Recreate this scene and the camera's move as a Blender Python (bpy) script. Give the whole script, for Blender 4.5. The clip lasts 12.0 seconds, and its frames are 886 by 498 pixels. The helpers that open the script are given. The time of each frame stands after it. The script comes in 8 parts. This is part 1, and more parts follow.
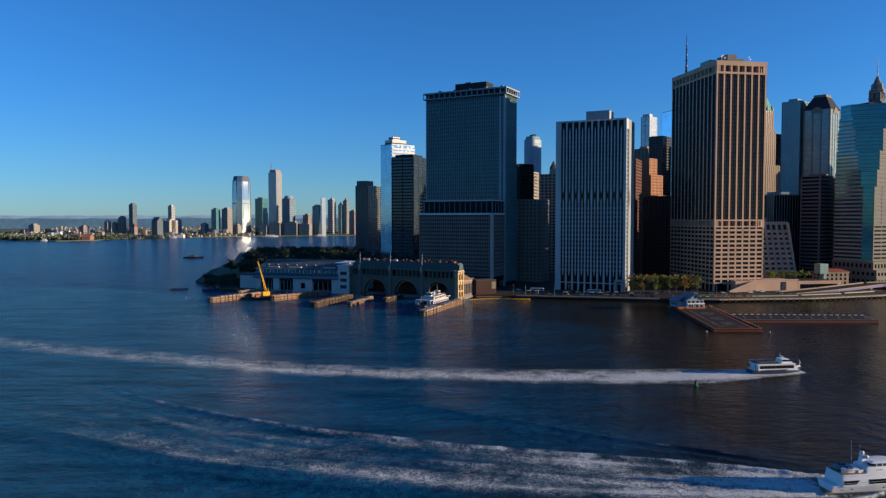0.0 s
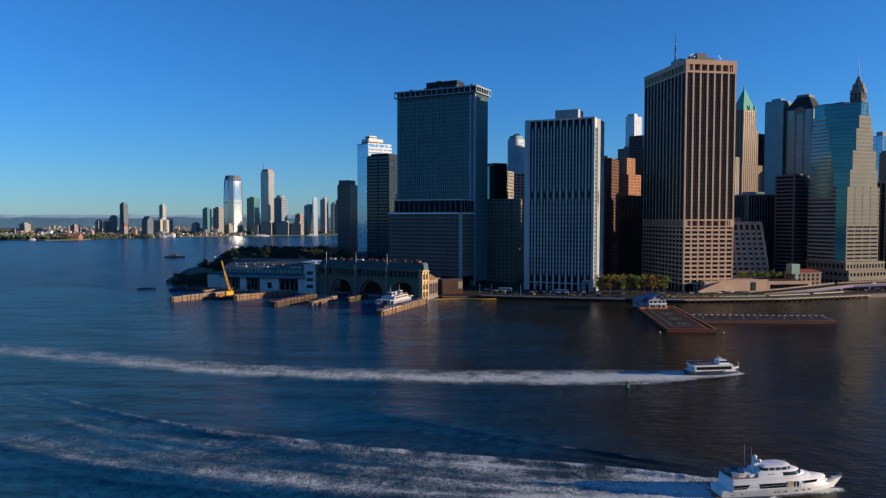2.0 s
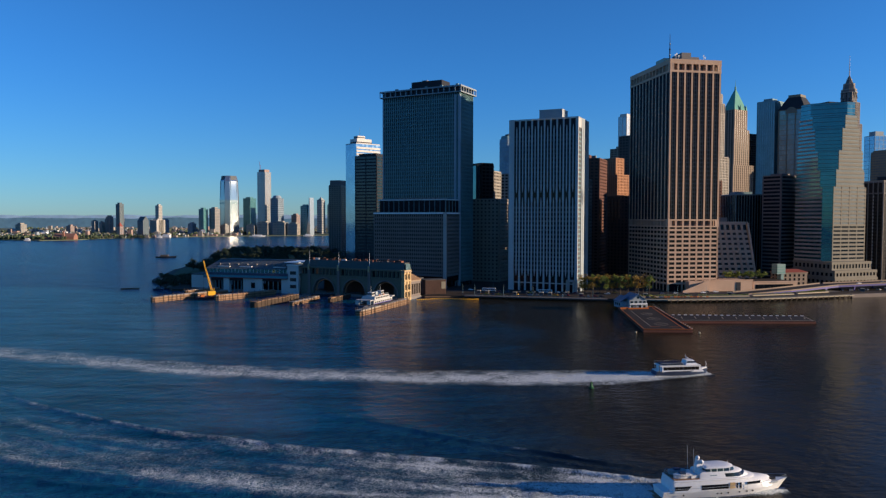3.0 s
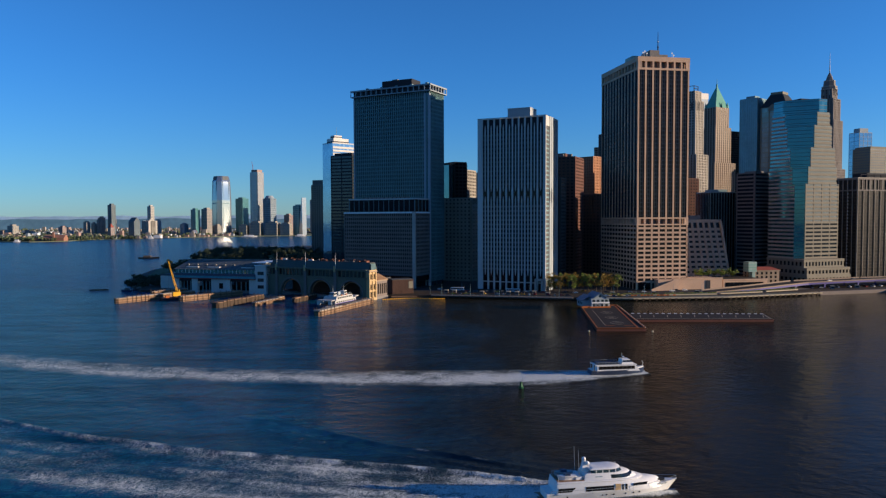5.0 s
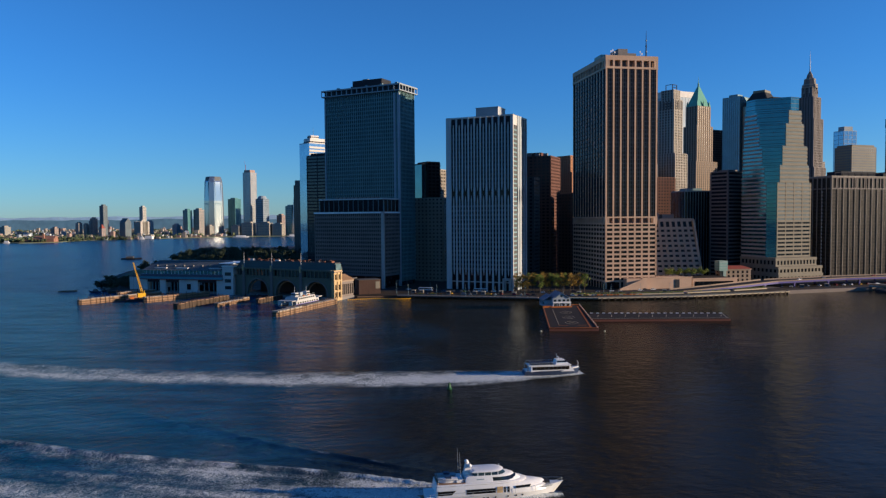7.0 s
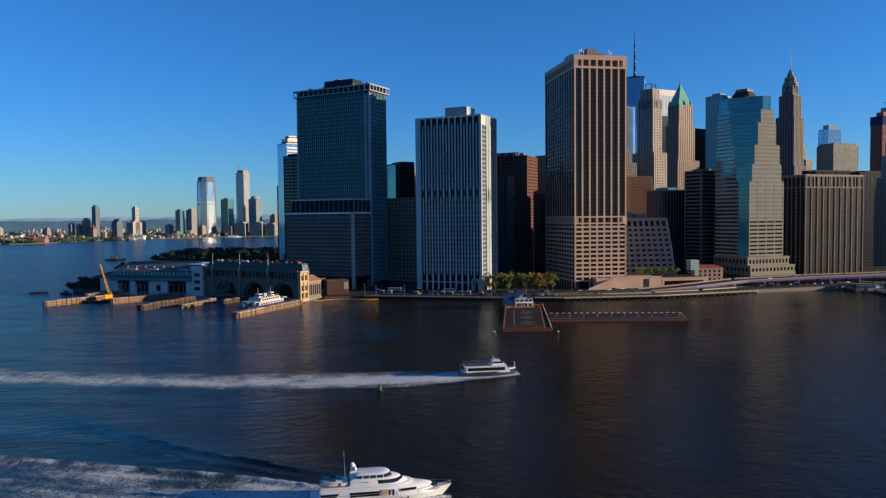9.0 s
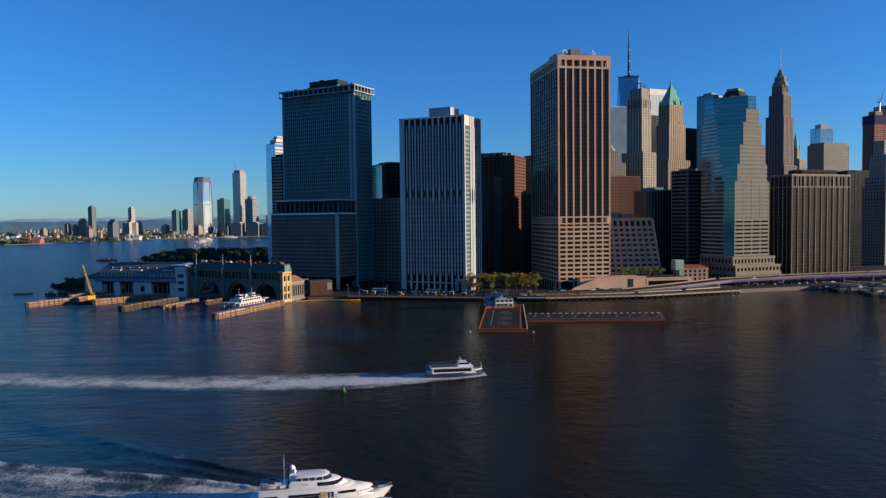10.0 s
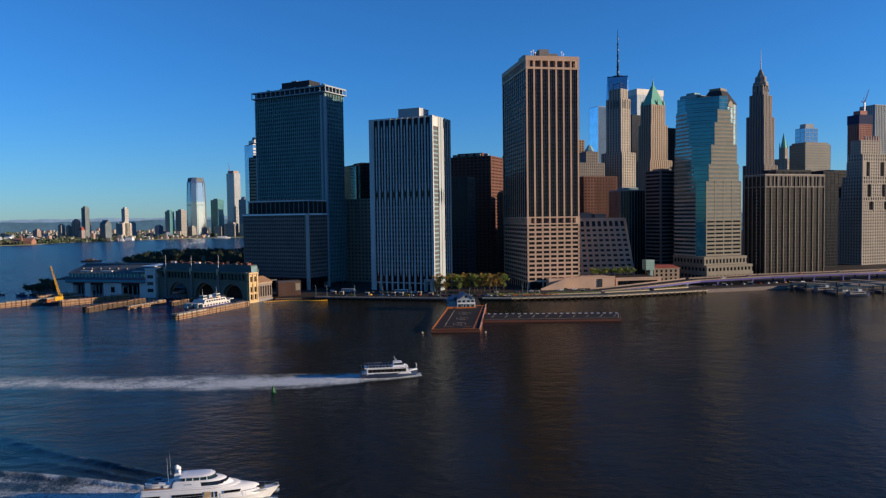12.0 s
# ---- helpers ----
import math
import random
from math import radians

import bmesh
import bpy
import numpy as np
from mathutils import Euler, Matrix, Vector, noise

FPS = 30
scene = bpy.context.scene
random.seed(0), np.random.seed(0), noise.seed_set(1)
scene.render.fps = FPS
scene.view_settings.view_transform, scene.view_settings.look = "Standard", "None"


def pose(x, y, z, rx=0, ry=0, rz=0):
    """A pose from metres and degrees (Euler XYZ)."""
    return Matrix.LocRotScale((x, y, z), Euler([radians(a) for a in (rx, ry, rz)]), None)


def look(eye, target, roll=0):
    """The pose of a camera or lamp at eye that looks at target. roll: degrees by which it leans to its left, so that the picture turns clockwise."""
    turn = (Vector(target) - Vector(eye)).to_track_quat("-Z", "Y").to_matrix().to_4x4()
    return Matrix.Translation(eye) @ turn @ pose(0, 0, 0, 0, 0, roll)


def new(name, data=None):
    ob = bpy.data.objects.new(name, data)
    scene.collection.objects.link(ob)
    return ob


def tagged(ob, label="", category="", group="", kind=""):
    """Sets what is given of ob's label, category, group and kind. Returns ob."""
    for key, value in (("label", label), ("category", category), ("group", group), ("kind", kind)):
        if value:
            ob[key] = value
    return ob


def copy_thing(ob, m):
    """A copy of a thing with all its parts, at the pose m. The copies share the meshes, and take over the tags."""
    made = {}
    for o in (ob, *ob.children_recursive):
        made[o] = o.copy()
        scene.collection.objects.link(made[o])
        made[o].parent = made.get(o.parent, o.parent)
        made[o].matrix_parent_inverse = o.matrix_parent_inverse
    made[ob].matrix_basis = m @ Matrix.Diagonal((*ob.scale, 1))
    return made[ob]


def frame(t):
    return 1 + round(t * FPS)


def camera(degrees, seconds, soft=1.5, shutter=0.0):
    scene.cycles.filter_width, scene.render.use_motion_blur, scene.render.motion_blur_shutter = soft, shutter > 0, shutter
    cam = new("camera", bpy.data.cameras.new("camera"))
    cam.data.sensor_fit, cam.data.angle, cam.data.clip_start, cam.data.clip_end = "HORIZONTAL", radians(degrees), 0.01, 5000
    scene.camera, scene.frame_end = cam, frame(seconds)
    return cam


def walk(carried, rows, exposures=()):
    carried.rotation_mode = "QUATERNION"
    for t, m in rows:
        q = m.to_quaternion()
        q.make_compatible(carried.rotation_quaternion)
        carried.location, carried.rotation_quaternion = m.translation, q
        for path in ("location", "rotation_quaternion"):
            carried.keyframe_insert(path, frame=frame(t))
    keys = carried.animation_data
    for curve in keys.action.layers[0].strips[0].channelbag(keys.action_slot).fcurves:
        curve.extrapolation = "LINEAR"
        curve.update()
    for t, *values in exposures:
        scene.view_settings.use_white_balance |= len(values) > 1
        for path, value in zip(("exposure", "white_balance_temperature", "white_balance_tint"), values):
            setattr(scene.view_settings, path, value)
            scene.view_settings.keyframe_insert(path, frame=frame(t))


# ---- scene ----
cam = camera(63.4, 12.0, 1.3)
PATH = [
    (0, (-0.267, -6.163, 67.145), (-0.268, -4.165, 67.061), 0.0),
    (0.5, (6.877, -4.911, 66.88), (6.877, -2.913, 66.795), 0.1),
    (1, (13.606, -3.725, 67.017), (13.607, -1.727, 66.932), 0.1),
    (1.5, (20.721, -2.394, 66.687), (20.723, -0.396, 66.603), 0.1),
    (2, (27.893, -1.781, 66.569), (27.895, 0.217, 66.485), 0.1),
    (2.5, (35.477, -1.125, 66.318), (35.478, 0.873, 66.235), 0.1),
    (3, (42.387, -0.21, 66.21), (42.389, 1.788, 66.127), 0.1),
    (5, (70.304, 1.887, 66.196), (70.307, 3.885, 66.111), -0.2),
    (5.5, (77.492, 2.505, 66.316), (77.495, 4.503, 66.23), -0.3),
    (6, (84.485, 2.88, 66.195), (84.488, 4.878, 66.109), -0.3),
    (6.5, (91.451, 3.271, 66.211), (91.455, 5.269, 66.125), -0.4),
    (7, (98.311, 3.614, 66.222), (98.315, 5.613, 66.136), -0.4),
    (9, (125.228, 3.692, 66.806), (125.233, 5.69, 66.718), -0.6),
    (9.5, (132.331, 3.45, 67.054), (132.337, 5.448, 66.965), -0.7),
    (10, (139.502, 3.567, 67.301), (139.507, 5.565, 67.212), -0.7),
    (10.5, (146.309, 3.223, 67.436), (146.314, 5.221, 67.346), -0.7),
    (11, (153.314, 2.583, 67.384), (153.318, 4.581, 67.294), -0.8),
    (11.5, (160.381, 2.363, 67.472), (160.385, 4.361, 67.382), -0.8),
    (12, (167.296, 1.952, 67.428), (167.3, 3.95, 67.339), -0.8),
]
walk(cam, [(t, look(eye, target, roll)) for t, eye, target, roll in PATH], [(0, 0.68, 6500, 10), (12, 0.68, 6500, 10)])

# world, sun and exposure: early sun, low over the river from the east
SUN_EL, SUN_AZ = 9.4, 97.0
to_sun = Vector((math.sin(radians(SUN_AZ)) * math.cos(radians(SUN_EL)), math.cos(radians(SUN_AZ)) * math.cos(radians(SUN_EL)), math.sin(radians(SUN_EL))))
world = bpy.data.worlds.new("sky")
scene.world = world
world.use_nodes = True
wn, wl = world.node_tree.nodes, world.node_tree.links
sky = wn.new("ShaderNodeTexSky")
sky.sky_type, sky.sun_disc = "NISHITA", False
sky.sun_elevation, sky.sun_rotation = radians(SUN_EL), radians(SUN_AZ)
sky.air_density, sky.dust_density, sky.ozone_density, sky.altitude = 0.8, 0.15, 6.0, 60
wn["Background"].inputs["Strength"].default_value = 0.106
# haze low over the horizon takes the blue out of the sky there
height_of = wn.new("ShaderNodeSeparateXYZ")
wl.new(wn.new("ShaderNodeTexCoord").outputs["Generated"], height_of.inputs[0])
low = wn.new("ShaderNodeMapRange")
low.interpolation_type = "SMOOTHSTEP"
low.inputs["From Min"].default_value, low.inputs["From Max"].default_value = 0.0, 0.22
wl.new(height_of.outputs["Z"], low.inputs["Value"])
tint = wn.new("ShaderNodeMix")
tint.data_type = "RGBA"
tint.inputs[6].default_value, tint.inputs[7].default_value = (0.94, 0.98, 0.95, 1), (0.68, 1.02, 1.14, 1)
wl.new(low.outputs["Result"], tint.inputs["Factor"])
cool = wn.new("ShaderNodeMix")
cool.data_type, cool.blend_type = "RGBA", "MULTIPLY"
cool.inputs["Factor"].default_value = 1.0
wl.new(sky.outputs["Color"], cool.inputs[6])
wl.new(tint.outputs[2], cool.inputs[7])
wl.new(cool.outputs[2], wn["Background"].inputs["Color"])
sun_data = bpy.data.lights.new("sun", "SUN")
sun_data.energy, sun_data.angle, sun_data.color = 4.75, radians(0.53), (1.0, 0.785, 0.57)
sun = new("sun", sun_data)
sun.matrix_world = look(to_sun * 900, (0, 0, 0))


# ---- materials ----
def nodes_of(name):
    m = bpy.data.materials.new(name)
    m.use_nodes = True
    return m, m.node_tree.nodes, m.node_tree.links, m.node_tree.nodes["Principled BSDF"]


def noise_at(n, l, vec, scale, detail=4.0, rough=0.55):
    t = n.new("ShaderNodeTexNoise")
    t.inputs["Scale"].default_value, t.inputs["Detail"].default_value, t.inputs["Roughness"].default_value = scale, detail, rough
    l.new(vec, t.inputs["Vector"])
    return t.outputs["Fac"]


def mapped(n, l, lo, hi, value, a=0.0, b=1.0):
    r = n.new("ShaderNodeMapRange")
    r.inputs["From Min"].default_value, r.inputs["From Max"].default_value = lo, hi
    r.inputs["To Min"].default_value, r.inputs["To Max"].default_value = a, b
    l.new(value, r.inputs["Value"])
    return r.outputs["Result"]


def mix_colour(n, l, fac, a, b, blend="MIX"):
    x = n.new("ShaderNodeMix")
    x.data_type, x.blend_type = "RGBA", blend
    for sock, v in ((x.inputs["Factor"], fac), (x.inputs[6], a), (x.inputs[7], b)):
        if hasattr(v, "links"):
            l.new(v, sock)
        else:
            sock.default_value = v if isinstance(v, (int, float)) else (*v, 1)
    return x.outputs[2]


def plain(name, col, var=0.25, grain=1.5, rough=0.75, metal=0.0, bump=0.15, stain=0.06):
    """A weathered surface: fine grain, broad stains, a tone of its own for each piece."""
    m, n, l, p = nodes_of(name)
    pos = n.new("ShaderNodeNewGeometry").outputs["Position"]
    fine = noise_at(n, l, pos, grain)
    broad = noise_at(n, l, pos, stain, 5.0)
    piece = n.new("ShaderNodeObjectInfo").outputs["Random"]
    dark, light = [c * (1 - var) for c in col], [min(1, c * (1 + var * 0.6)) for c in col]
    c = mix_colour(n, l, mapped(n, l, 0.3, 0.7, fine), dark, light)
    c = mix_colour(n, l, mapped(n, l, 0.35, 0.7, broad, 0, 0.5), c, [x * 0.62 for x in col])
    c = mix_colour(n, l, mapped(n, l, 0, 1, piece, 0, 0.22), c, [x * 0.7 for x in col])
    l.new(c, p.inputs["Base Color"])
    l.new(mapped(n, l, 0.3, 0.7, fine, max(0.03, rough - 0.1), min(1, rough + 0.1)), p.inputs["Roughness"])
    p.inputs["Metallic"].default_value, p.inputs["Specular IOR Level"].default_value = metal, 0.5 if rough < 0.4 else 0.15
    if bump:
        b = n.new("ShaderNodeBump")
        b.inputs["Strength"].default_value, b.inputs["Distance"].default_value = bump, 0.2
        l.new(fine, b.inputs["Height"])
        l.new(b.outputs["Normal"], p.inputs["Normal"])
    return m


def glazing(name, col, blind, share=0.25, cell=(1.6, 1.6, 3.8), ior=1.9, rough=0.06, metal=0.0):
    """Window glass over a whole storey grid: single panes differ by drawn blinds and a slight tilt."""
    m, n, l, p = nodes_of(name)
    ob = n.new("ShaderNodeTexCoord").outputs["Object"]
    snap = n.new("ShaderNodeVectorMath")
    snap.operation = "SNAP"
    l.new(ob, snap.inputs[0])
    snap.inputs[1].default_value = cell
    w = n.new("ShaderNodeTexWhiteNoise")
    w.noise_dimensions = "3D"
    l.new(snap.outputs["Vector"], w.inputs["Vector"])
    broad = noise_at(n, l, ob, 0.05, 3.0)
    c = mix_colour(n, l, mapped(n, l, 1 - share, 1, w.outputs["Value"]), col, blind)
    c = mix_colour(n, l, mapped(n, l, 0.3, 0.75, broad, 0, 0.6), c, [x * 0.6 for x in col])
    l.new(c, p.inputs["Base Color"])
    p.inputs["IOR"].default_value, p.inputs["Metallic"].default_value = ior, metal
    l.new(mapped(n, l, 0, 1, w.outputs["Value"], rough, rough + 0.05), p.inputs["Roughness"])
    b = n.new("ShaderNodeBump")
    b.inputs["Strength"].default_value, b.inputs["Distance"].default_value = 0.05, 0.3
    l.new(noise_at(n, l, ob, 0.25, 2.0), b.inputs["Height"])
    l.new(b.outputs["Normal"], p.inputs["Normal"])
    return m


def leafy(name, a, b):
    m, n, l, p = nodes_of(name)
    pos = n.new("ShaderNodeNewGeometry")
    c = mix_colour(n, l, pos.outputs["Random Per Island"], a, b)
    c = mix_colour(n, l, mapped(n, l, 0.3, 0.7, noise_at(n, l, pos.outputs["Position"], 0.15), 0, 0.6), c, [x * 0.55 for x in a])
    l.new(c, p.inputs["Base Color"])
    p.inputs["Roughness"].default_value = 0.7
    return m


def water_nodes(n, l, p):
    """River water: swell, wind ripples and smooth lanes between them; mirrored sky painted in as blue."""
    pos = n.new("ShaderNodeNewGeometry").outputs["Position"]
    turn = n.new("ShaderNodeMapping")
    turn.inputs["Rotation"].default_value = (0, 0, radians(-14))
    turn.inputs["Scale"].default_value = (0.72, 1.0, 1.0)
    l.new(pos, turn.inputs["Vector"])
    v = turn.outputs["Vector"]
    swell, chop, ripple = noise_at(n, l, v, 0.07, 3.0), noise_at(n, l, v, 0.3, 4.0), noise_at(n, l, pos, 1.6, 3.0)
    apart = n.new("ShaderNodeSeparateXYZ")
    l.new(pos, apart.inputs[0])
    open_water = mapped(n, l, -240, 60, apart.outputs["X"], 3.6, 0.6)
    waves = mapped(n, l, -90, 150, apart.outputs["X"], 3.6, 0.72)
    lull = n.new("ShaderNodeMath")
    lull.operation = "MULTIPLY"
    l.new(mapped(n, l, 0.35, 0.65, noise_at(n, l, pos, 0.012, 3.0), 0.5, 1.0), lull.inputs[0])
    l.new(waves, lull.inputs[1])
    lanes = lull.outputs[0]
    normal = None
    roll = noise_at(n, l, v, 0.16, 2.0)
    for h, d in ((roll, 0.55), (swell, 0.6), (chop, 0.6), (ripple, 0.16)):
        b = n.new("ShaderNodeBump")
        b.inputs["Distance"].default_value = d
        l.new(lanes, b.inputs["Strength"])
        l.new(h, b.inputs["Height"])
        if normal is not None:
            l.new(normal, b.inputs["Normal"])
        normal = b.outputs["Normal"]
    l.new(normal, p.inputs["Normal"])
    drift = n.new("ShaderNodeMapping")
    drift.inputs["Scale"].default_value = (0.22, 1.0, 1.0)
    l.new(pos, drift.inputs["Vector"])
    # streaks of brighter reflection, painted as lighter blue and varied specular
    sheen_streaks = mapped(n, l, 0.38, 0.62, noise_at(n, l, drift.outputs["Vector"], 0.09, 8.0, 0.75))
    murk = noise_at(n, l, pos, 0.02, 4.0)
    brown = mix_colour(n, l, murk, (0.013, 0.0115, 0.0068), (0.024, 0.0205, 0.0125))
    # to the left the sky's reflected blue is painted into the body colour
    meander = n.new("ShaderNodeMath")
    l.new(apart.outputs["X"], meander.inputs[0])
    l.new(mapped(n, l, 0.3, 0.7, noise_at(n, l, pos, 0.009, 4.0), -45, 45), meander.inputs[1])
    sky_blue_share = mapped(n, l, 0, 90, meander.outputs[0], 1.0, 0.0)
    l.new(mix_colour(n, l, sky_blue_share, brown, mix_colour(n, l, sheen_streaks, (0.001, 0.037, 0.078), (0.007, 0.082, 0.158))), p.inputs["Base Color"])
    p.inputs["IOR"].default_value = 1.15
    l.new(mix_colour(n, l, sky_blue_share, (0.36, 0.36, 0.36), mix_colour(n, l, sheen_streaks, (0.08, 0.08, 0.08), (0.26, 0.26, 0.26))), p.inputs["Specular IOR Level"])
    l.new(mapped(n, l, 0.8, 3.4, open_water, 0.08, 0.2), p.inputs["Roughness"])
    return pos


def water_material():
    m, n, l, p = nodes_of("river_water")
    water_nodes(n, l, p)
    return m


def foam_material():
    """Water torn white: the mesh says how much foam, noise tears it into lace and streaks."""
    m, n, l, p = nodes_of("wake_foam")
    pos = water_nodes(n, l, p)
    q = n.new("ShaderNodeBsdfPrincipled")
    q.inputs["Roughness"].default_value = 0.85
    att = n.new("ShaderNodeAttribute")
    att.attribute_name = "foam"
    def calc(op, u, v):
        k = n.new("ShaderNodeMath")
        k.operation = op
        for sock, w in zip(k.inputs, (u, v)):
            if hasattr(w, "links"):
                l.new(w, sock)
            else:
                sock.default_value = w
        return k.outputs[0]

    def threads(scale, width):
        """Fine winding threads of foam: the zero lines of a warped noise."""
        t = n.new("ShaderNodeTexNoise")
        t.inputs["Scale"].default_value, t.inputs["Detail"].default_value, t.inputs["Roughness"].default_value, t.inputs["Distortion"].default_value = scale, 3.0, 0.6, 1.2
        l.new(pos, t.inputs["Vector"])
        return mapped(n, l, 0.0, width, calc("ABSOLUTE", calc("SUBTRACT", t.outputs["Fac"], 0.5), 0.0), 1.0, 0.0)

    fine = noise_at(n, l, pos, 3.2, 4.0, 0.65)
    l.new(mix_colour(n, l, mapped(n, l, 0.35, 0.65, fine), (0.34, 0.39, 0.41), (0.68, 0.71, 0.70)), q.inputs["Base Color"])
    patch = mapped(n, l, 0.32, 0.68, noise_at(n, l, pos, 0.09, 5.0, 0.65), 0.1, 1.4)
    lace = calc("ADD", calc("MULTIPLY", threads(0.22, 0.05), 0.45), calc("MULTIPLY", threads(0.75, 0.08), 0.55))
    lace = calc("ADD", lace, mapped(n, l, 0.4, 0.7, fine, 0.0, 0.25))
    d = calc("MAXIMUM", att.outputs["Fac"], 0.0)
    thick = calc("MULTIPLY", calc("MAXIMUM", calc("SUBTRACT", d, 0.5), 0.0), mapped(n, l, 0.36, 0.64, noise_at(n, l, pos, 0.5, 5.0, 0.65), 0.4, 1.4))
    torn = calc("MULTIPLY", calc("MULTIPLY", lace, patch), 1.5)
    fac = mapped(n, l, 0.06, 0.95, calc("MULTIPLY", d, calc("ADD", torn, thick)), 0.0, 0.95)
    body = n["Principled BSDF"].inputs["Base Color"].links[0].from_socket
    l.new(mix_colour(n, l, mapped(n, l, 0.05, 0.8, d, 0.0, 0.45), body, (0.035, 0.085, 0.095)), p.inputs["Base Color"])
    b = n.new("ShaderNodeBump")
    b.inputs["Strength"].default_value, b.inputs["Distance"].default_value = 0.7, 0.4
    l.new(lace, b.inputs["Height"])
    l.new(b.outputs["Normal"], q.inputs["Normal"])
    mix = n.new("ShaderNodeMixShader")
    l.new(fac, mix.inputs[0])
    l.new(p.outputs[0], mix.inputs[1])
    l.new(q.outputs[0], mix.inputs[2])
    l.new(mix.outputs[0], n["Material Output"].inputs["Surface"])
    return m


def curtain_mirror(name, tint, body, rough):
    """Silver curtain wall: an even mirror with a tight lobe over a pale body."""
    m, n, l, p = nodes_of(name)
    ob = n.new("ShaderNodeTexCoord").outputs["Object"]
    l.new(mix_colour(n, l, mapped(n, l, 0.3, 0.7, noise_at(n, l, ob, 0.03, 3.0)), [c * 0.8 for c in body], body), p.inputs["Base Color"])
    p.inputs["Roughness"].default_value, p.inputs["Specular IOR Level"].default_value = 0.9, 0.1
    g = n.new("ShaderNodeBsdfGlossy")
    g.distribution = "BECKMANN"
    g.inputs["Color"].default_value, g.inputs["Roughness"].default_value = (*tint, 1), rough
    mix = n.new("ShaderNodeMixShader")
    mix.inputs[0].default_value = 0.32
    l.new(p.outputs[0], mix.inputs[1])
    l.new(g.outputs[0], mix.inputs[2])
    l.new(mix.outputs[0], n["Material Output"].inputs["Surface"])
    return m


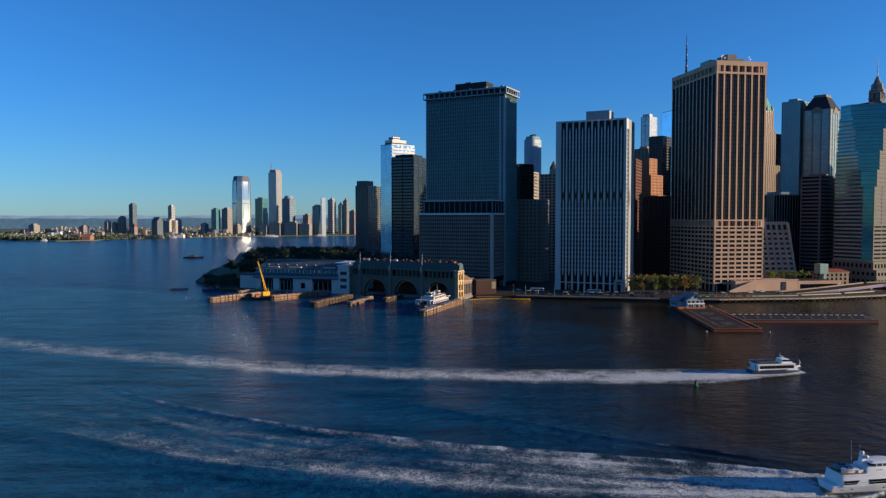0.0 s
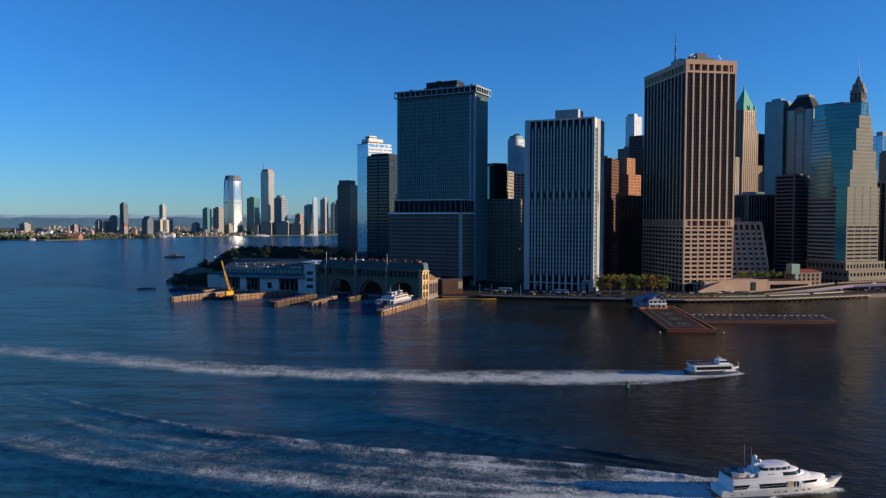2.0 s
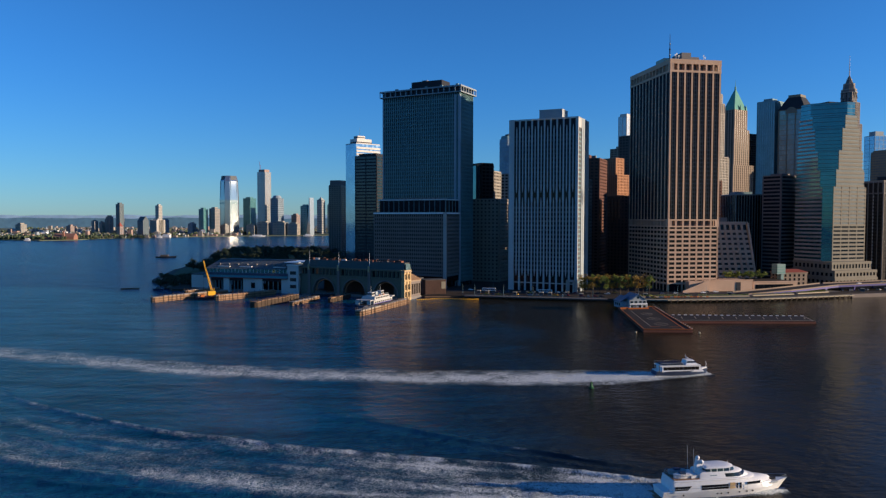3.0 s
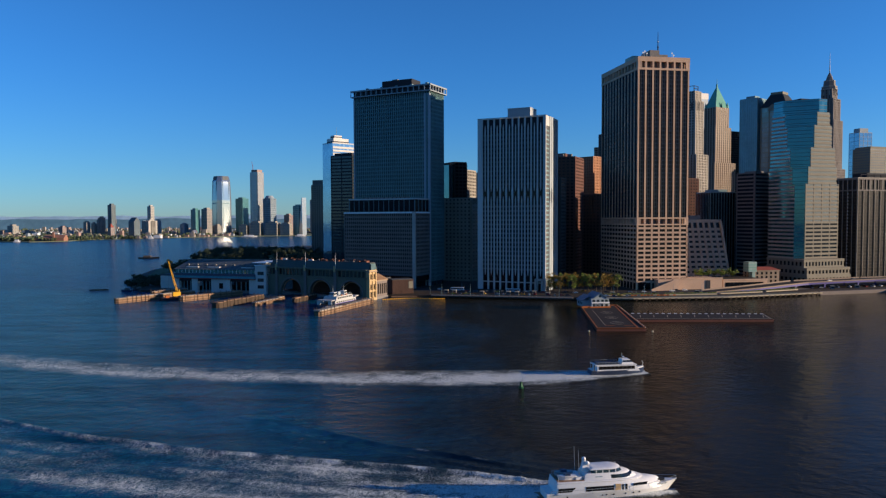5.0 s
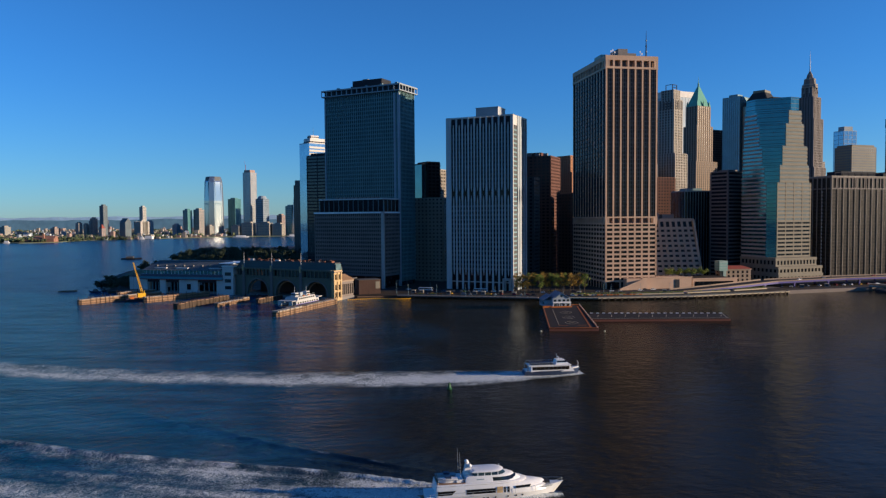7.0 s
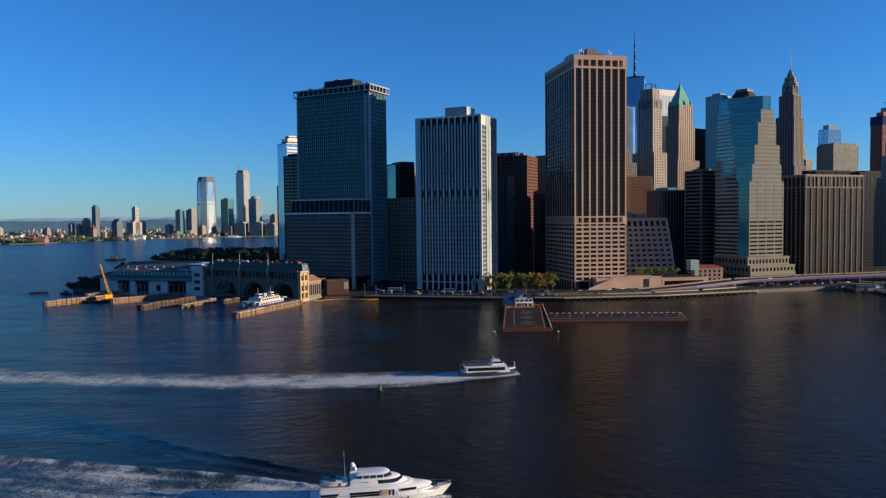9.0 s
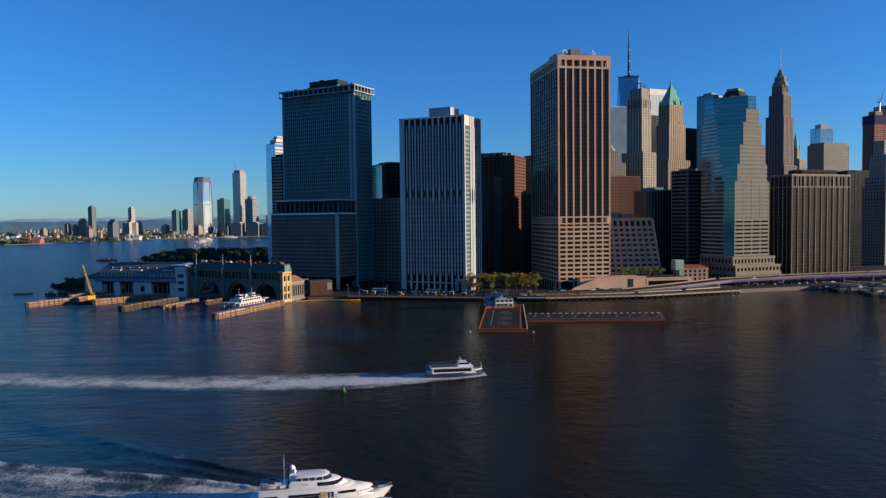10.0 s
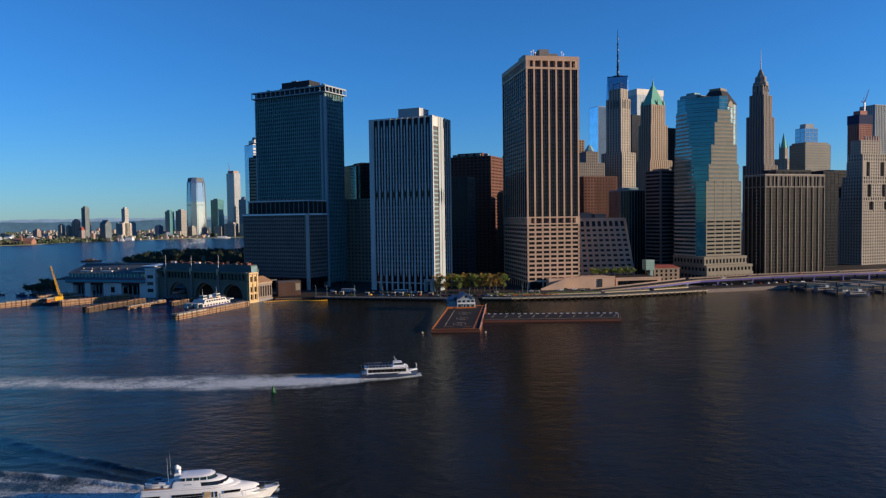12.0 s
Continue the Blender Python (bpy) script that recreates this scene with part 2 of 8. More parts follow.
M = {
    "water": water_material(),
    "foam": foam_material(),
    "granite": plain("pink_granite", (0.54, 0.365, 0.255), 0.16),
    "white_metal": plain("white_aluminium", (0.55, 0.535, 0.51), 0.12, rough=0.5),
    "white_stone": plain("white_stone", (0.44, 0.42, 0.38), 0.12),
    "grey_metal": plain("blue_grey_aluminium", (0.19, 0.295, 0.315), 0.15, rough=0.7),
    "teal_spandrel": plain("dark_teal_spandrel", (0.10, 0.235, 0.235), 0.2, rough=0.6),
    "teal_metal": plain("teal_grey_mullion_metal", (0.15, 0.265, 0.265), 0.15, rough=0.6),
    "pale_metal": plain("pale_grey_aluminium", (0.33, 0.37, 0.39), 0.12, rough=0.7),
    "brown_stone": plain("grey_brown_stone", (0.17, 0.15, 0.14), 0.2),
    "shed_brown": plain("rust_brown_sheet", (0.13, 0.075, 0.055), 0.25),
    "dark_steel": plain("dark_steel", (0.035, 0.038, 0.045), 0.3, rough=0.85),
    "bronze": plain("bronze_steel", (0.045, 0.038, 0.034), 0.25, rough=0.85),
    "limestone": plain("limestone", (0.34, 0.305, 0.255), 0.2),
    "pale_limestone": plain("pale_limestone", (0.35, 0.305, 0.255), 0.2),
    "warm_stone": plain("warm_grey_stone", (0.43, 0.36, 0.285), 0.2),
    "buff": plain("buff_brick", (0.30, 0.225, 0.165), 0.2),
    "tan_stone": plain("tan_granite", (0.22, 0.197, 0.152), 0.15),
    # limestone greyed down, with the neighbours' shade put into its colour
    "grey_stone": plain("shaded_grey_limestone", (0.23, 0.205, 0.178), 0.2),
    "dark_stone": plain("sooty_stone", (0.1, 0.09, 0.082), 0.25),
    "brick": plain("red_brown_brick", (0.13, 0.06, 0.044), 0.25),
    "orange_brick": plain("orange_brick", (0.42, 0.20, 0.105), 0.25),
    "copper": plain("green_copper", (0.12, 0.36, 0.28), 0.25, rough=0.6),
    "pale_copper": plain("pale_green_metal", (0.30, 0.42, 0.37), 0.15, rough=0.6),
    "red_frame": plain("red_primed_frame", (0.30, 0.13, 0.105), 0.25),
    "concrete": plain("concrete", (0.22, 0.2, 0.185), 0.2),
    "pale_concrete": plain("pale_concrete", (0.47, 0.395, 0.27), 0.18),
    "pier_deck": plain("worn_pier_deck", (0.034, 0.028, 0.027), 0.3),
    "asphalt": plain("asphalt", (0.04, 0.04, 0.042), 0.3),
    "paving": plain("paving", (0.056, 0.044, 0.034), 0.25),
    "roof_grey": plain("roof_gravel", (0.1, 0.1, 0.1), 0.3),
    "roof_slate": plain("slate_roof", (0.115, 0.125, 0.13), 0.3, rough=0.6),
    "grey_roof": plain("weathered_teal_grey_roof", (0.078, 0.105, 0.10), 0.35, rough=0.9),
    "podium_stone": plain("brown_podium_stone", (0.2, 0.165, 0.145), 0.2),
    "blue_roof": plain("blue_roof_sheet", (0.12, 0.19, 0.27), 0.25, rough=0.5),
    "tile_roof": plain("red_tile_roof", (0.30, 0.08, 0.06), 0.25),
    "timber": plain("wet_timber", (0.29, 0.175, 0.105), 0.5, grain=1.2, stain=0.25),
    "dark_timber": plain("dark_timber", (0.075, 0.053, 0.038), 0.5, grain=1.2, stain=0.25),
    "deck_red": plain("red_brown_deck_edge", (0.22, 0.085, 0.055), 0.3),
    "white_paint": plain("white_paint", (0.78, 0.78, 0.77), 0.06, rough=0.35, bump=0.03),
    "ship_white": plain("weathered_ship_white", (0.52, 0.51, 0.49), 0.25, rough=0.5),
    "wall_paint": plain("white_cladding", (0.62, 0.585, 0.54), 0.1, rough=0.5),
    "green_paint": plain("green_grey_ironwork", (0.125, 0.135, 0.10), 0.25, rough=0.6),
    "cream": plain("cream_terracotta", (0.52, 0.365, 0.19), 0.18),
    "yellow": plain("yellow_paint", (0.75, 0.40, 0.03), 0.15, rough=0.45),
    "orange": plain("orange_paint", (0.42, 0.13, 0.035), 0.15, rough=0.5),
    "red": plain("red_paint", (0.28, 0.03, 0.025), 0.2, rough=0.45),
    "net_blue": plain("dark_blue_netting", (0.025, 0.035, 0.085), 0.3, rough=0.95),
    "navy": plain("navy_paint", (0.02, 0.04, 0.09), 0.2, rough=0.35),
    "blue_steel": plain("lavender_blue_steel", (0.105, 0.088, 0.27), 0.15, rough=0.5),
    "teal_paint": plain("teal_paint", (0.07, 0.27, 0.31), 0.2, rough=0.5),
    "green_buoy": plain("green_buoy_paint", (0.012, 0.09, 0.035), 0.2, rough=0.5),
    "grass": plain("grass", (0.075, 0.10, 0.035), 0.35),
    # far-shore colours are lifted and paled: distance haze painted into them
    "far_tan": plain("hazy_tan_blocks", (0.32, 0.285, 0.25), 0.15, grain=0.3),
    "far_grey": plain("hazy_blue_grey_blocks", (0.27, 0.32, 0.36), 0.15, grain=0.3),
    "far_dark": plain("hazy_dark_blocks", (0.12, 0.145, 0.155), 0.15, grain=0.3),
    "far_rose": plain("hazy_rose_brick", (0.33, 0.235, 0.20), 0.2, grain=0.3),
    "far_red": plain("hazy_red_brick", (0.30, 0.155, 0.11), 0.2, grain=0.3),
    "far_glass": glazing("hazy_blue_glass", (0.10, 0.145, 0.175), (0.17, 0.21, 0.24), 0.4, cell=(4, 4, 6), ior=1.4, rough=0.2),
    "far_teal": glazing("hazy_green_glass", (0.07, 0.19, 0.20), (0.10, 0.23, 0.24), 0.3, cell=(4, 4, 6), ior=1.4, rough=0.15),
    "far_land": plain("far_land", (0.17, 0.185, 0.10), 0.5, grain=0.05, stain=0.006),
    "bark": plain("bark", (0.10, 0.075, 0.055), 0.3),
    "leaf_dark": leafy("dark_leaves", (0.030, 0.046, 0.020), (0.050, 0.072, 0.03)),
    "leaf_gold": leafy("yellow_green_leaves", (0.24, 0.16, 0.018), (0.46, 0.26, 0.03)),
    "leaf_green": leafy("fresh_green_leaves", (0.13, 0.18, 0.018), (0.26, 0.29, 0.035)),
    "glass_bronze": glazing("bronze_glass", (0.016, 0.013, 0.011), (0.05, 0.04, 0.03), 0.2, ior=1.33),
    "glass_navy": glazing("navy_glass", (0.014, 0.028, 0.034), (0.07, 0.095, 0.10), 0.2, ior=1.5),
    "glass_grid": glazing("deep_teal_glass", (0.012, 0.036, 0.042), (0.06, 0.105, 0.11), 0.2, ior=1.6),
    "glass_matt": glazing("grey_brown_glass", (0.023, 0.0215, 0.020), (0.042, 0.038, 0.034), 0.3, ior=1.15, rough=0.25),
    "glass_dull": glazing("dull_dark_glass", (0.010, 0.012, 0.016), (0.03, 0.034, 0.04), 0.15, ior=1.12, rough=0.2),
    "glass_black": glazing("black_glass", (0.006, 0.008, 0.011), (0.03, 0.034, 0.038), 0.12, ior=1.25),
    "glass_teal": glazing("teal_mirror_glass", (0.055, 0.185, 0.195), (0.075, 0.22, 0.23), 0.3, cell=(3, 3, 3.8), rough=0.04, metal=0.75),
    "glass_sheen": glazing("grey_teal_mirror_glass", (0.11, 0.20, 0.23), (0.17, 0.27, 0.30), 0.3, cell=(3, 3, 3.8), rough=0.3, metal=0.6),
    "glass_ash": glazing("ash_blue_glass", (0.075, 0.11, 0.12), (0.12, 0.155, 0.165), 0.35, cell=(3, 3, 3.9), ior=1.2, rough=0.5),
    "glass_blue": glazing("blue_mirror_glass", (0.22, 0.34, 0.44), (0.30, 0.42, 0.50), 0.3, cell=(3, 3, 4), rough=0.05, metal=0.8),
    "glass_silver": glazing("silver_mirror_glass", (0.34, 0.38, 0.41), (0.26, 0.30, 0.33), 0.4, cell=(3, 3, 4), rough=0.22, metal=0.45),
    "glass_sunny": curtain_mirror("silver_curtain_glass", (0.85, 0.87, 0.88), (0.15, 0.163, 0.178), 0.11),
    # bright blue tint stands in for the sky this glass should mirror
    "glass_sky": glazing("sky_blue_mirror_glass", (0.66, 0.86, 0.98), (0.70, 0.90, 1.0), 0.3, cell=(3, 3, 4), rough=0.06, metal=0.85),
    "glass_pale": glazing("pale_blue_glass", (0.27, 0.35, 0.41), (0.34, 0.42, 0.48), 0.4, cell=(3, 3, 4), ior=1.4, rough=0.5),
    "pane": glazing("cabin_glass", (0.010, 0.011, 0.013), (0.02, 0.02, 0.02), 0.1, cell=(1, 1, 1), ior=1.6),
}


# ---- builders ----
def box(bm, x0, y0, z0, x1, y1, z1):
    v = [bm.verts.new(c) for c in ((x0, y0, z0), (x1, y0, z0), (x1, y1, z0), (x0, y1, z0), (x0, y0, z1), (x1, y0, z1), (x1, y1, z1), (x0, y1, z1))]
    for f in ((0, 3, 2, 1), (4, 5, 6, 7), (0, 1, 5, 4), (1, 2, 6, 5), (2, 3, 7, 6), (3, 0, 4, 7)):
        bm.faces.new([v[i] for i in f])


def boxes(*rows):
    bm = bmesh.new()
    for r in rows:
        box(bm, *r)
    return bm


def loft(bm, rings, cap=True):
    """Skin a list of rings with the same number of points."""
    vs = [[bm.verts.new(c) for c in r] for r in rings]
    k = len(rings[0])
    for a, b in zip(vs, vs[1:]):
        for i in range(k):
            bm.faces.new((a[i], a[(i + 1) % k], b[(i + 1) % k], b[i]))
    if cap:
        bm.faces.new(vs[0][::-1])
        bm.faces.new(vs[-1])


def prism(pts, z0, z1, top=None):
    """A footprint drawn up from z0 to z1; top: another outline for its upper end."""
    bm = bmesh.new()
    loft(bm, [[(x, y, z0) for x, y in pts], [(x, y, z1) for x, y in (top or pts)]])
    return bm


def ngon(n, r, cx=0.0, cy=0.0, turn=0.0):
    return [(cx + r * math.cos(radians(turn) + i * math.tau / n), cy + r * math.sin(radians(turn) + i * math.tau / n)) for i in range(n)]


def tube(bm, a, b, r0, r1, n=6):
    a, b = Vector(a), Vector(b)
    q = (b - a).to_track_quat("Z", "Y").to_matrix()
    loft(bm, [[p + q @ Vector((r * math.cos(i * math.tau / n), r * math.sin(i * math.tau / n), 0)) for i in range(n)] for p, r in ((a, r0), (b, r1))])


def tubes(*rows):
    bm = bmesh.new()
    for r in rows:
        tube(bm, *r)
    return bm


def mesh_of(name, bm, material):
    bmesh.ops.recalc_face_normals(bm, faces=bm.faces)
    me = bpy.data.meshes.new(name)
    bm.to_mesh(me)
    bm.free()
    me.materials.append(material)
    return me


def part(name, bm, material, parent, label=""):
    """One bmesh, or one shared mesh, as a part under a thing or a part."""
    me = bm if isinstance(bm, bpy.types.Mesh) else mesh_of(name, bm, material)
    ob = new(name, me)
    ob.parent = parent
    return tagged(ob, label)


def thing(name, label, category, x=0, y=0, z=0, turn=0, group=""):
    ob = new(name)
    ob.empty_display_size = 1
    ob.matrix_world = pose(x, y, z, 0, 0, turn)
    return tagged(ob, label, category, group)


def solid(name, bm, material, label, category="", kind="", group=""):
    return tagged(new(name, mesh_of(name, bm, material)), label, category, group, kind)


def spread(n, lo, hi):
    return [lo + (hi - lo) * i / max(1, n - 1) for i in range(n)]


def piers(th, name, mat, a, b, na, nb, w, proud, z0, z1, inset=0.0, ox=0.0, oy=0.0):
    """Upright piers round a block of a by b, each a part; all four sides."""
    hw = w / 2
    mx = mesh_of(name, boxes((-hw, -proud, z0, hw, 0.25, z1)), mat)
    my = mesh_of(name, boxes((-proud, -hw, z0, 0.25, hw, z1)), mat)
    for x in spread(na, hw + inset, a - hw - inset) if na else ():
        for y, flip in ((0, 0), (b, 180)):
            o = part(name, mx, mat, th)
            o.matrix_local = pose(ox + x, oy + y, 0, 0, 0, flip)
    for y in spread(nb, hw + inset, b - hw - inset) if nb else ():
        for x, flip in ((0, 0), (a, 180)):
            o = part(name, my, mat, th)
            o.matrix_local = pose(ox + x, oy + y, 0, 0, 0, flip)


def bands(th, name, mat, a, b, h, proud, zs, ox=0.0, oy=0.0):
    """Level bands round a block, one ring a storey, each a part."""
    p = proud
    me = mesh_of(name, boxes((-p, -p, 0, a + p, 0.2, h), (-p, b - 0.2, 0, a + p, b + p, h), (-p, 0.2, 0, 0.2, b - 0.2, h), (a - 0.2, 0.2, 0, a + p, b - 0.2, h)), mat)
    for z in zs:
        part(name, me, mat, th).matrix_local = pose(ox, oy, z)


def storeys(z0, z1, h):
    n = max(1, round((z1 - z0) / h))
    return [z0 + (z1 - z0) * i / n for i in range(n)]


def roof_of(th, a, b, z, wall, height=1.2, ox=0.0, oy=0.0):
    part("roof", boxes((ox + 0.4, oy + 0.4, z, ox + a - 0.4, oy + b - 0.4, z + 0.3)), M["roof_grey"], th)
    t = 0.5
    part("parapet", boxes((ox, oy, z, ox + a, oy + t, z + height), (ox, oy + b - t, z, ox + a, oy + b, z + height), (ox, oy + t, z, ox + t, oy + b - t, z + height), (ox + a - t, oy + t, z, ox + a, oy + b - t, z + height)), wall, th)


def tower(label, x, y, yaw, a, b, z, glass, wall, na=0, nb=0, pw=1.0, pp=0.5, fh=3.9, bh=1.3, bp=0.3, z0=0.0, ground=2.0, name="office_tower", pent=None, wall_bands=None, group=""):
    """A block tower: glass body, piers and storey bands proud of it, roof, parapet and plant room."""
    th = thing(name, label, "building", x, y, ground, yaw, group)
    h = z - ground
    part("wall", boxes((0, 0, 0, a, b, h)), glass, th)
    if na or nb:
        piers(th, "pier", wall, a, b, na, nb, pw, pp, z0, h)
    if fh:
        bands(th, "spandrel", wall_bands or wall, a, b, bh, bp, storeys(z0, h, fh))
    roof_of(th, a, b, h, wall)
    if pent:
        u0, v0, u1, v1, ph = pent
        part("plant_room", boxes((u0 * a, v0 * b, h + 0.3, u1 * a, v1 * b, h + ph)), wall, th)
    return th


# ---- setting: river, shores, distance ----
bm = bmesh.new()
bm.faces.new([bm.verts.new(c) for c in ((-9000, -6000, 0), (9000, -6000, 0), (9000, 9000, 0), (-9000, 9000, 0))])
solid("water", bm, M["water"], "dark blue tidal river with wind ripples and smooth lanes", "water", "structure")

SHORE = [(-205, 655), (-262, 750), (-298, 913), (-304, 1023), (-386, 1353), (-359, 1602), (-150, 1800), (700, 2420), (2600, 3400), (2600, 1050), (1200, 800), (620, 664), (560, 652), (470, 634), (400, 624), (369, 606),
         (300, 584), (222, 574), (118, 590), (62, 602), (22, 604), (-60, 640), (-100, 656)]
solid("ground", prism(SHORE, -3, 2.0), M["paving"], "low stone-edged city shore with streets and paving", "ground", "structure")
solid("road", prism([(30, 640), (120, 617), (222, 600), (300, 612), (400, 662), (620, 706), (1200, 850), (1200, 880), (610, 730), (395, 686), (296, 634), (222, 622), (120, 638), (40, 662)], 2.0, 2.06), M["asphalt"], "asphalt riverside road", "road", "structure")
FAR = [(-4400, 1900), (-1429, 2303), (-1290, 2180), (-1152, 2127), (-1075, 2200), (-1095, 2369), (-889, 2589), (-752, 2700), (-502, 2820), (-150, 2950), (2500, 3900), (5200, 4950), (-5200, 4950)]
solid("far_shore", prism(FAR, -2, 1.6), M["far_land"], "low wooded and built-up far shore", "ground", "structure")


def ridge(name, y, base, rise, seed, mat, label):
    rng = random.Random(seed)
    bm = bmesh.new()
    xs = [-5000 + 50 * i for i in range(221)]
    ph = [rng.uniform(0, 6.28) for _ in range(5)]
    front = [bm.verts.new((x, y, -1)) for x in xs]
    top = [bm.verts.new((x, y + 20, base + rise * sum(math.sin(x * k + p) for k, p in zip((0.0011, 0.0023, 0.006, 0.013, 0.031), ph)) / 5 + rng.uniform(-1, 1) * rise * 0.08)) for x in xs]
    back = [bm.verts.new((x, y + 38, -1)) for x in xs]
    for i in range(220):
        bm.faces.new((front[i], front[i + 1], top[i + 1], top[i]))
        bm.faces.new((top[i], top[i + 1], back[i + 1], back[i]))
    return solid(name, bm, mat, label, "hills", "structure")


# distance haze is painted into both ridges as pale blue colour
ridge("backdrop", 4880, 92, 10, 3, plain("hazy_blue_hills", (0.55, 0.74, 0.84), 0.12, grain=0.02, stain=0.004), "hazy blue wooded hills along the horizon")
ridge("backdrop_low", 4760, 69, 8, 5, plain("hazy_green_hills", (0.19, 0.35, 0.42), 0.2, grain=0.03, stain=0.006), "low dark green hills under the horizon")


# ---- large towers on the shore ----
def granite_tower():
    """Pink granite tower: ribbed shaft over a belt of deep openings and a punched base."""
    a, b, g = 49.0, 82.5, 2.0
    th = thing("office_tower", "pink granite office tower with dark ribbed glass and deep attic openings", "building", 243.8, 640.2, g, 9.7)
    gr = M["granite"]
    for z0, z1 in ((0, 57.5), (64.5, 195)):
        part("wall", boxes((0.8, 0.8, z0, a - 0.8, b - 0.8, z1)), M["glass_bronze"], th)
    # recess walls take a darker brown than the granite, shade put in as colour
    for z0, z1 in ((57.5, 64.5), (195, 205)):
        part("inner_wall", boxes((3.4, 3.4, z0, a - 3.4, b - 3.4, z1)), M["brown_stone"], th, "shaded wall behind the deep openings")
    piers(th, "pier", gr, a, b, 8, 13, 1.5, 0.0, 64.5, 195)
    thin = mesh_of("mullion", boxes((-0.25, 0.1, 64.5, 0.25, 1, 195)), M["dark_steel"])
    thin_y = mesh_of("mullion", boxes((0.1, -0.25, 64.5, 1, 0.25, 195)), M["dark_steel"])
    for i in range(7):
        for k in (0.33, 0.67):
            part("mullion", thin, None, th).matrix_local = pose(0.85 + (a - 1.7) * (i + k) / 7, 0.3, 0)
    for i in range(12):
        for k in (0.33, 0.67):
            part("mullion", thin_y, None, th).matrix_local = pose(0.3, 0.85 + (b - 1.7) * (i + k) / 12, 0)
    bands(th, "spandrel", M["dark_steel"], a - 1.4, b - 1.4, 1.0, 0.0, storeys(66, 194, 3.75), 0.7, 0.7)
    # attic and belt: solid courses with one deep opening to a bay
    for z0, z1, o0, o1 in ((195, 206.5, 196.8, 202.4), (57.5, 64.5, 58.6, 63.2)):
        bands(th, "course", gr, a, b, o0 - z0, 0.25, (z0,))
        bands(th, "course", gr, a, b, z1 - o1, 0.25, (o1,))
        part("ledge", boxes((0.3, 0.3, o0 - 0.5, a - 0.3, b - 0.3, o0)), gr, th)
        part("ledge", boxes((0.3, 0.3, o1, a - 0.3, b - 0.3, o1 + 0.5)), gr, th)
        fin = mesh_of("attic_pier", prism([(-0.8, -0.2), (0.8, -0.2), (1.15, 3.6), (-1.15, 3.6)], o0, o1), gr)
        for x in spread(8, 0.8, a - 0.8):
            part("attic_pier", fin, None, th).matrix_local = pose(x, 0, 0)
        for y in spread(13, 0.8, b - 0.8):
            part("attic_pier", fin, None, th).matrix_local = pose(0, y, 0, 0, 0, -90)
            part("attic_pier", fin, None, th).matrix_local = pose(a, y, 0, 0, 0, 90)
    # punched base: one wide window to a bay, sunk deep behind its frame
    piers(th, "base_pier", gr, a, b, 8, 13, 1.5, 0.0, 0, 57.5)
    piers(th, "base_rib", M["bronze"], a - 1.4, b - 1.4, 15, 25, 0.16, 0.0, 4, 57.5, 0, 0.7, 0.7)
    bands(th, "spandrel", gr, a, b, 1.7, 0.0, [6.0 + 4.0 * i for i in range(13)])
    part("entrance", boxes((3, -0.05, 0.2, 9, 1, 6.5)), M["glass_black"], th)
    roof_of(th, a, b, 205, gr, 1.4)
    part("plant_room", boxes((15, 8, 205.3, 24, 26, 214.2), (24, 10, 205.3, 33, 28, 211.0)), M["concrete"], th)
    part("plant_room", boxes((10, 30, 205.3, 36, 52, 209.5)), M["concrete"], th)
    part("cooling_tower", boxes((3, 18, 205.3, 9, 34, 211)), M["pale_copper"], th)
    for x, y, z in ((6, 3, 210.5), (8.5, 5, 212), (10, 4, 210), (35, 6, 211.5), (37, 7, 210)):
        bm = tubes(((0, 0, 205.3), (0, 0, z - 0.8), 0.15, 0.15))
        loft(bm, [[(q * math.cos(i * math.tau / 10), d, z + q * math.sin(i * math.tau / 10)) for i in range(10)] for d, q in ((-0.3, 0.75), (0.3, 0.35))])
        part("dish", bm, M["white_paint"], th).matrix_local = pose(x, y, 0)
    for i in range(9):
        part("vent", boxes((1.5, 0, 205.3, 3.4, 2, 207.2)), M["grey_metal"], th).matrix_local = pose(0, 14 + i * 7.3, 0)
    return th


granite_tower()


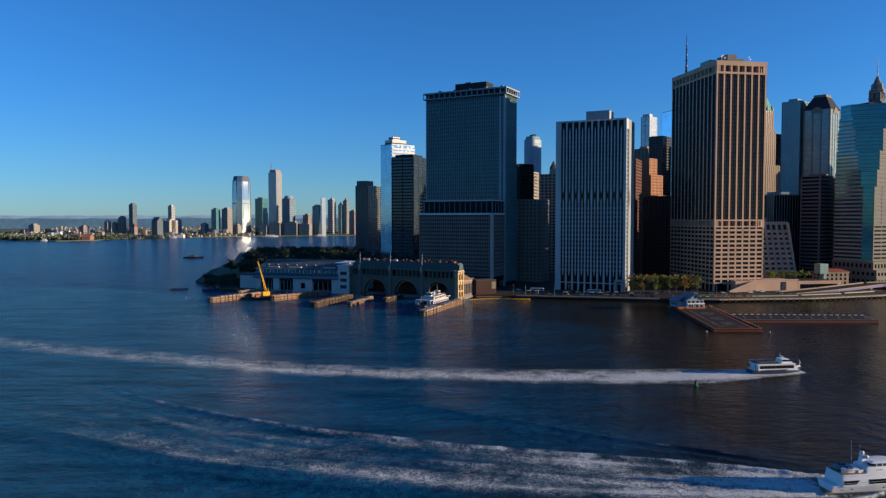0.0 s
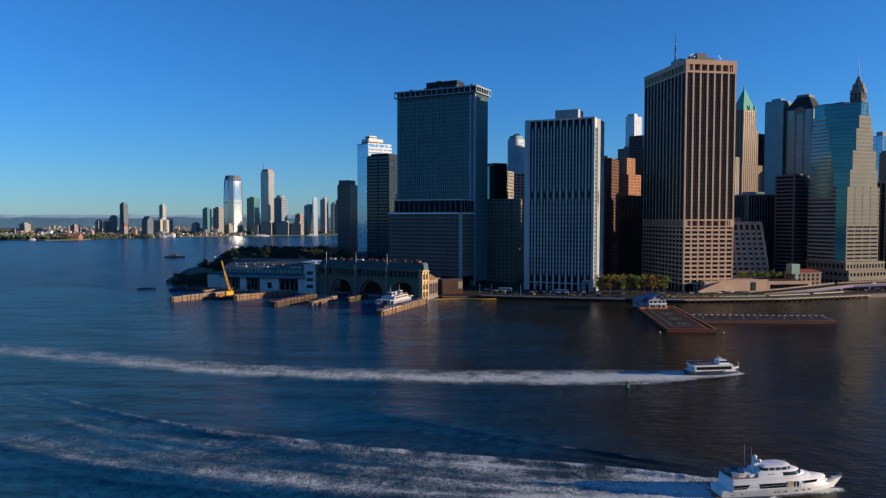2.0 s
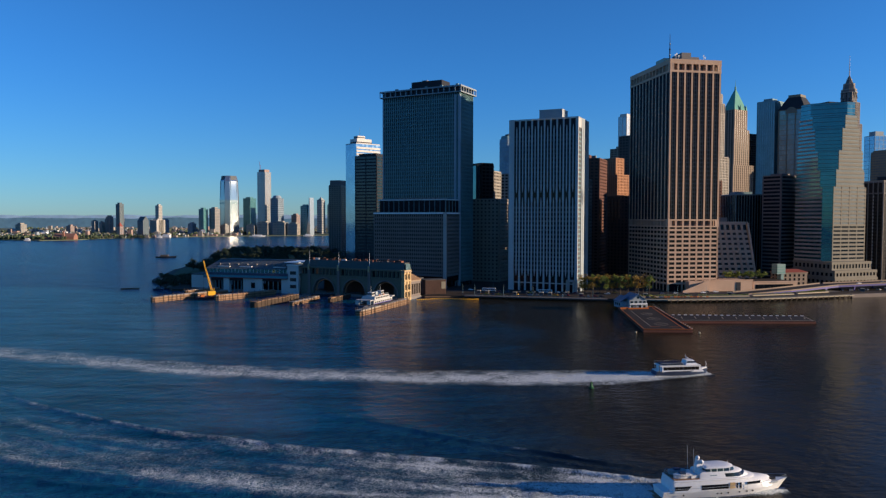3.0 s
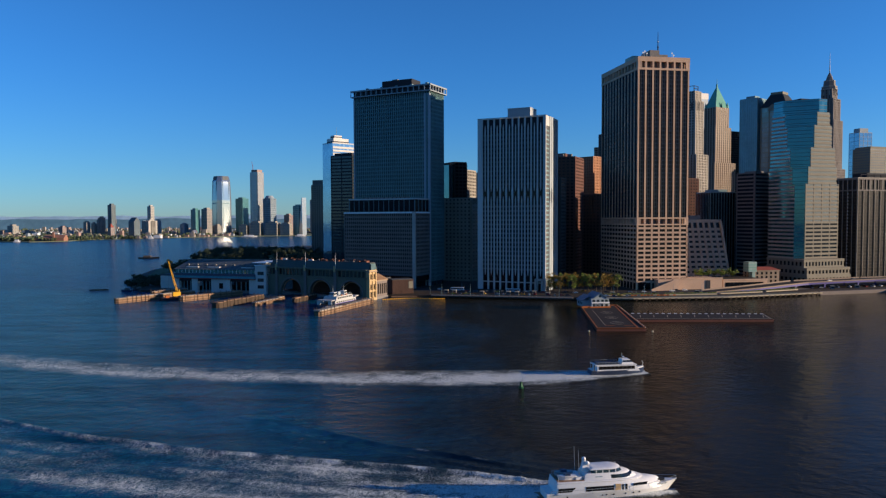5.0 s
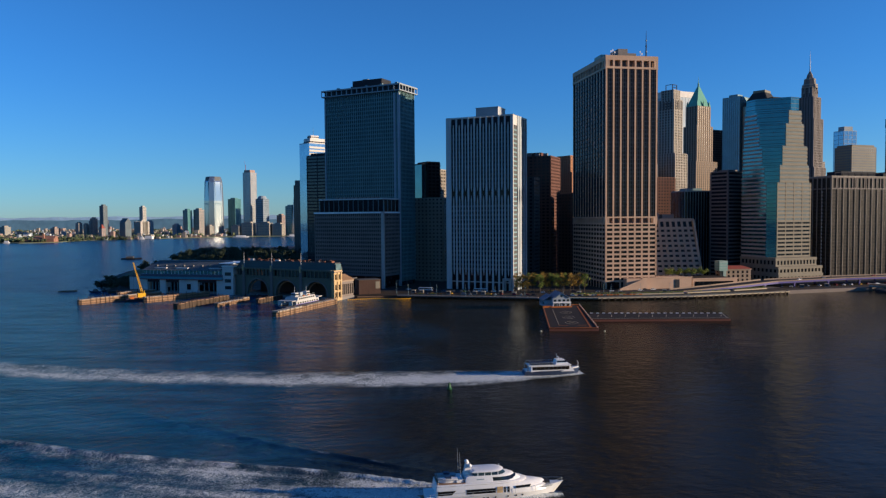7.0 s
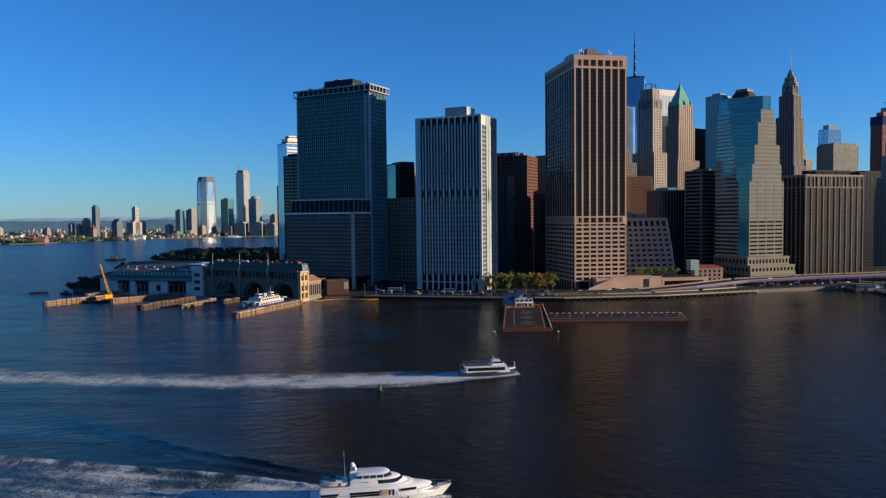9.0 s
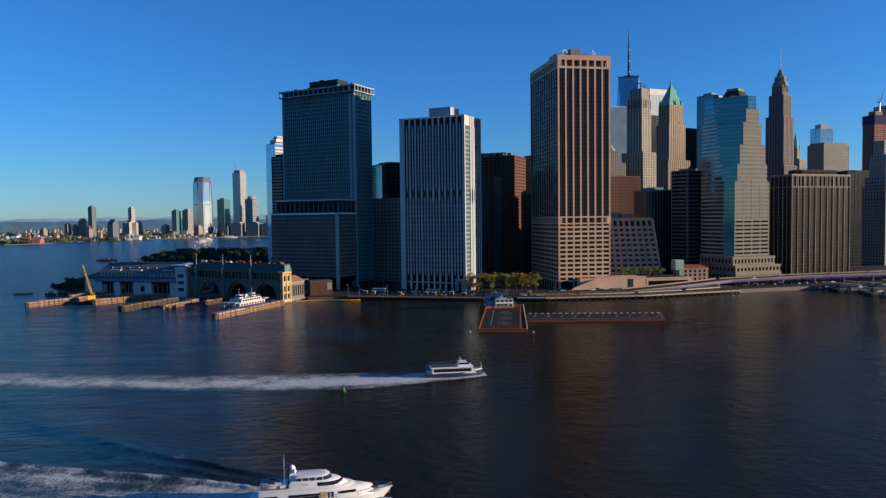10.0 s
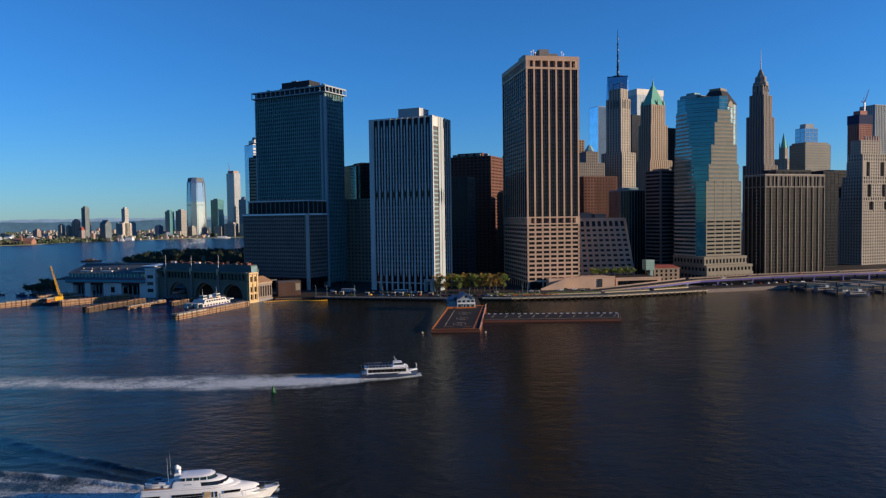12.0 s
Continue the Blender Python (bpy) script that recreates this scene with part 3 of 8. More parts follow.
def striped_tower():
    """White-piered tower with dark slots, a mid-height plant band and blank lit corners."""
    a, b, h = 37.6, 63.1, 154.0
    th = thing("office_tower", "slab tower of white vertical piers with dark window slots", "building", 160.6, 628.7, 2.0, 64.9)
    w = M["white_metal"]
    part("wall", boxes((0.6, 0.6, 0, a - 0.6, b - 0.6, h - 9)), M["glass_black"], th)
    # every second pier runs the whole height; those between end in points, at the street, the plant storeys and the crown
    def pointed(z0, z1, hw, tip):
        bm = bmesh.new()
        loft(bm, [[(-0.35, -q, z), (0.3, -q, z), (0.3, q, z), (-0.35, q, z)] for z, q in ((z0, 0.06), (z0 + tip, hw), (z1 - tip, hw), (z1, 0.06))])
        return bm
    tall = bmesh.new()
    loft(tall, [[(-0.55, -q, z), (0.3, -q, z), (0.3, q, z), (-0.55, q, z)] for z, q in ((0, 0.75), (14, 0.75), (20, 0.58), (78, 0.58), (83, 0.8), (89, 0.8), (94, 0.58), (h - 10, 0.58), (h - 7, 0.7), (h, 0.7))])
    tall = mesh_of("pier", tall, w)
    short = [mesh_of("pier", pointed(z0, z1, 0.48, 3.2), w) for z0, z1 in ((13, 84), (88, h - 6.5))]
    for i, y in enumerate(spread(21, 1.3, b - 4.0)):
        if i % 2:
            for me in short:
                part("pier", me, None, th).matrix_local = pose(0, y, 0)
        else:
            part("pier", tall, None, th).matrix_local = pose(0, y, 0)
    piers(th, "pier", w, 15, 0, 4, 0, 1.5, 0.35, 6, h - 9, 0, 22, 0)
    bands(th, "spandrel", M["concrete"], a - 0.8, b - 0.8, 1.3, 0.0, storeys(18, 78, 3.9), 0.4, 0.4)
    bands(th, "spandrel", M["roof_grey"], a - 0.8, b - 0.8, 1.1, 0.0, storeys(94, h - 12, 3.9), 0.4, 0.4)
    # end wall: a louvred bay, then two broad piers pinched at the plant storeys
    part("louvre_bay", boxes((0.9, -0.1, 4, 10.6, 1.0, h - 9)), M["roof_grey"], th, "grey louvred bay")
    slat = mesh_of("louvre", boxes((1.2, -0.3, 0, 10.4, 0, 1.3)), M["grey_metal"])
    for z in storeys(8, h - 10, 3.9):
        part("louvre", slat, None, th).matrix_local = pose(0, 0, z)
    for x0, x1, e in ((11, 15.6, 1), (16.4, 21, -1)):
        bm = bmesh.new()
        mid = (x0 + x1) / 2
        loft(bm, [[(mid - (mid - x0) * q, -0.7, z), (mid + (x1 - mid) * q, -0.7, z), (mid + (x1 - mid) * q, 0.8, z), (mid - (mid - x0) * q, 0.8, z)] for z, q in ((0, 1), (76, 1), (81, 0.55), (87, 0.55), (92, 1), (h, 1))])
        part("end_pier", bm, M["pale_metal"], th, "broad pale pier with a pinched waist")
    for x0, y0, x1, y1 in ((-0.5, -0.5, 0.9, 0.6), (a - 1.4, -0.4, a + 0.4, 4), (-0.4, b - 3.2, 1.2, b + 0.4), (a - 5, b - 5, a + 0.4, b + 0.4)):
        part("corner_pier", boxes((x0, y0, 0, x1, y1, h)), w, th)
    # crown of tall openings
    part("crown_wall", boxes((1.6, 1.6, h - 9, a - 1.6, b - 1.6, h - 1)), M["dark_steel"], th)
    piers(th, "crown_pier", w, 27, 0, 6, 0, 1.3, 0.4, h - 9, h, 0, 10, 0)
    part("crown_wall", boxes((0.9, -0.4, h - 9, 10.6, 1.2, h)), w, th)
    bands(th, "coping", w, a, b, 0.6, 0.4, (h - 0.6,))
    # glazed lobby behind the columns at the street
    part("lobby", boxes((1.5, 2, 0, 3, b - 2, 7)), M["glass_black"], th)
    part("lobby_band", boxes((0.2, 1, 6.6, 1.4, b - 1, 7.6)), M["white_stone"], th)
    part("portal", boxes((-2.5, 1.5, 0, 0, 3.0, 11), (-2.5, 7.5, 0, 0, 9, 11), (-2.5, 1.5, 9, 0, 9, 11)), M["white_stone"], th, "white stone street portal")
    roof_of(th, a - 2, b - 2, h - 1.2, w, 0.6, 1.0, 1.0)
    part("plant_room", boxes((9, 17, h, 28, 38, h + 8.5)), M["pale_metal"], th)
    part("plant_room_pier", boxes((8.6, 16.6, h, 11, 17.4, h + 8.8), (17, 16.6, h, 18, 17.4, h + 8.8), (8.6, 16.6, h + 8.5, 28.4, 38.4, h + 8.9)), M["white_metal"], th)
    return th


striped_tower()


def grid_tower():
    """Blue-grey tower with a fine window grid, overhanging cornice and a forward podium."""
    a, b, h = 28.9, 86.2, 183.0
    th = thing("office_tower", "blue-grey office tower with fine window grid and overhanging cornice", "building", 58.8, 686.9, 2.0, 62.1)
    part("wall", boxes((0.5, 0.5, 0, a - 0.5, b - 0.5, h)), M["glass_grid"], th)
    piers(th, "mullion", M["teal_metal"], a, b, 12, 36, 0.8, 0.45, 4, h + 2)
    bands(th, "spandrel", M["teal_spandrel"], a, b, 1.3, 0.05, storeys(8, h, 3.8))
    # pale notched corner
    part("corner_pier", boxes((-0.6, -0.6, 0, 1.4, 1.6, h)), M["pale_metal"], th)
    part("corner_pier", boxes((-0.6, 3.6, 0, 0.8, 5.8, h)), M["pale_metal"], th)
    part("corner_pier", boxes((-0.5, b - 1.0, 0, 1.2, b + 0.4, h)), M["pale_metal"], th)
    for z in (h + 2.0, h + 7.4):
        bands(th, "cornice", M["pale_metal"], a, b, 0.9 if z < h + 7 else 1.3, 2.6, (z,))
    piers(th, "cornice_post", M["pale_metal"], a + 5, b + 5, 7, 16, 0.8, 0.0, h + 2.9, h + 7.4, 0, -2.5, -2.5)
    part("attic", boxes((0, 0, h, a, b, h + 8)), M["glass_black"], th)
    part("roof", boxes((0.5, 0.5, h + 8, a - 0.5, b - 0.5, h + 8.4)), M["roof_grey"], th)
    part("plant_room", boxes((5, 22, h + 8.4, 22, 56, h + 16.5)), M["dark_steel"], th)
    part("plant_room", boxes((8, 40, h + 16.5, 14, 46, h + 18)), M["concrete"], th)
    for i in range(5):
        part("vent", boxes((4, 0, h + 8.4, 6.5, 2.5, h + 11.2)), M["grey_metal"], th).matrix_local = pose(0, 4 + 17 * i, 0)
    # podium in front, with a recessed glazed storey over it
    pa, pb, ph = 31.0, 77.0, 70.5
    part("podium_wall", boxes((-pa + 0.5, 0.5, 6, -0.2, pb - 0.5, ph - 1)), M["glass_black"], th)
    piers(th, "podium_rib", M["podium_stone"], pa, pb, 13, 34, 1.0, 0.25, 12, ph, 0, -pa, 0)
    bands(th, "podium_band", M["podium_stone"], pa, pb, 1.7, 0.1, storeys(14, ph - 2, 3.75), -pa, 0)
    bands(th, "podium_band", M["brown_stone"], pa, pb, 2.0, 0.4, (11,), -pa, 0)
    bands(th, "podium_coping", M["white_paint"], pa, pb, 1.4, 0.5, (ph - 1.4,), -pa, 0)
    # white stone puts the low sun on this corner into its colour
    part("podium_corner", boxes((-pa - 0.9, -1.8, 0, -pa + 1.2, 0.9, ph)), M["white_stone"], th, "pale corner pier")
    part("podium_roof", boxes((-pa + 0.3, 0.3, ph, -0.2, pb - 0.3, ph + 0.4)), M["roof_grey"], th)
    part("sky_lobby", boxes((-pa + 4, 1.0, ph + 0.4, -0.2, pb - 4, ph + 12.4)), M["glass_dull"], th)
    piers(th, "lobby_post", M["grey_metal"], pa - 4, pb - 4, 5, 14, 0.35, 0.3, ph + 0.4, ph + 11, 0, -pa + 4, 0.8)
    bands(th, "lobby_eave", M["white_metal"], pa - 4, pb - 4, 1.2, 0.6, (ph + 11.4,), -pa + 4, 0.8)
    for i in range(9):
        part("column", boxes((-pa + 0.5, 0, 0, -pa + 2, 1.5, 12)), M["brown_stone"], th).matrix_local = pose(0, 0.5 + 9.2 * i, 0)
    part("lobby", boxes((-pa + 5, 4, 0, -2, pb - 4, 11)), M["glass_black"], th)
    for i in range(11):
        part("roof_unit", boxes((-pa + 12, 0, ph + 12.4, -pa + 14.5, 3.4, ph + 14.2)), M["concrete"], th).matrix_local = pose(0, 12 + 4.6 * i, 0)
    return th


grid_tower()


def stepped_glass_tower():
    """Banded stone faces that step back from a mirror-glass corner."""
    th = thing("office_tower", "banded stone tower stepping back from a teal mirror-glass corner", "building", 422, 707, 2.0, 20)
    tiers = ((15, 97, 7, 50.5, 40), (97, 114, 10, 47.5, 40), (114, 133, 13, 45, 39), (133, 155, 17, 40, 38), (155, 168, 20.5, 37, 37), (168, 181, 23, 34, 36))
    for z0, z1, c, a, b in tiers:
        foot = [(c, 0), (a, 0), (a, b), (0, b), (0, c)]
        foot_in = [(c + 0.2, 0.5), (a - 0.5, 0.5), (a - 0.5, b - 0.5), (0.5, b - 0.5), (0.5, c + 0.2)]
        part("glass_wall", prism(foot_in, z0, z1), M["glass_teal"], th)
        if z1 < 175:
            right = mesh_of("stone_band", boxes((c, -0.1, 0, a + 0.1, 0.6, 2.1), (a - 0.6, 0.6, 0, a + 0.1, b, 2.1)), M["tan_stone"])
            lh = 1.9 if z0 < 20 else 1.7
            # left bands get paler stone than the right, lifting the shaded side by colour
            left = mesh_of("stone_band", boxes((-0.1, c, 0, 0.6, b + 0.1, lh), (0.6, b - 0.6, 0, a - 0.7, b + 0.1, lh)), M["pale_limestone"])
            # upper windows turn ash blue: mirrored sky put into the glass colour
            for w0, w1, glass in ((z0, 58, "glass_black"), (58, z1, "glass_ash")) if z0 < 20 else ((z0, z1, "glass_ash"),):
                part("window_band", boxes((c + 0.3, 0.25, w0, a - 0.2, 0.7, w1), (a - 0.7, 0.7, w0, a - 0.25, b - 0.3, w1)), M[glass], th)
            part("window_band", boxes((0.25, c + 0.3, z0, 0.7, b - 0.2, z1)), M["glass_teal"], th)
            for z in storeys(z0, z1, 3.9):
                part("stone_band", right, None, th).matrix_local = pose(0, 0, z)
                part("stone_band", left, None, th).matrix_local = pose(0, 0, z)
            if z0 < 20:
                rib = mesh_of("stone_rib", boxes((-0.5, -0.05, z0, 0.5, 0.6, z1)), M["tan_stone"])
                for u in spread(5, c + 0.6, a - 0.6):
                    part("stone_rib", rib, None, th).matrix_local = pose(u, 0, 0)
        else:
            bands(th, "glass_rail", M["teal_paint"], 2, 2, 0.2, 0.1, (z1,), 24, 20)
        line = [(c + 0.1, 0.4), (a - 0.4, 0.4), (a - 0.4, b - 0.4), (0.4, b - 0.4), (0.4, c + 0.1)]
        for z in storeys(z0, z1, 3.9):
            part("glass_joint", prism(line, z + 2.4, z + 2.75), M["roof_slate"], th)
        part("setback_roof", prism(foot_in, z1, z1 + 0.3), M["roof_grey"], th)
    part("plant_room", boxes((14, 14, 181.3, 26, 30, 183)), M["bronze"], th)
    for z0, z1, e in ((0, 7.4, 8), (7.4, 14.8, 7.6), (14.8, 23, 4)):
        part("podium", boxes((-1.6, -e - 3.6, z0, 45.4 + e, 39, z1 - 1.6)), M["glass_black"], th)
        part("podium_band", boxes((-2.4, -e - 4.4, z1 - 2.6, 46.4 + e, 39.2, z1)), M["tan_stone"], th)
        part("podium_plinth", boxes((-2.2, -e - 4.2, z0, 46.2 + e, 39.1, z0 + 1.6)), M["tan_stone"], th)
        pier = mesh_of("podium_pier", boxes((-0.95, -e - 4.1, z0 + 1.6, 0.95, -e - 3, z1 - 2.6)), M["tan_stone"])
        for i in range(13):
            part("podium_pier", pier, None, th).matrix_local = pose(-0.8 + (45.6 + e) * i / 12, 0, 0)
        side = mesh_of("podium_pier", boxes((-2.1, -1.1, z0 + 1.6, -1, 1.1, z1 - 2.6)), M["tan_stone"])
        for i in range(10):
            part("podium_pier", side, None, th).matrix_local = pose(0, -e - 2.4 + (40 + e) * i / 9, 0)
    return th


stepped_glass_tower()


def slab_on_piers():
    """Dark slab with pale upright fins and a deep attic of openings."""
    a, b, h = 83.0, 30.0, 105.5
    th = thing("office_tower", "dark glass slab with pale vertical fins and deep attic openings", "building", 511, 763, 2.0, 20)
    part("wall", boxes((0.5, 0.5, 0, a - 0.5, b - 0.5, h)), M["glass_matt"], th)
    piers(th, "fin", M["limestone"], a, b, 11, 6, 0.42, 0.5, 0, h)
    bands(th, "spandrel", M["bronze"], a - 0.8, b - 0.8, 1.2, 0.0, storeys(6, 92, 3.7), 0.4, 0.4)
    for z, t in ((92, 1.4), (h - 1.6, 1.6)):
        bands(th, "course", M["brown_stone"], a, b, t, 0.4, (z,))
    piers(th, "attic_pier", M["brown_stone"], a, b, 15, 6, 1.3, 0.3, 93.4, h - 1.6)
    dash = mesh_of("stair_window", boxes((-0.3, 11.5, 0, 0.3, 12.3, 1.8)), M["white_paint"])
    for z in storeys(10, 92, 3.7):
        part("stair_window", dash, None, th).matrix_local = pose(0, 0, z)
    roof_of(th, a, b, h, M["limestone"], 0.8)
    part("plant_room", boxes((20, 6, h, 70, 24, h + 6)), M["dark_steel"], th)
    for i in range(7):
        part("roof_frame", boxes((8, 3, h, 8.5, 3.5, h + 4.5), (8, 3, h + 4, 16, 3.5, h + 4.5)), M["dark_steel"], th).matrix_local = pose(9.5 * i, 0, 0)
    return th


slab_on_piers()


def battered_block():
    """Low stone block with raked sides and punched windows behind the granite tower."""
    th = thing("office_building", "low grey stone block with raked end and punched windows", "building", 289, 724, 2.0, 4.0)
    st = M["warm_stone"]
    a0, a1, h, rows, cols = 76.0, 67.0, 61.0, 11, 11
    part("wall", prism([(0, 0.9), (a0 - 0.9, 0.9), (a0 - 0.9, 40), (0, 40)], 0, h, [(0, 6.9), (a1 - 0.9, 6.9), (a1 - 0.9, 40), (0, 40)]), M["glass_black"], th)
    def foot(q):
        return [(-0.2, 6 * q), (a0 - 9 * q, 6 * q), (a0 - 9 * q, 40.2), (-0.2, 40.2)]
    for i in range(rows):
        z0 = 0.92 * h * i / rows
        z1 = z0 + 2.7
        part("stone_band", prism(foot(z0 / h), z0, z1, foot(z1 / h)), st, th)
    part("stone_band", prism(foot(0.97), 0.97 * h, h, foot(1)), st, th)
    for i in range(cols + 1):
        f = i / cols
        x0, x1, hw = f * (a0 - 2.2), f * (a1 - 2.2), 2.2
        part("stone_pier", prism([(x0, 0.0), (x0 + hw, 0.0), (x0 + hw, 3), (x0, 3)], 0, h, [(x1, 6.0), (x1 + hw, 6.0), (x1 + hw, 9), (x1, 9)]), st, th)
    for i in range(6):
        y = 6.4 * i
        part("end_pier", prism([(a0 - 2, y + 1), (a0, y + 1), (a0, y + 3.2), (a0 - 2, y + 3.2)], 0, h, [(a1 - 2, y + 4), (a1, y + 4), (a1, y + 6.2), (a1 - 2, y + 6.2)]), st, th)
    part("attic", boxes((0, 6, h, a1, 40, h + 1.2)), st, th)
    part("plant_room", boxes((12, 14, h + 1.2, 34, 30, h + 7), (38, 16, h + 1.2, 50, 30, h + 5.5)), M["concrete"], th)
    return th


battered_block()


def tiered(name, label, x, y, yaw, tiers, glass, wall, pw, step, fh, bh, ground=2.0):
    """A setback tower. tiers: z0, z1, u0, v0, u1, v1."""
    th = thing(name, label, "building", x, y, ground, yaw)
    for z0, z1, u0, v0, u1, v1 in tiers:
        z0, z1 = z0 - ground, z1 - ground
        a, b = u1 - u0, v1 - v0
        part("wall", boxes((u0 + 0.3, v0 + 0.3, z0, u1 - 0.3, v1 - 0.3, z1)), glass, th)
        piers(th, "pier", wall, a, b, max(2, round(a / step) + 1), max(2, round(b / step) + 1), pw, 0.3, z0, z1, 0, u0, v0)
        bands(th, "spandrel", wall, a, b, bh, 0.1, storeys(z0, z1, fh), u0, v0)
        part("setback_roof", boxes((u0, v0, z1, u1, v1, z1 + 0.8)), wall, th)
    return th


# ziggurat: one sheer corner, the long side stepping back, small shaded terraces sunk into the sunny side
steps = [(2, 68, 0, 0, 92, 40)]
for z0, z1, z2, u0, u1, v1 in ((68, 79, 84, 11, 19, 34), (84, 100, 109, 8, 15, 29), (109, 127, 136, 6, 12, 22)):
    steps += [(z0, z1, 0, 0, u0, v1), (z0, z1, u0, 8, u1, v1), (z0, z1, u1, 0, u1 + 17, v1), (z0, z1, u1 + 17, 8, u1 + 24, v1), (z0, z1, u1 + 24, 0, 92, v1), (z1, z2, 0, 0, 92, v1 - 1)]
zig = tiered("setback_tower", "cream brick ziggurat tower with many small windows", 678, 872, 20, steps + [(136, 153, 3, 5, 36, 19)], M["glass_black"], M["limestone"], 1.9, 4.0, 3.7, 1.9)
for u in spread(6, 12, 33):
    part("chimney", boxes((-0.8, 5.5, 151.8, 0.8, 7.5, 157)), M["far_rose"], zig).matrix_local = pose(u, 0, 0)

pine = tiered("spire_tower", "slender dark stone tower with setbacks, crown and needle", 629, 1027, 40,
              [(2, 135, 0, 0, 40, 32), (135, 205, 4, 3, 36, 29), (205, 236, 7, 5, 32, 26), (236, 250, 10, 8, 28, 23)], M["glass_black"], M["brown_stone"], 2.4, 4.6, 3.6, 0.8)
bm = bmesh.new()
loft(bm, [[(19 + x, 15.5 + y, z) for x, y in ngon(8, r, turn=22)] for z, r in ((248, 10.5), (253, 10.0), (253, 8.4), (261, 7.4), (261, 5.6), (268, 3.2), (273, 1.0))])
part("crown", bm, M["brown_stone"], pine)
for z, q in ((249, 11.0), (253, 10.3), (261, 7.8), (268, 3.6)):
    part("crown_ring", prism(ngon(8, q, 19, 15.5, 22), z - 0.8, z + 0.4), M["limestone"], pine)
for i in range(8):
    t = radians(22 + 45 * i)
    part("crown_fin", tubes(((19 + 10.6 * math.cos(t), 15.5 + 10.6 * math.sin(t), 240), (19 + 6.0 * math.cos(t), 15.5 + 6.0 * math.sin(t), 263), 0.7, 0.4)), M["limestone"], pine)
part("needle", tubes(((19, 15.5, 271), (19, 15.5, 303), 0.8, 0.15)), M["white_metal"], pine)

green_top = tiered("pyramid_tower", "buff brick tower with steep green copper pyramid roof", 492, 1112, 30,
                   [(2, 150, -6, -4, 42, 34), (150, 205, 0, 0, 36, 26), (205, 236, 3, 2, 33, 24)], M["glass_matt"], M["buff"], 2.4, 5.0, 3.6, 0.8)
part("copper_roof", prism([(3.5, 2.5), (32.5, 2.5), (32.5, 23.5), (3.5, 23.5)], 234.8, 266, [(16.5, 11.5), (19.5, 11.5), (19.5, 14.5), (16.5, 14.5)]), M["copper"], green_top)
part("lantern", tubes(((18, 13, 265), (18, 13, 272), 1.6, 1.2), ((18, 13, 272), (18, 13, 282), 0.5, 0.1)), M["copper"], green_top)
for u, v in ((4, 3), (31, 3), (4, 22), (31, 22), (17, 2)):
    part("dormer", prism(ngon(4, 2.2, u, v, 45), 234.8, 243, ngon(4, 0.4, u, v, 45)), M["copper"], green_top)

blunt = tiered("setback_tower", "pale limestone tower with vertical window strips and blunt crown", 409, 965, 40,
       [(2, 150, -3, -4, 27, 30), (150, 222, 0, 0, 21, 24), (222, 235, 2, 2, 18, 21)], M["glass_black"], M["limestone"], 2.2, 4.4, 3.6, 1.2)

part("roof_frame", boxes((3, 4, 233, 3.8, 4.8, 241), (13, 4, 233, 13.8, 4.8, 241), (3, 4, 237, 13.8, 4.8, 237.6), (3, 4, 240.4, 13.8, 4.8, 241), (3, 14, 233, 3.8, 14.8, 241), (3, 4, 240.4, 3.8, 14.8, 241)), M["dark_steel"], blunt, "dark steel frame on the roof")
bay = mesh_of("attic_opening", boxes((-1.2, -0.45, 208, 1.2, 0.2, 218)), M["dark_stone"])
for u in spread(4, 4, 19):
    part("attic_opening", bay, None, blunt).matrix_local = pose(u, 0, 0)
    part("attic_opening", bay, None, blunt).matrix_local = pose(0, u + 1, 0, 0, 0, -90)
# sheer mirror tower with a mast
th = thing("spire_tower", "sheer mirror-glass skyscraper with ring and tall mast", "building", 627, 1864, 2.0, -16)
part("base", prism(ngon(4, 46, turn=0), 0, 50), M["glass_silver"], th)
bm = bmesh.new()
lo, hi = [bm.verts.new((x, y, 50)) for x, y in ngon(4, 46, turn=0)], [bm.verts.new((x, y, 415)) for x, y in ngon(4, 36, turn=45)]
for i in range(4):
    bm.faces.new((lo[i], lo[(i + 1) % 4], hi[i]))
    bm.faces.new((lo[(i + 1) % 4], hi[(i + 1) % 4], hi[i]))
bm.faces.new(hi)
part("glass_shaft", bm, M["glass_blue"], th)
part("parapet", prism(ngon(4, 36.05, turn=45), 413, 416.5), M["dark_steel"], th)
part("ring", prism(ngon(24, 17), 416.5, 420), M["dark_steel"], th)
part("mast", tubes(((0, 0, 415), (0, 0, 460), 3.0, 2.2), ((0, 0, 460), (0, 0, 505), 2.0, 1.3), ((0, 0, 505), (0, 0, 541), 1.1, 0.4)), M["dark_steel"], th)
for i in range(7):
    part("mast_ring", prism(ngon(10, 3.6 - 0.3 * i), 430 + 14 * i, 433 + 14 * i), M["dark_steel"] if i % 2 else M["pale_metal"], th)

tower("pale blue glass tower tinted like the sky behind it", 540, 1700, 20, 52, 40, 322, M["glass_sky"], M["pale_metal"], 2, 2, 0.4, 0.1, 0, 0.4, 0.05, name="glass_tower")
shard = tower("bright silver glass skyscraper with flat top", 604, 1600, 24, 74, 40, 338, M["glass_pale"], M["pale_metal"], 9, 5, 0.5, 0.2, 12, 0.5, 0.1, name="glass_tower")
# sun on the topmost glass, put in as an added white band
part("crown_screen", prism([(-0.4, -0.4), (74.4, -0.4), (74.4, 40.4), (-0.4, 40.4)], 330, 343), M["wall_paint"], shard, "white band for the sunlit top of the mirror glass")
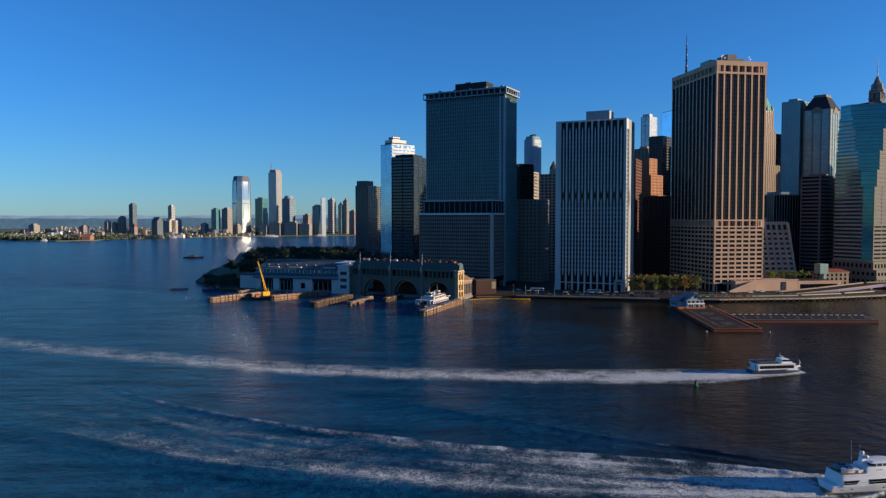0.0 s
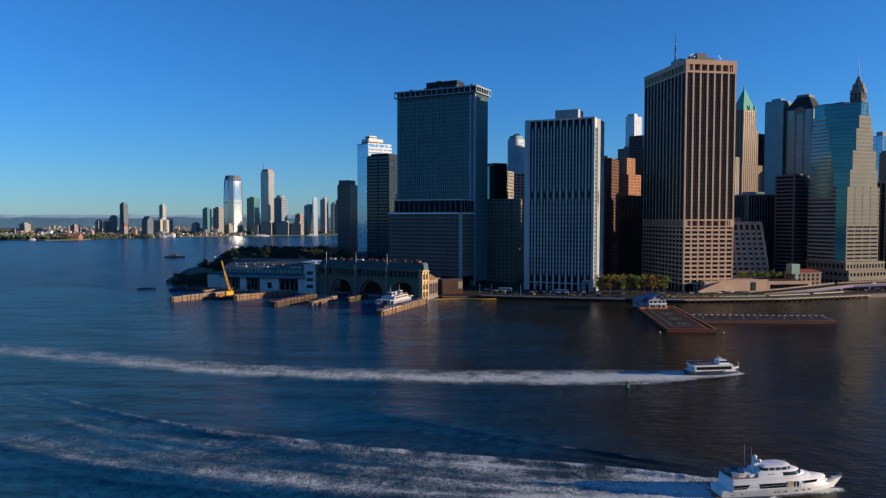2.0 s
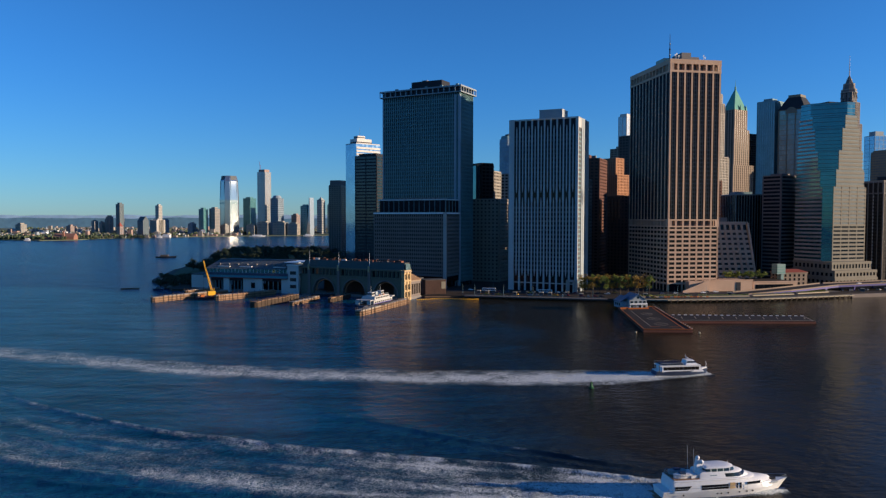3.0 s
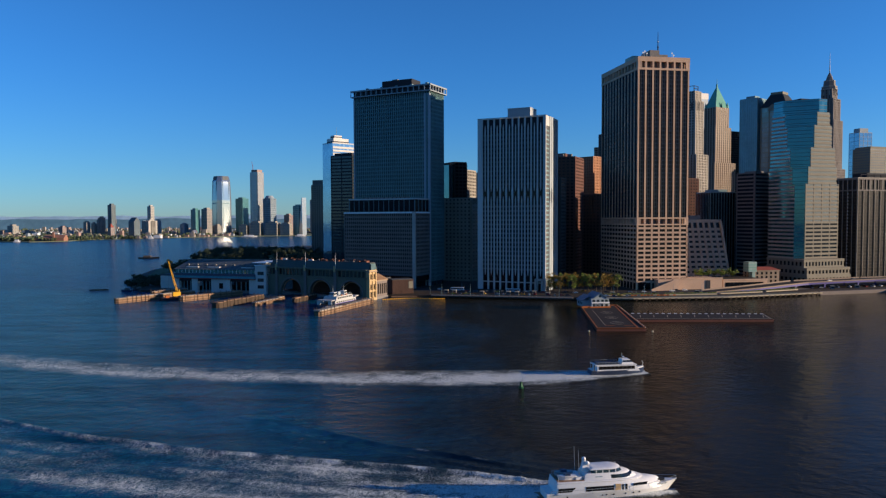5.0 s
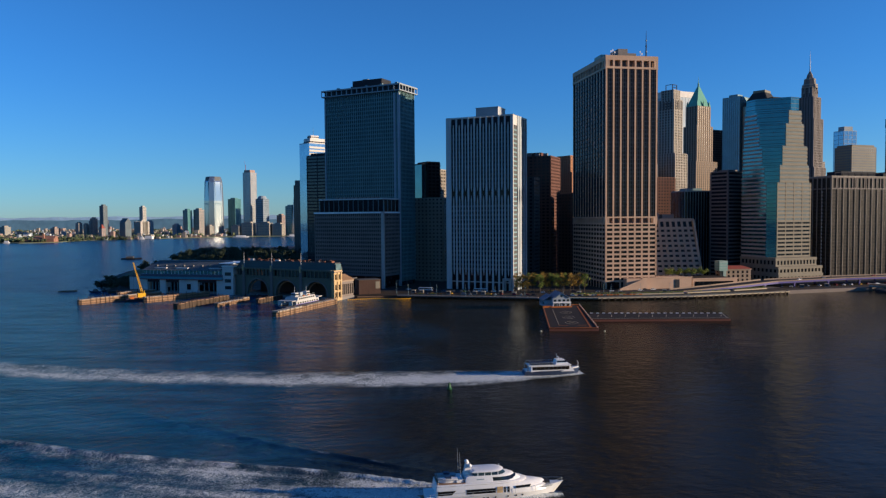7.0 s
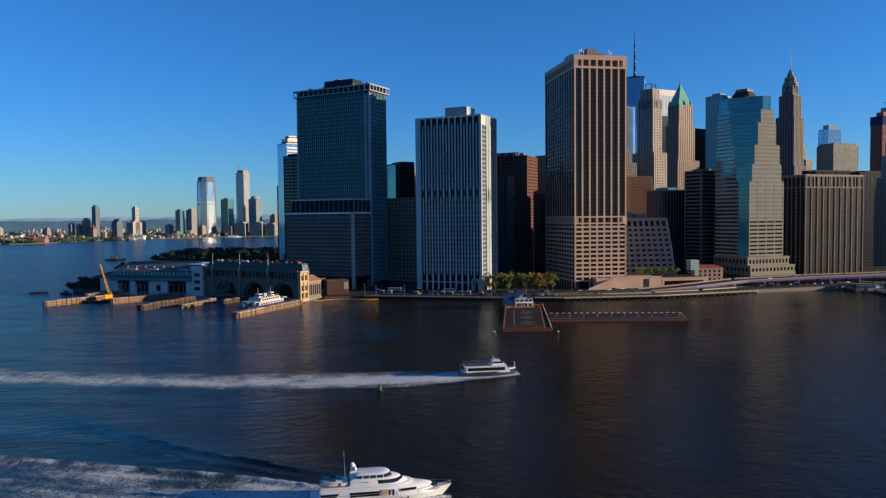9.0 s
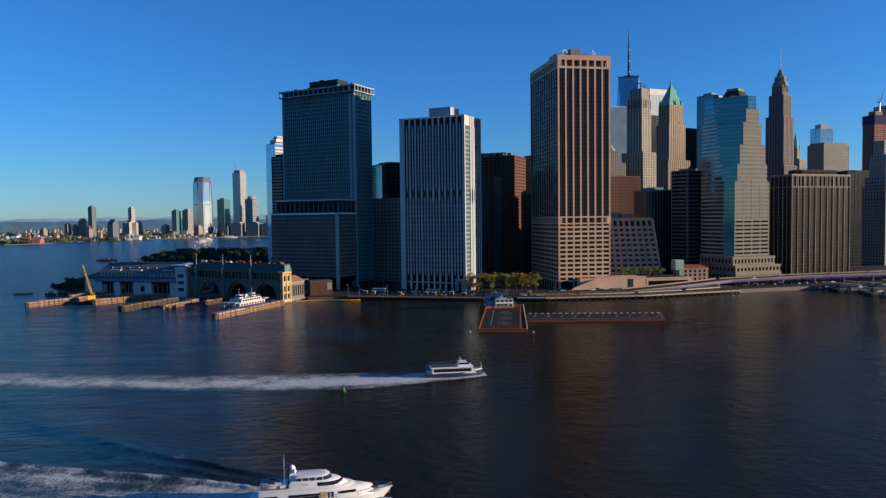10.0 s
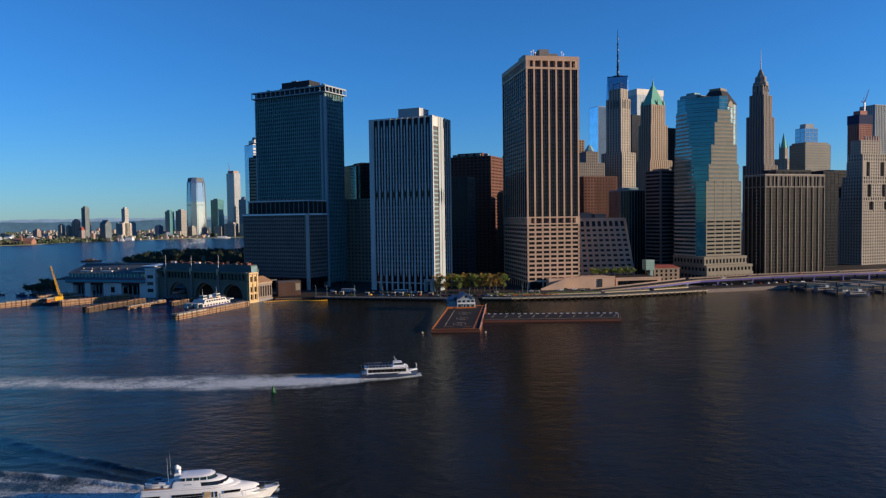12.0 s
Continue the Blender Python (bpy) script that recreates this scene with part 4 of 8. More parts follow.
# hipped glass tower and the ribbed slab behind it
hip = tower("blue glass tower with pale corner pilasters and dark hipped roof", 619, 1150, 44, 46, 40, 243, M["glass_sheen"], M["tan_stone"], 5, 4, 1.6, 0.6, 8, 0.8, 0.2, name="glass_tower")
part("hipped_roof", prism([(-1, -1), (47, -1), (47, 41), (-1, 41)], 242.2, 263, [(11, 10), (35, 10), (35, 30), (11, 30)]), M["dark_steel"], hip)
part("roof_crown", boxes((11.5, 10.5, 262, 34.5, 29.5, 267)), M["tan_stone"], hip)
for u, v, turn in ((23, -0.6, 0), (-0.6, 20, -90)):
    bm = bmesh.new()
    loft(bm, [[(9 * math.cos(math.pi * i / 12), y, 236 + 10 * math.sin(math.pi * i / 12)) for i in range(13)] for y in (-0.5, 4)])
    part("arched_dormer", bm, M["tan_stone"], hip).matrix_local = pose(u, v, 0, 0, 0, turn)
tower("tall grey-blue office slab with thin steel ribs", 590, 1189, 40, 66, 30, 262, M["glass_sheen"], M["grey_metal"], 18, 9, 0.9, 0.6, 7.6, 0.5, 0.1, pent=(0.05, 0.2, 0.3, 0.7, 5))
tower("blue glass tower with stepped flat top", 834, 1319, 14, 28, 24, 220, M["glass_blue"], M["pale_metal"], 4, 3, 0.6, 0.2, 7.6, 0.5, 0.1, name="glass_tower", pent=(0.2, 0.2, 0.85, 0.8, 9))
tower("square limestone block with broad blank attic", 724, 1100, 20, 51, 30, 170, M["far_glass"], M["tan_stone"], 14, 8, 0.8, 0.3, 4, 2.2, 0.3, pent=(0.05, 0.05, 0.95, 0.95, 4))
con = tower("unfinished red concrete frame tower with a crane on top", 938, 1327, 20, 32, 24, 243, M["glass_black"], M["red_frame"], 9, 6, 1.6, 0.5, 4, 1.5, 0.5, name="unfinished_tower", pent=(0.25, 0.2, 0.8, 0.8, 10))
part("safety_net", boxes((-0.9, -0.9, 226, 32.9, 24.9, 243)), M["net_blue"], con, "dark blue netting round the top storeys")
part("crane_mast", tubes(((22, 8, 266), (34, 8, 292), 0.7, 0.3), ((22, 8, 266), (15, 8, 269), 0.8, 0.8), ((22, 8, 266), (20, 8, 276), 0.4, 0.3), ((20, 8, 276), (34, 8, 292), 0.12, 0.12)), M["red"], con, "red tower crane jib")
part("crane_tower", tubes(((22, 8, 240), (22, 8, 267), 1.5, 1.5)), M["white_paint"], con, "white crane mast")
tower("tall rippled silver residential tower", 1029, 1430, 20, 50, 34, 277, M["glass_navy"], M["pale_metal"], 12, 8, 1.6, 0.9, 4, 1.4, 0.4, name="glass_tower")
wool = tiered("spire_tower", "pale gothic tower with green copper spire", 966, 1665, 40, [(2, 190, -6, -6, 30, 30), (190, 216, 4, 4, 20, 18)], M["glass_bronze"], M["limestone"], 1.4, 3.4, 3.8, 1.3)
part("copper_spire", prism(ngon(8, 7, 12, 11, 22), 214, 250, ngon(8, 0.4, 12, 11, 22)), M["copper"], wool)
for u, v in ((5, 5), (19, 5), (5, 17), (19, 17)):
    part("pinnacle", prism(ngon(4, 1.8, u, v, 45), 214, 228, ngon(4, 0.3, u, v, 45)), M["copper"], wool)
tower("black glass slab close behind its neighbour", 619, 850, 20, 24, 40, 114, M["glass_dull"], M["dark_steel"], 5, 8, 0.4, 0.2, 3.9, 0.6, 0.05)
tower("dark grey block with flat roof", 668, 930, 20, 40, 30, 120, M["glass_dull"], M["dark_steel"], 8, 6, 1.0, 0.2, 3.9, 2.0, 0.3)
st = tower("dark office block with grey storey bands", 397, 752, 30, 34, 22, 112, M["glass_dull"], M["brown_stone"], 2, 2, 1.2, 0.4, 3.9, 1.7, 0.35, pent=(0.2, 0.2, 0.6, 0.8, 3))
tower("black ribbed office block", 362, 782, 9.7, 36, 30, 93, M["glass_black"], M["grey_metal"], 12, 10, 0.4, 0.3, 0, pent=(0.2, 0.3, 0.7, 0.8, 4))
tower("grey banded slab seen beyond the copper roof", 560, 1240, 30, 50, 30, 214, M["glass_navy"], M["dark_stone"], 12, 8, 1.0, 0.3, 3.9, 1.8, 0.3)
tower("black slab beyond the copper roof", 545, 1420, 30, 40, 30, 262, M["glass_black"], M["dark_steel"], 10, 8, 0.8, 0.3, 3.9, 1.2, 0.2)
red = tower("dark red brick block with punched windows", 336, 850, 20, 46, 30, 112, M["glass_black"], M["brick"], 12, 8, 2.0, 0.2, 3.7, 1.9, 0.2)
tiered("setback_tower", "cream stone building with domed turret", 360, 945, 20, [(2, 135, -14, 0, 26, 26), (135, 150, 0, 3, 18, 20)], M["glass_black"], M["grey_stone"], 1.8, 3.4, 3.6, 1.6)
tower("buff and blue apartment tower with flat roof", 350, 1010, 20, 22, 26, 172, M["glass_navy"], M["buff"], 6, 6, 1.6, 0.3, 3.4, 1.3, 0.3)
part("turret", prism(ngon(8, 7, 9, 10), 150, 158, ngon(8, 1.5, 9, 10)), M["pale_copper"], bpy.data.objects["setback_tower.002"])

brk = tower("red-brown brick office block with dark window bands", 226, 841, 65, 40, 58, 137, M["glass_black"], M["brick"], 9, 12, 2.2, 0.2, 3.8, 2.0, 0.3, pent=(0.25, 0.25, 0.75, 0.8, 6))
for i in range(5):
    part("roof_unit", boxes((6, 0, 135.3, 10, 5, 139.5)), M["concrete"], brk).matrix_local = pose(0, 6 + 10 * i, 0)
tiered("setback_tower", "orange brick tower stepping down towards the river", 262, 905, 40,
       [(2, 96, -4, -6, 30, 30), (96, 122, -2, -2, 24, 28), (122, 143, 0, 2, 17, 24)], M["glass_black"], M["orange_brick"], 1.8, 3.4, 3.6, 1.7)
tower("dark blue glass block with black corner shaft", 79, 762, 30, 14, 36, 123, M["glass_teal"], M["dark_steel"], 3, 2, 1.6, 0.3, 0, 0.5, 0.05)
tower("black tower with thin horizontal lines", 84, 764, 30, 15, 22, 125, M["glass_black"], M["bronze"], 4, 5, 0.8, 0.6, 3.7, 1.3, 0.7)
tower("old stone office block with setback roof", 101, 731, 65, 26, 44, 86, M["glass_black"], M["warm_stone"], 7, 11, 2.3, 0.2, 3.8, 2.2, 0.2)
tower("pale stone block with a cornice", 95, 790, 65, 34, 26, 119, M["glass_black"], M["limestone"], 8, 6, 2.0, 0.2, 3.7, 1.8, 0.2)
dom = tower("old limestone building with a corner cupola", 136, 858, 65, 22, 36, 120, M["glass_black"], M["limestone"], 5, 8, 1.8, 0.2, 3.7, 1.8, 0.2)
part("cupola", prism(ngon(8, 5.5, 6, 6), 118, 126, ngon(8, 4.6, 6, 6)), M["limestone"], dom)
part("cupola_roof", prism(ngon(8, 5.2, 6, 6), 126, 135, ngon(8, 0.6, 6, 6)), M["dark_stone"], dom)
# rounded glass tower
th = thing("glass_tower", "rounded silver glass tower", "building", 157, 1261, 2.0, 45)
def rounded(grow):
    return [(14 + (15 + grow) * math.copysign(abs(math.cos(t)) ** 0.6, math.cos(t)), 11 + (12 + grow) * math.copysign(abs(math.sin(t)) ** 0.6, math.sin(t))) for t in [i * math.tau / 32 for i in range(32)]]
part("glass_wall", prism(rounded(0), 0, 205), M["glass_pale"], th)
for z in storeys(20, 205, 7.8):
    part("ring_band", prism(rounded(0.35), z, z + 1.3), M["pale_metal"], th)
part("crown_screen", prism(rounded(-1.5), 205, 211, rounded(-3)), M["grey_metal"], th)
part("roof_unit", boxes((8, 6, 211, 15, 13, 214), (17, 9, 211, 21, 14, 216)), M["dark_steel"], th)
tower("silver glass tower with open white crown", 388, 1353, 45, 28, 18, 259, M["glass_silver"], M["white_metal"], 4, 3, 1.4, 0.2, 7.8, 0.6, 0.1, name="glass_tower", pent=(0.1, 0.1, 0.5, 0.9, 6))
tower("tan office block with dark window bands", 369, 1291, 45, 35, 30, 193, M["glass_black"], M["buff"], 6, 5, 2.0, 0.2, 3.9, 1.9, 0.2, pent=(0.3, 0.3, 0.8, 0.8, 6))
tower("dark slab beside the granite tower", 305, 1000, 45, 26, 20, 182, M["glass_black"], M["dark_stone"], 6, 5, 1.4, 0.2, 3.9, 1.6, 0.2)
tower("dark old block filling the side street", 196, 760, 65, 20, 40, 108, M["glass_black"], M["dark_stone"], 5, 9, 2.2, 0.2, 3.8, 1.9, 0.2)
tower("dark brick block in shade", 258, 800, 40, 30, 40, 92, M["glass_black"], M["brick"], 7, 9, 2.2, 0.2, 3.8, 1.9, 0.2)
# towers by the park
white = tower("white-banded tower with pale mirror-glass side", -65, 897, 40, 36, 24, 160, M["glass_blue"], M["white_metal"], 0, 0, 1, 0.2, 0, 1.0, 0.1, name="glass_tower")
sill = mesh_of("sun_band", boxes((0, -0.9, 0, 36, -0.15, 2.4)), M["wall_paint"])
for z in storeys(2, 156, 4.0):
    part("sun_band", sill, None, white).matrix_local = pose(0, 0, z)
part("plant_room", boxes((4, 4, 158.3, 26, 20, 165), (7, 7, 165, 18, 16, 169)), M["wall_paint"], white)
part("plant_band", boxes((3.8, 3.8, 160, 26.2, 20.2, 161.2), (6.8, 6.8, 166.4, 18.2, 16.2, 167.4)), M["dark_steel"], white)
part("aerial", tubes(((12, 10, 169), (12, 10, 180), 0.3, 0.1)), M["grey_metal"], white)
tower("dark banded office tower with blank cap", -36, 858, 65, 38, 30, 141, M["glass_navy"], M["dark_steel"], 4, 3, 0.8, 0.3, 3.9, 1.4, 0.3, pent=(0.1, 0.1, 0.8, 0.9, 4))
tower("slim apartment tower with dark glass and brick back", -127, 1200, 65, 44, 24, 122, M["glass_navy"], M["brown_stone"], 9, 6, 1.2, 0.3, 3.3, 1.2, 0.3, pent=(0.0, 0.1, 0.5, 0.9, 9), name="apartment_tower")


# ---- waterfront ----
def gable(bm, x0, y0, x1, y1, z0, z1, along="x", over=0.4):
    x0, y0, x1, y1 = x0 - over, y0 - over, x1 + over, y1 + over
    if along == "x":
        m = (y0 + y1) / 2
        pts = [[(x, y0, z0), (x, y1, z0), (x, m, z1)] for x in (x0, x1)]
    else:
        m = (x0 + x1) / 2
        pts = [[(x0, y, z0), (x1, y, z0), (m, y, z1)] for y in (y0, y1)]
    loft(bm, pts)
    return bm


def arch_wall(bm, y0, y1, z1, centres, half, spring, x0=0.0, x1=2.0, z0=0.0):
    """A wall in the plane x = x0 with round-headed openings right through it."""
    ys = [y0]
    for c in centres:
        box(bm, x0, ys[-1], z0, x1, c - half, z1)
        steps = 10
        prev = None
        for i in range(steps + 1):
            a = math.pi * i / steps
            p = (c - half * math.cos(a), spring + half * math.sin(a))
            if prev:
                loft(bm, [[(x, prev[0], prev[1]), (x, p[0], p[1]), (x, p[0], z1), (x, prev[0], z1)] for x in (x0, x1)])
            prev = p
        ys.append(c + half)
    box(bm, x0, ys[-1], z0, x1, y1, z1)
    return bm


def arched_terminal():
    """Old iron ferry house: three arched slips, tall loggia, sloped glazed roof and a lit end pavilion."""
    th = thing("ferry_house", "old green ironwork ferry house with arched slips and cream end pavilion", "building", 11.3, 580, 0.0, 60.6)
    g, b = M["green_paint"], 108.0
    part("quay", boxes((4, 0, -2, 38, b, 2)), M["concrete"], th)
    centres = (18.0, 50.0, 82.0)
    part("arcade", arch_wall(bmesh.new(), 3, b, 17, centres, 11.5, 3.5), g, th)
    for c in centres:
        for r, x, w in ((11.5, -0.5, 1.0), (10.0, 2.0, 0.9)):
            bm = bmesh.new()
            loft(bm, [[(xx, c - q * math.cos(math.pi * i / 14), 3.5 + q * math.sin(math.pi * i / 14)) for xx, q in ((x, r), (x + 0.6, r), (x + 0.6, r + w), (x, r + w))] for i in range(15)])
            part("arch_ring", bm, M["brown_stone"] if x < 0 else M["orange_brick"], th)
        part("slip_back", boxes((20, c - 15.9, 0, 21, c + 15.9, 15.6)), M["brick"], th)
        part("gangway", boxes((6, c - 3, 1.2, 20, c + 3, 2.2)), M["timber"], th)
    part("rear_roof", boxes((12, 3, 15.6, 36, b, 16.4)), M["roof_grey"], th)
    part("loggia_wall", boxes((3, 3, 17, 12, b, 24)), M["glass_navy"], th)
    for z, h, p in ((17, 1.0, 0.8), (23.4, 1.4, 1.2)):
        part("cornice", boxes((-p, 2, z, 13, b + 0.5, z + h)), g, th)
    col = mesh_of("loggia_column", boxes((0.2, -0.5, 18, 1.2, 0.5, 23.4)), g)
    for i in range(26):
        part("loggia_column", col, None, th).matrix_local = pose(0, 4 + 4 * i, 0)
    pil = mesh_of("pilaster", boxes((-0.9, -1.4, 0, 0.3, 1.4, 23.4), (-1.2, -1.8, 0, 0.3, 1.8, 3)), M["brown_stone"])
    for y in (34, 66, 98):
        part("pilaster", pil, None, th).matrix_local = pose(0, y, 0)
        part("flagpole", tubes(((0.2, y, 24), (0.2, y, 38), 0.18, 0.08)), M["white_paint"], th)
        part("bracket", boxes((-1.6, y - 0.8, 22, -0.9, y + 0.8, 27)), M["cream"], th)
    part("roof_screen", prism([(1.5, 1), (13, 1), (13, b), (1.5, b)], 24.8, 30, [(4.5, 2), (11.5, 2), (11.5, b - 2), (4.5, b - 2)]), M["grey_roof"], th, "weathered grey sloped sheet roof")
    part("roof", boxes((4.5, 2, 30, 11.5, b - 2, 30.4)), M["roof_grey"], th)
    rng = random.Random(8)
    for i in range(14):
        part("roof_unit", boxes((4.8, 0, 30.4, 4.8 + rng.uniform(1.5, 4), rng.uniform(2, 5), 30.4 + rng.uniform(0.6, 1.7))), rng.choice((M["deck_red"], M["brick"], M["brick"], M["roof_grey"], M["wall_paint"])), th).matrix_local = pose(rng.uniform(0, 2.5), 6 + i * 7.2, 0)
    for i in range(0, 16, 2):
        part("roof_frame", boxes((8, 10 + i * 5.6, 30.4, 8.4, 13.2 + i * 5.6, 32.0), (8, 10 + i * 5.6, 32.0, 11, 10.3 + i * 5.6, 32.3)), M["brick"], th)
    # pavilion at the end, facing the sun
    c = M["cream"]
    part("pavilion_wall", boxes((0.4, -0.2, 0, 9, 3, 24)), c, th)
    for x in (0.0, 4.5, 9.0):
        part("pavilion_pilaster", boxes((x - 0.6, -0.9, 0, x + 0.6, -0.1, 23.2)), c, th)
    for z, h in ((0, 2), (7.2, 0.8), (15.6, 0.9), (23.0, 1.6)):
        part("pavilion_band", boxes((-0.8, -1.1, z, 9.6, 0, z + h)), c, th)
    for x in (1.4, 5.9):
        for z in (2.6, 8.6, 17):
            part("pavilion_window", boxes((x, -0.32, z, x + 1.8, -0.1, z + 4.2)), M["glass_bronze"], th)
    part("parapet_glass", boxes((2.5, -0.4, 24.6, 9, -0.2, 29.5)), M["glass_sheen"], th)
    part("pavilion_eave", prism([(-1.2, -1.6), (10.2, -1.6), (10.2, 3.4), (-1.2, 3.4)], 23.0, 24.6, [(0, -0.6), (9.4, -0.6), (9.4, 3.2), (0, 3.2)]), M["buff"], th)
    # lower wing with a hipped roof
    part("wing_wall", boxes((9.6, 0.6, 0, 27, 16, 15.5)), M["podium_stone"], th)
    for i in range(6):
        part("wing_window", boxes((10.6 + i * 2.8, 0.45, 4, 12.2 + i * 2.8, 0.62, 12.5)), M["glass_bronze"], th)
    part("wing_band", boxes((9.6, 0.2, 14.4, 27.2, 16, 15.6)), M["buff"], th)
    part("wing_roof", prism([(9.2, -0.2), (28, -0.2), (28, 17), (9.2, 17)], 15.6, 20.2, [(12, 7), (24, 7), (24, 10), (12, 10)]), M["timber"], th)
    return th


arched_terminal()


def white_terminal():
    """Modern ferry hall: white lower walls with dark slips, teal fascia, dark pitched roof."""
    th = thing("ferry_terminal", "white ferry terminal with teal fascia and dark sloped roof", "building", -93, 634, 0.0, 75)
    w, L = M["wall_paint"], 84.0
    part("quay", boxes((3, 0, -2, 60, L, 2)), M["concrete"], th)
    for y0, y1 in ((2, 8), (27, 46), (60, 66), (79, L)):
        part("wall", boxes((0, y0, 0, 3, y1, 13)), w, th)
    for y0, y1 in ((8, 27), (46, 60), (66, 79)):
        part("slip_opening", boxes((7, y0, 0, 8, y1, 13)), M["glass_black"], th)
        part("lintel", boxes((0.6, y0, 10.4, 3, y1, 13)), M["dark_steel"], th)
        for k in (0.25, 0.5, 0.75):
            part("slip_post", boxes((2.6, y0 + (y1 - y0) * k - 0.3, 0, 3.4, y0 + (y1 - y0) * k + 0.3, 10.4)), M["grey_metal"], th)
    part("wall_window", boxes((-0.06, 34, 4, 0.2, 38, 9)), M["glass_black"], th)
    part("fascia", boxes((-2.5, 1, 13.4, 30, L + 1, 15.4)), M["teal_paint"], th)
    part("fascia_strip", boxes((-2.3, 1, 12.8, 3, L + 1, 13.4)), M["red"], th, "dark red strip under the fascia")
    part("fascia", boxes((-1.5, 1, 15.4, 30, L + 1, 17.6)), M["navy"], th)
    part("upper_glazing", boxes((2, 2, 17.6, 34, L, 21)), M["glass_teal"], th)
    for i in range(22):
        part("mullion", boxes((1.7, 3 + i * 3.7, 17.6, 2.1, 3.4 + i * 3.7, 21)), M["white_paint"], th)
    part("roof", prism([(0.5, 2), (40, 2), (40, L + 1), (0.5, L + 1)], 21, 28, [(22, 4), (40, 4), (40, L - 1), (22, L - 1)]), M["roof_slate"], th)
    for y in (6, 40, 62):
        part("skylight", boxes((4, y, 22.3, 6.5, y + 12, 23.2)), M["wall_paint"], th)
    seam = bmesh.new()
    loft(seam, [[(0.5, y, 21), (22, y, 28), (22, y, 28.1), (0.5, y, 21.1)] for y in (-0.2, 0.2)])
    seam = mesh_of("roof_seam", seam, M["grey_roof"])
    for i in range(17):
        part("roof_seam", seam, None, th).matrix_local = pose(0, 5 + 4.6 * i, 0)
    part("roof_ridge", boxes((21.6, 4, 28, 24, L - 1, 28.6)), M["concrete"], th)
    for i in range(8):
        part("roof_vent", boxes((9, 0, 23.6, 10.6, 2.2, 25.2)), M["concrete"], th).matrix_local = pose(0, 9 + 9.4 * i, 0)
    part("stair_tower", boxes((-1, -9, 0, 12, 1.5, 25)), w, th)
    part("stair_tower_cap", prism([(-1.6, -9.8), (20, -9.8), (20, 2), (-1.6, 2)], 25, 25.8, [(-1.6, -9.8), (20, -9.8), (20, 2), (-1.6, 2)]), M["white_paint"], th)
    part("stair_tower_canopy", prism([(-3.5, -11), (26, -11), (26, 3), (-3.5, 3)], 27.6, 28.2), M["white_paint"], th)
    for z in (5, 11, 17):
        part("tower_window", boxes((-1.06, -7, z, -0.9, -1, z + 3)), M["glass_navy"], th)
    part("annex", boxes((10, L, 0, 44, L + 22, 14)), M["wall_paint"], th)
    part("annex_roof", boxes((9.5, L, 14, 44.5, L + 22.5, 15)), M["roof_grey"], th)
    return th


white_terminal()


def rack(x0, y0, x1, y1, width, height, mat, label):
    """A timber ferry rack: sheathed wall on piles with a pale cap."""
    d = Vector((x1 - x0, y1 - y0))
    n = d.length
    th = thing("ferry_rack", label, "pier", x0, y0, 0, math.degrees(math.atan2(d.y, d.x)), "timber ferry racks")
    hw = width / 2
    outline = [(1.5, -hw), (n, -hw), (n, hw), (1.5, hw), (0.2, hw * 0.5), (0.2, -hw * 0.5)]
    part("core", prism(outline, -2, height - 0.6), mat, th)
    rng = random.Random(int(x0 * 3 + y0))
    cuts = [0.2] + sorted(rng.uniform(4, n - 4) for _ in range(max(1, int(n / 14)))) + [n]
    for u0, u1 in zip(cuts, cuts[1:]):
        top, wide = height - rng.uniform(0.0, 0.7), hw * rng.uniform(0.8, 1.1)
        part("cap", boxes((u0 + 0.1, -wide, height - 0.9, u1, wide, top)), M["limestone"] if mat is M["timber"] and rng.random() < 0.7 else M["timber"], th)
    for z in (0.7, height * 0.55):
        part("wale", prism([(x - 0.2 if x < 1 else x, y * 1.06 + math.copysign(0.12, y)) for x, y in outline], z, z + 0.45), M["dark_timber"], th)
    piles = [mesh_of("timber_post", prism(ngon(6, 0.22), -2, height + q), mat if q < 0.6 else M["dark_timber"]) for q in (-0.6, 0.1, 0.5, 1.3)]
    for s in (-1, 1):
        u = 1.6
        while u < n:
            part("timber_post", rng.choice(piles), None, th).matrix_local = pose(u, s * (hw + rng.uniform(0.1, 0.35)), 0, rng.uniform(-3, 3), rng.uniform(-3, 3), 0)
            u += rng.uniform(1.6, 5.5)
    return th


rack(-188, 566, -146, 624, 5, 4.6, M["timber"], "sunlit timber ferry rack with pale cap")
rack(-178, 612, -158, 640, 4, 5.5, M["timber"], "timber ferry rack close under the terminal")
rack(-141, 577, -104, 622, 5, 5.0, M["timber"], "timber ferry rack with pale plank top")
rack(-99, 533, -78, 588, 6, 4.8, M["dark_timber"], "dark weathered timber ferry rack")
rack(-73, 546, -60, 586, 4, 3.4, M["timber"], "short timber ferry rack")
rack(-47, 566, -36, 600, 3, 4.0, M["dark_timber"], "small dark timber rack before the arches")
rack(-15, 487, 14, 562, 5, 4.2, M["timber"], "long timber finger pier beside the moored ferry")
rack(-258, 668, -243, 674, 1.6, 0.7, M["timber"], "low broken breakwater off the point")


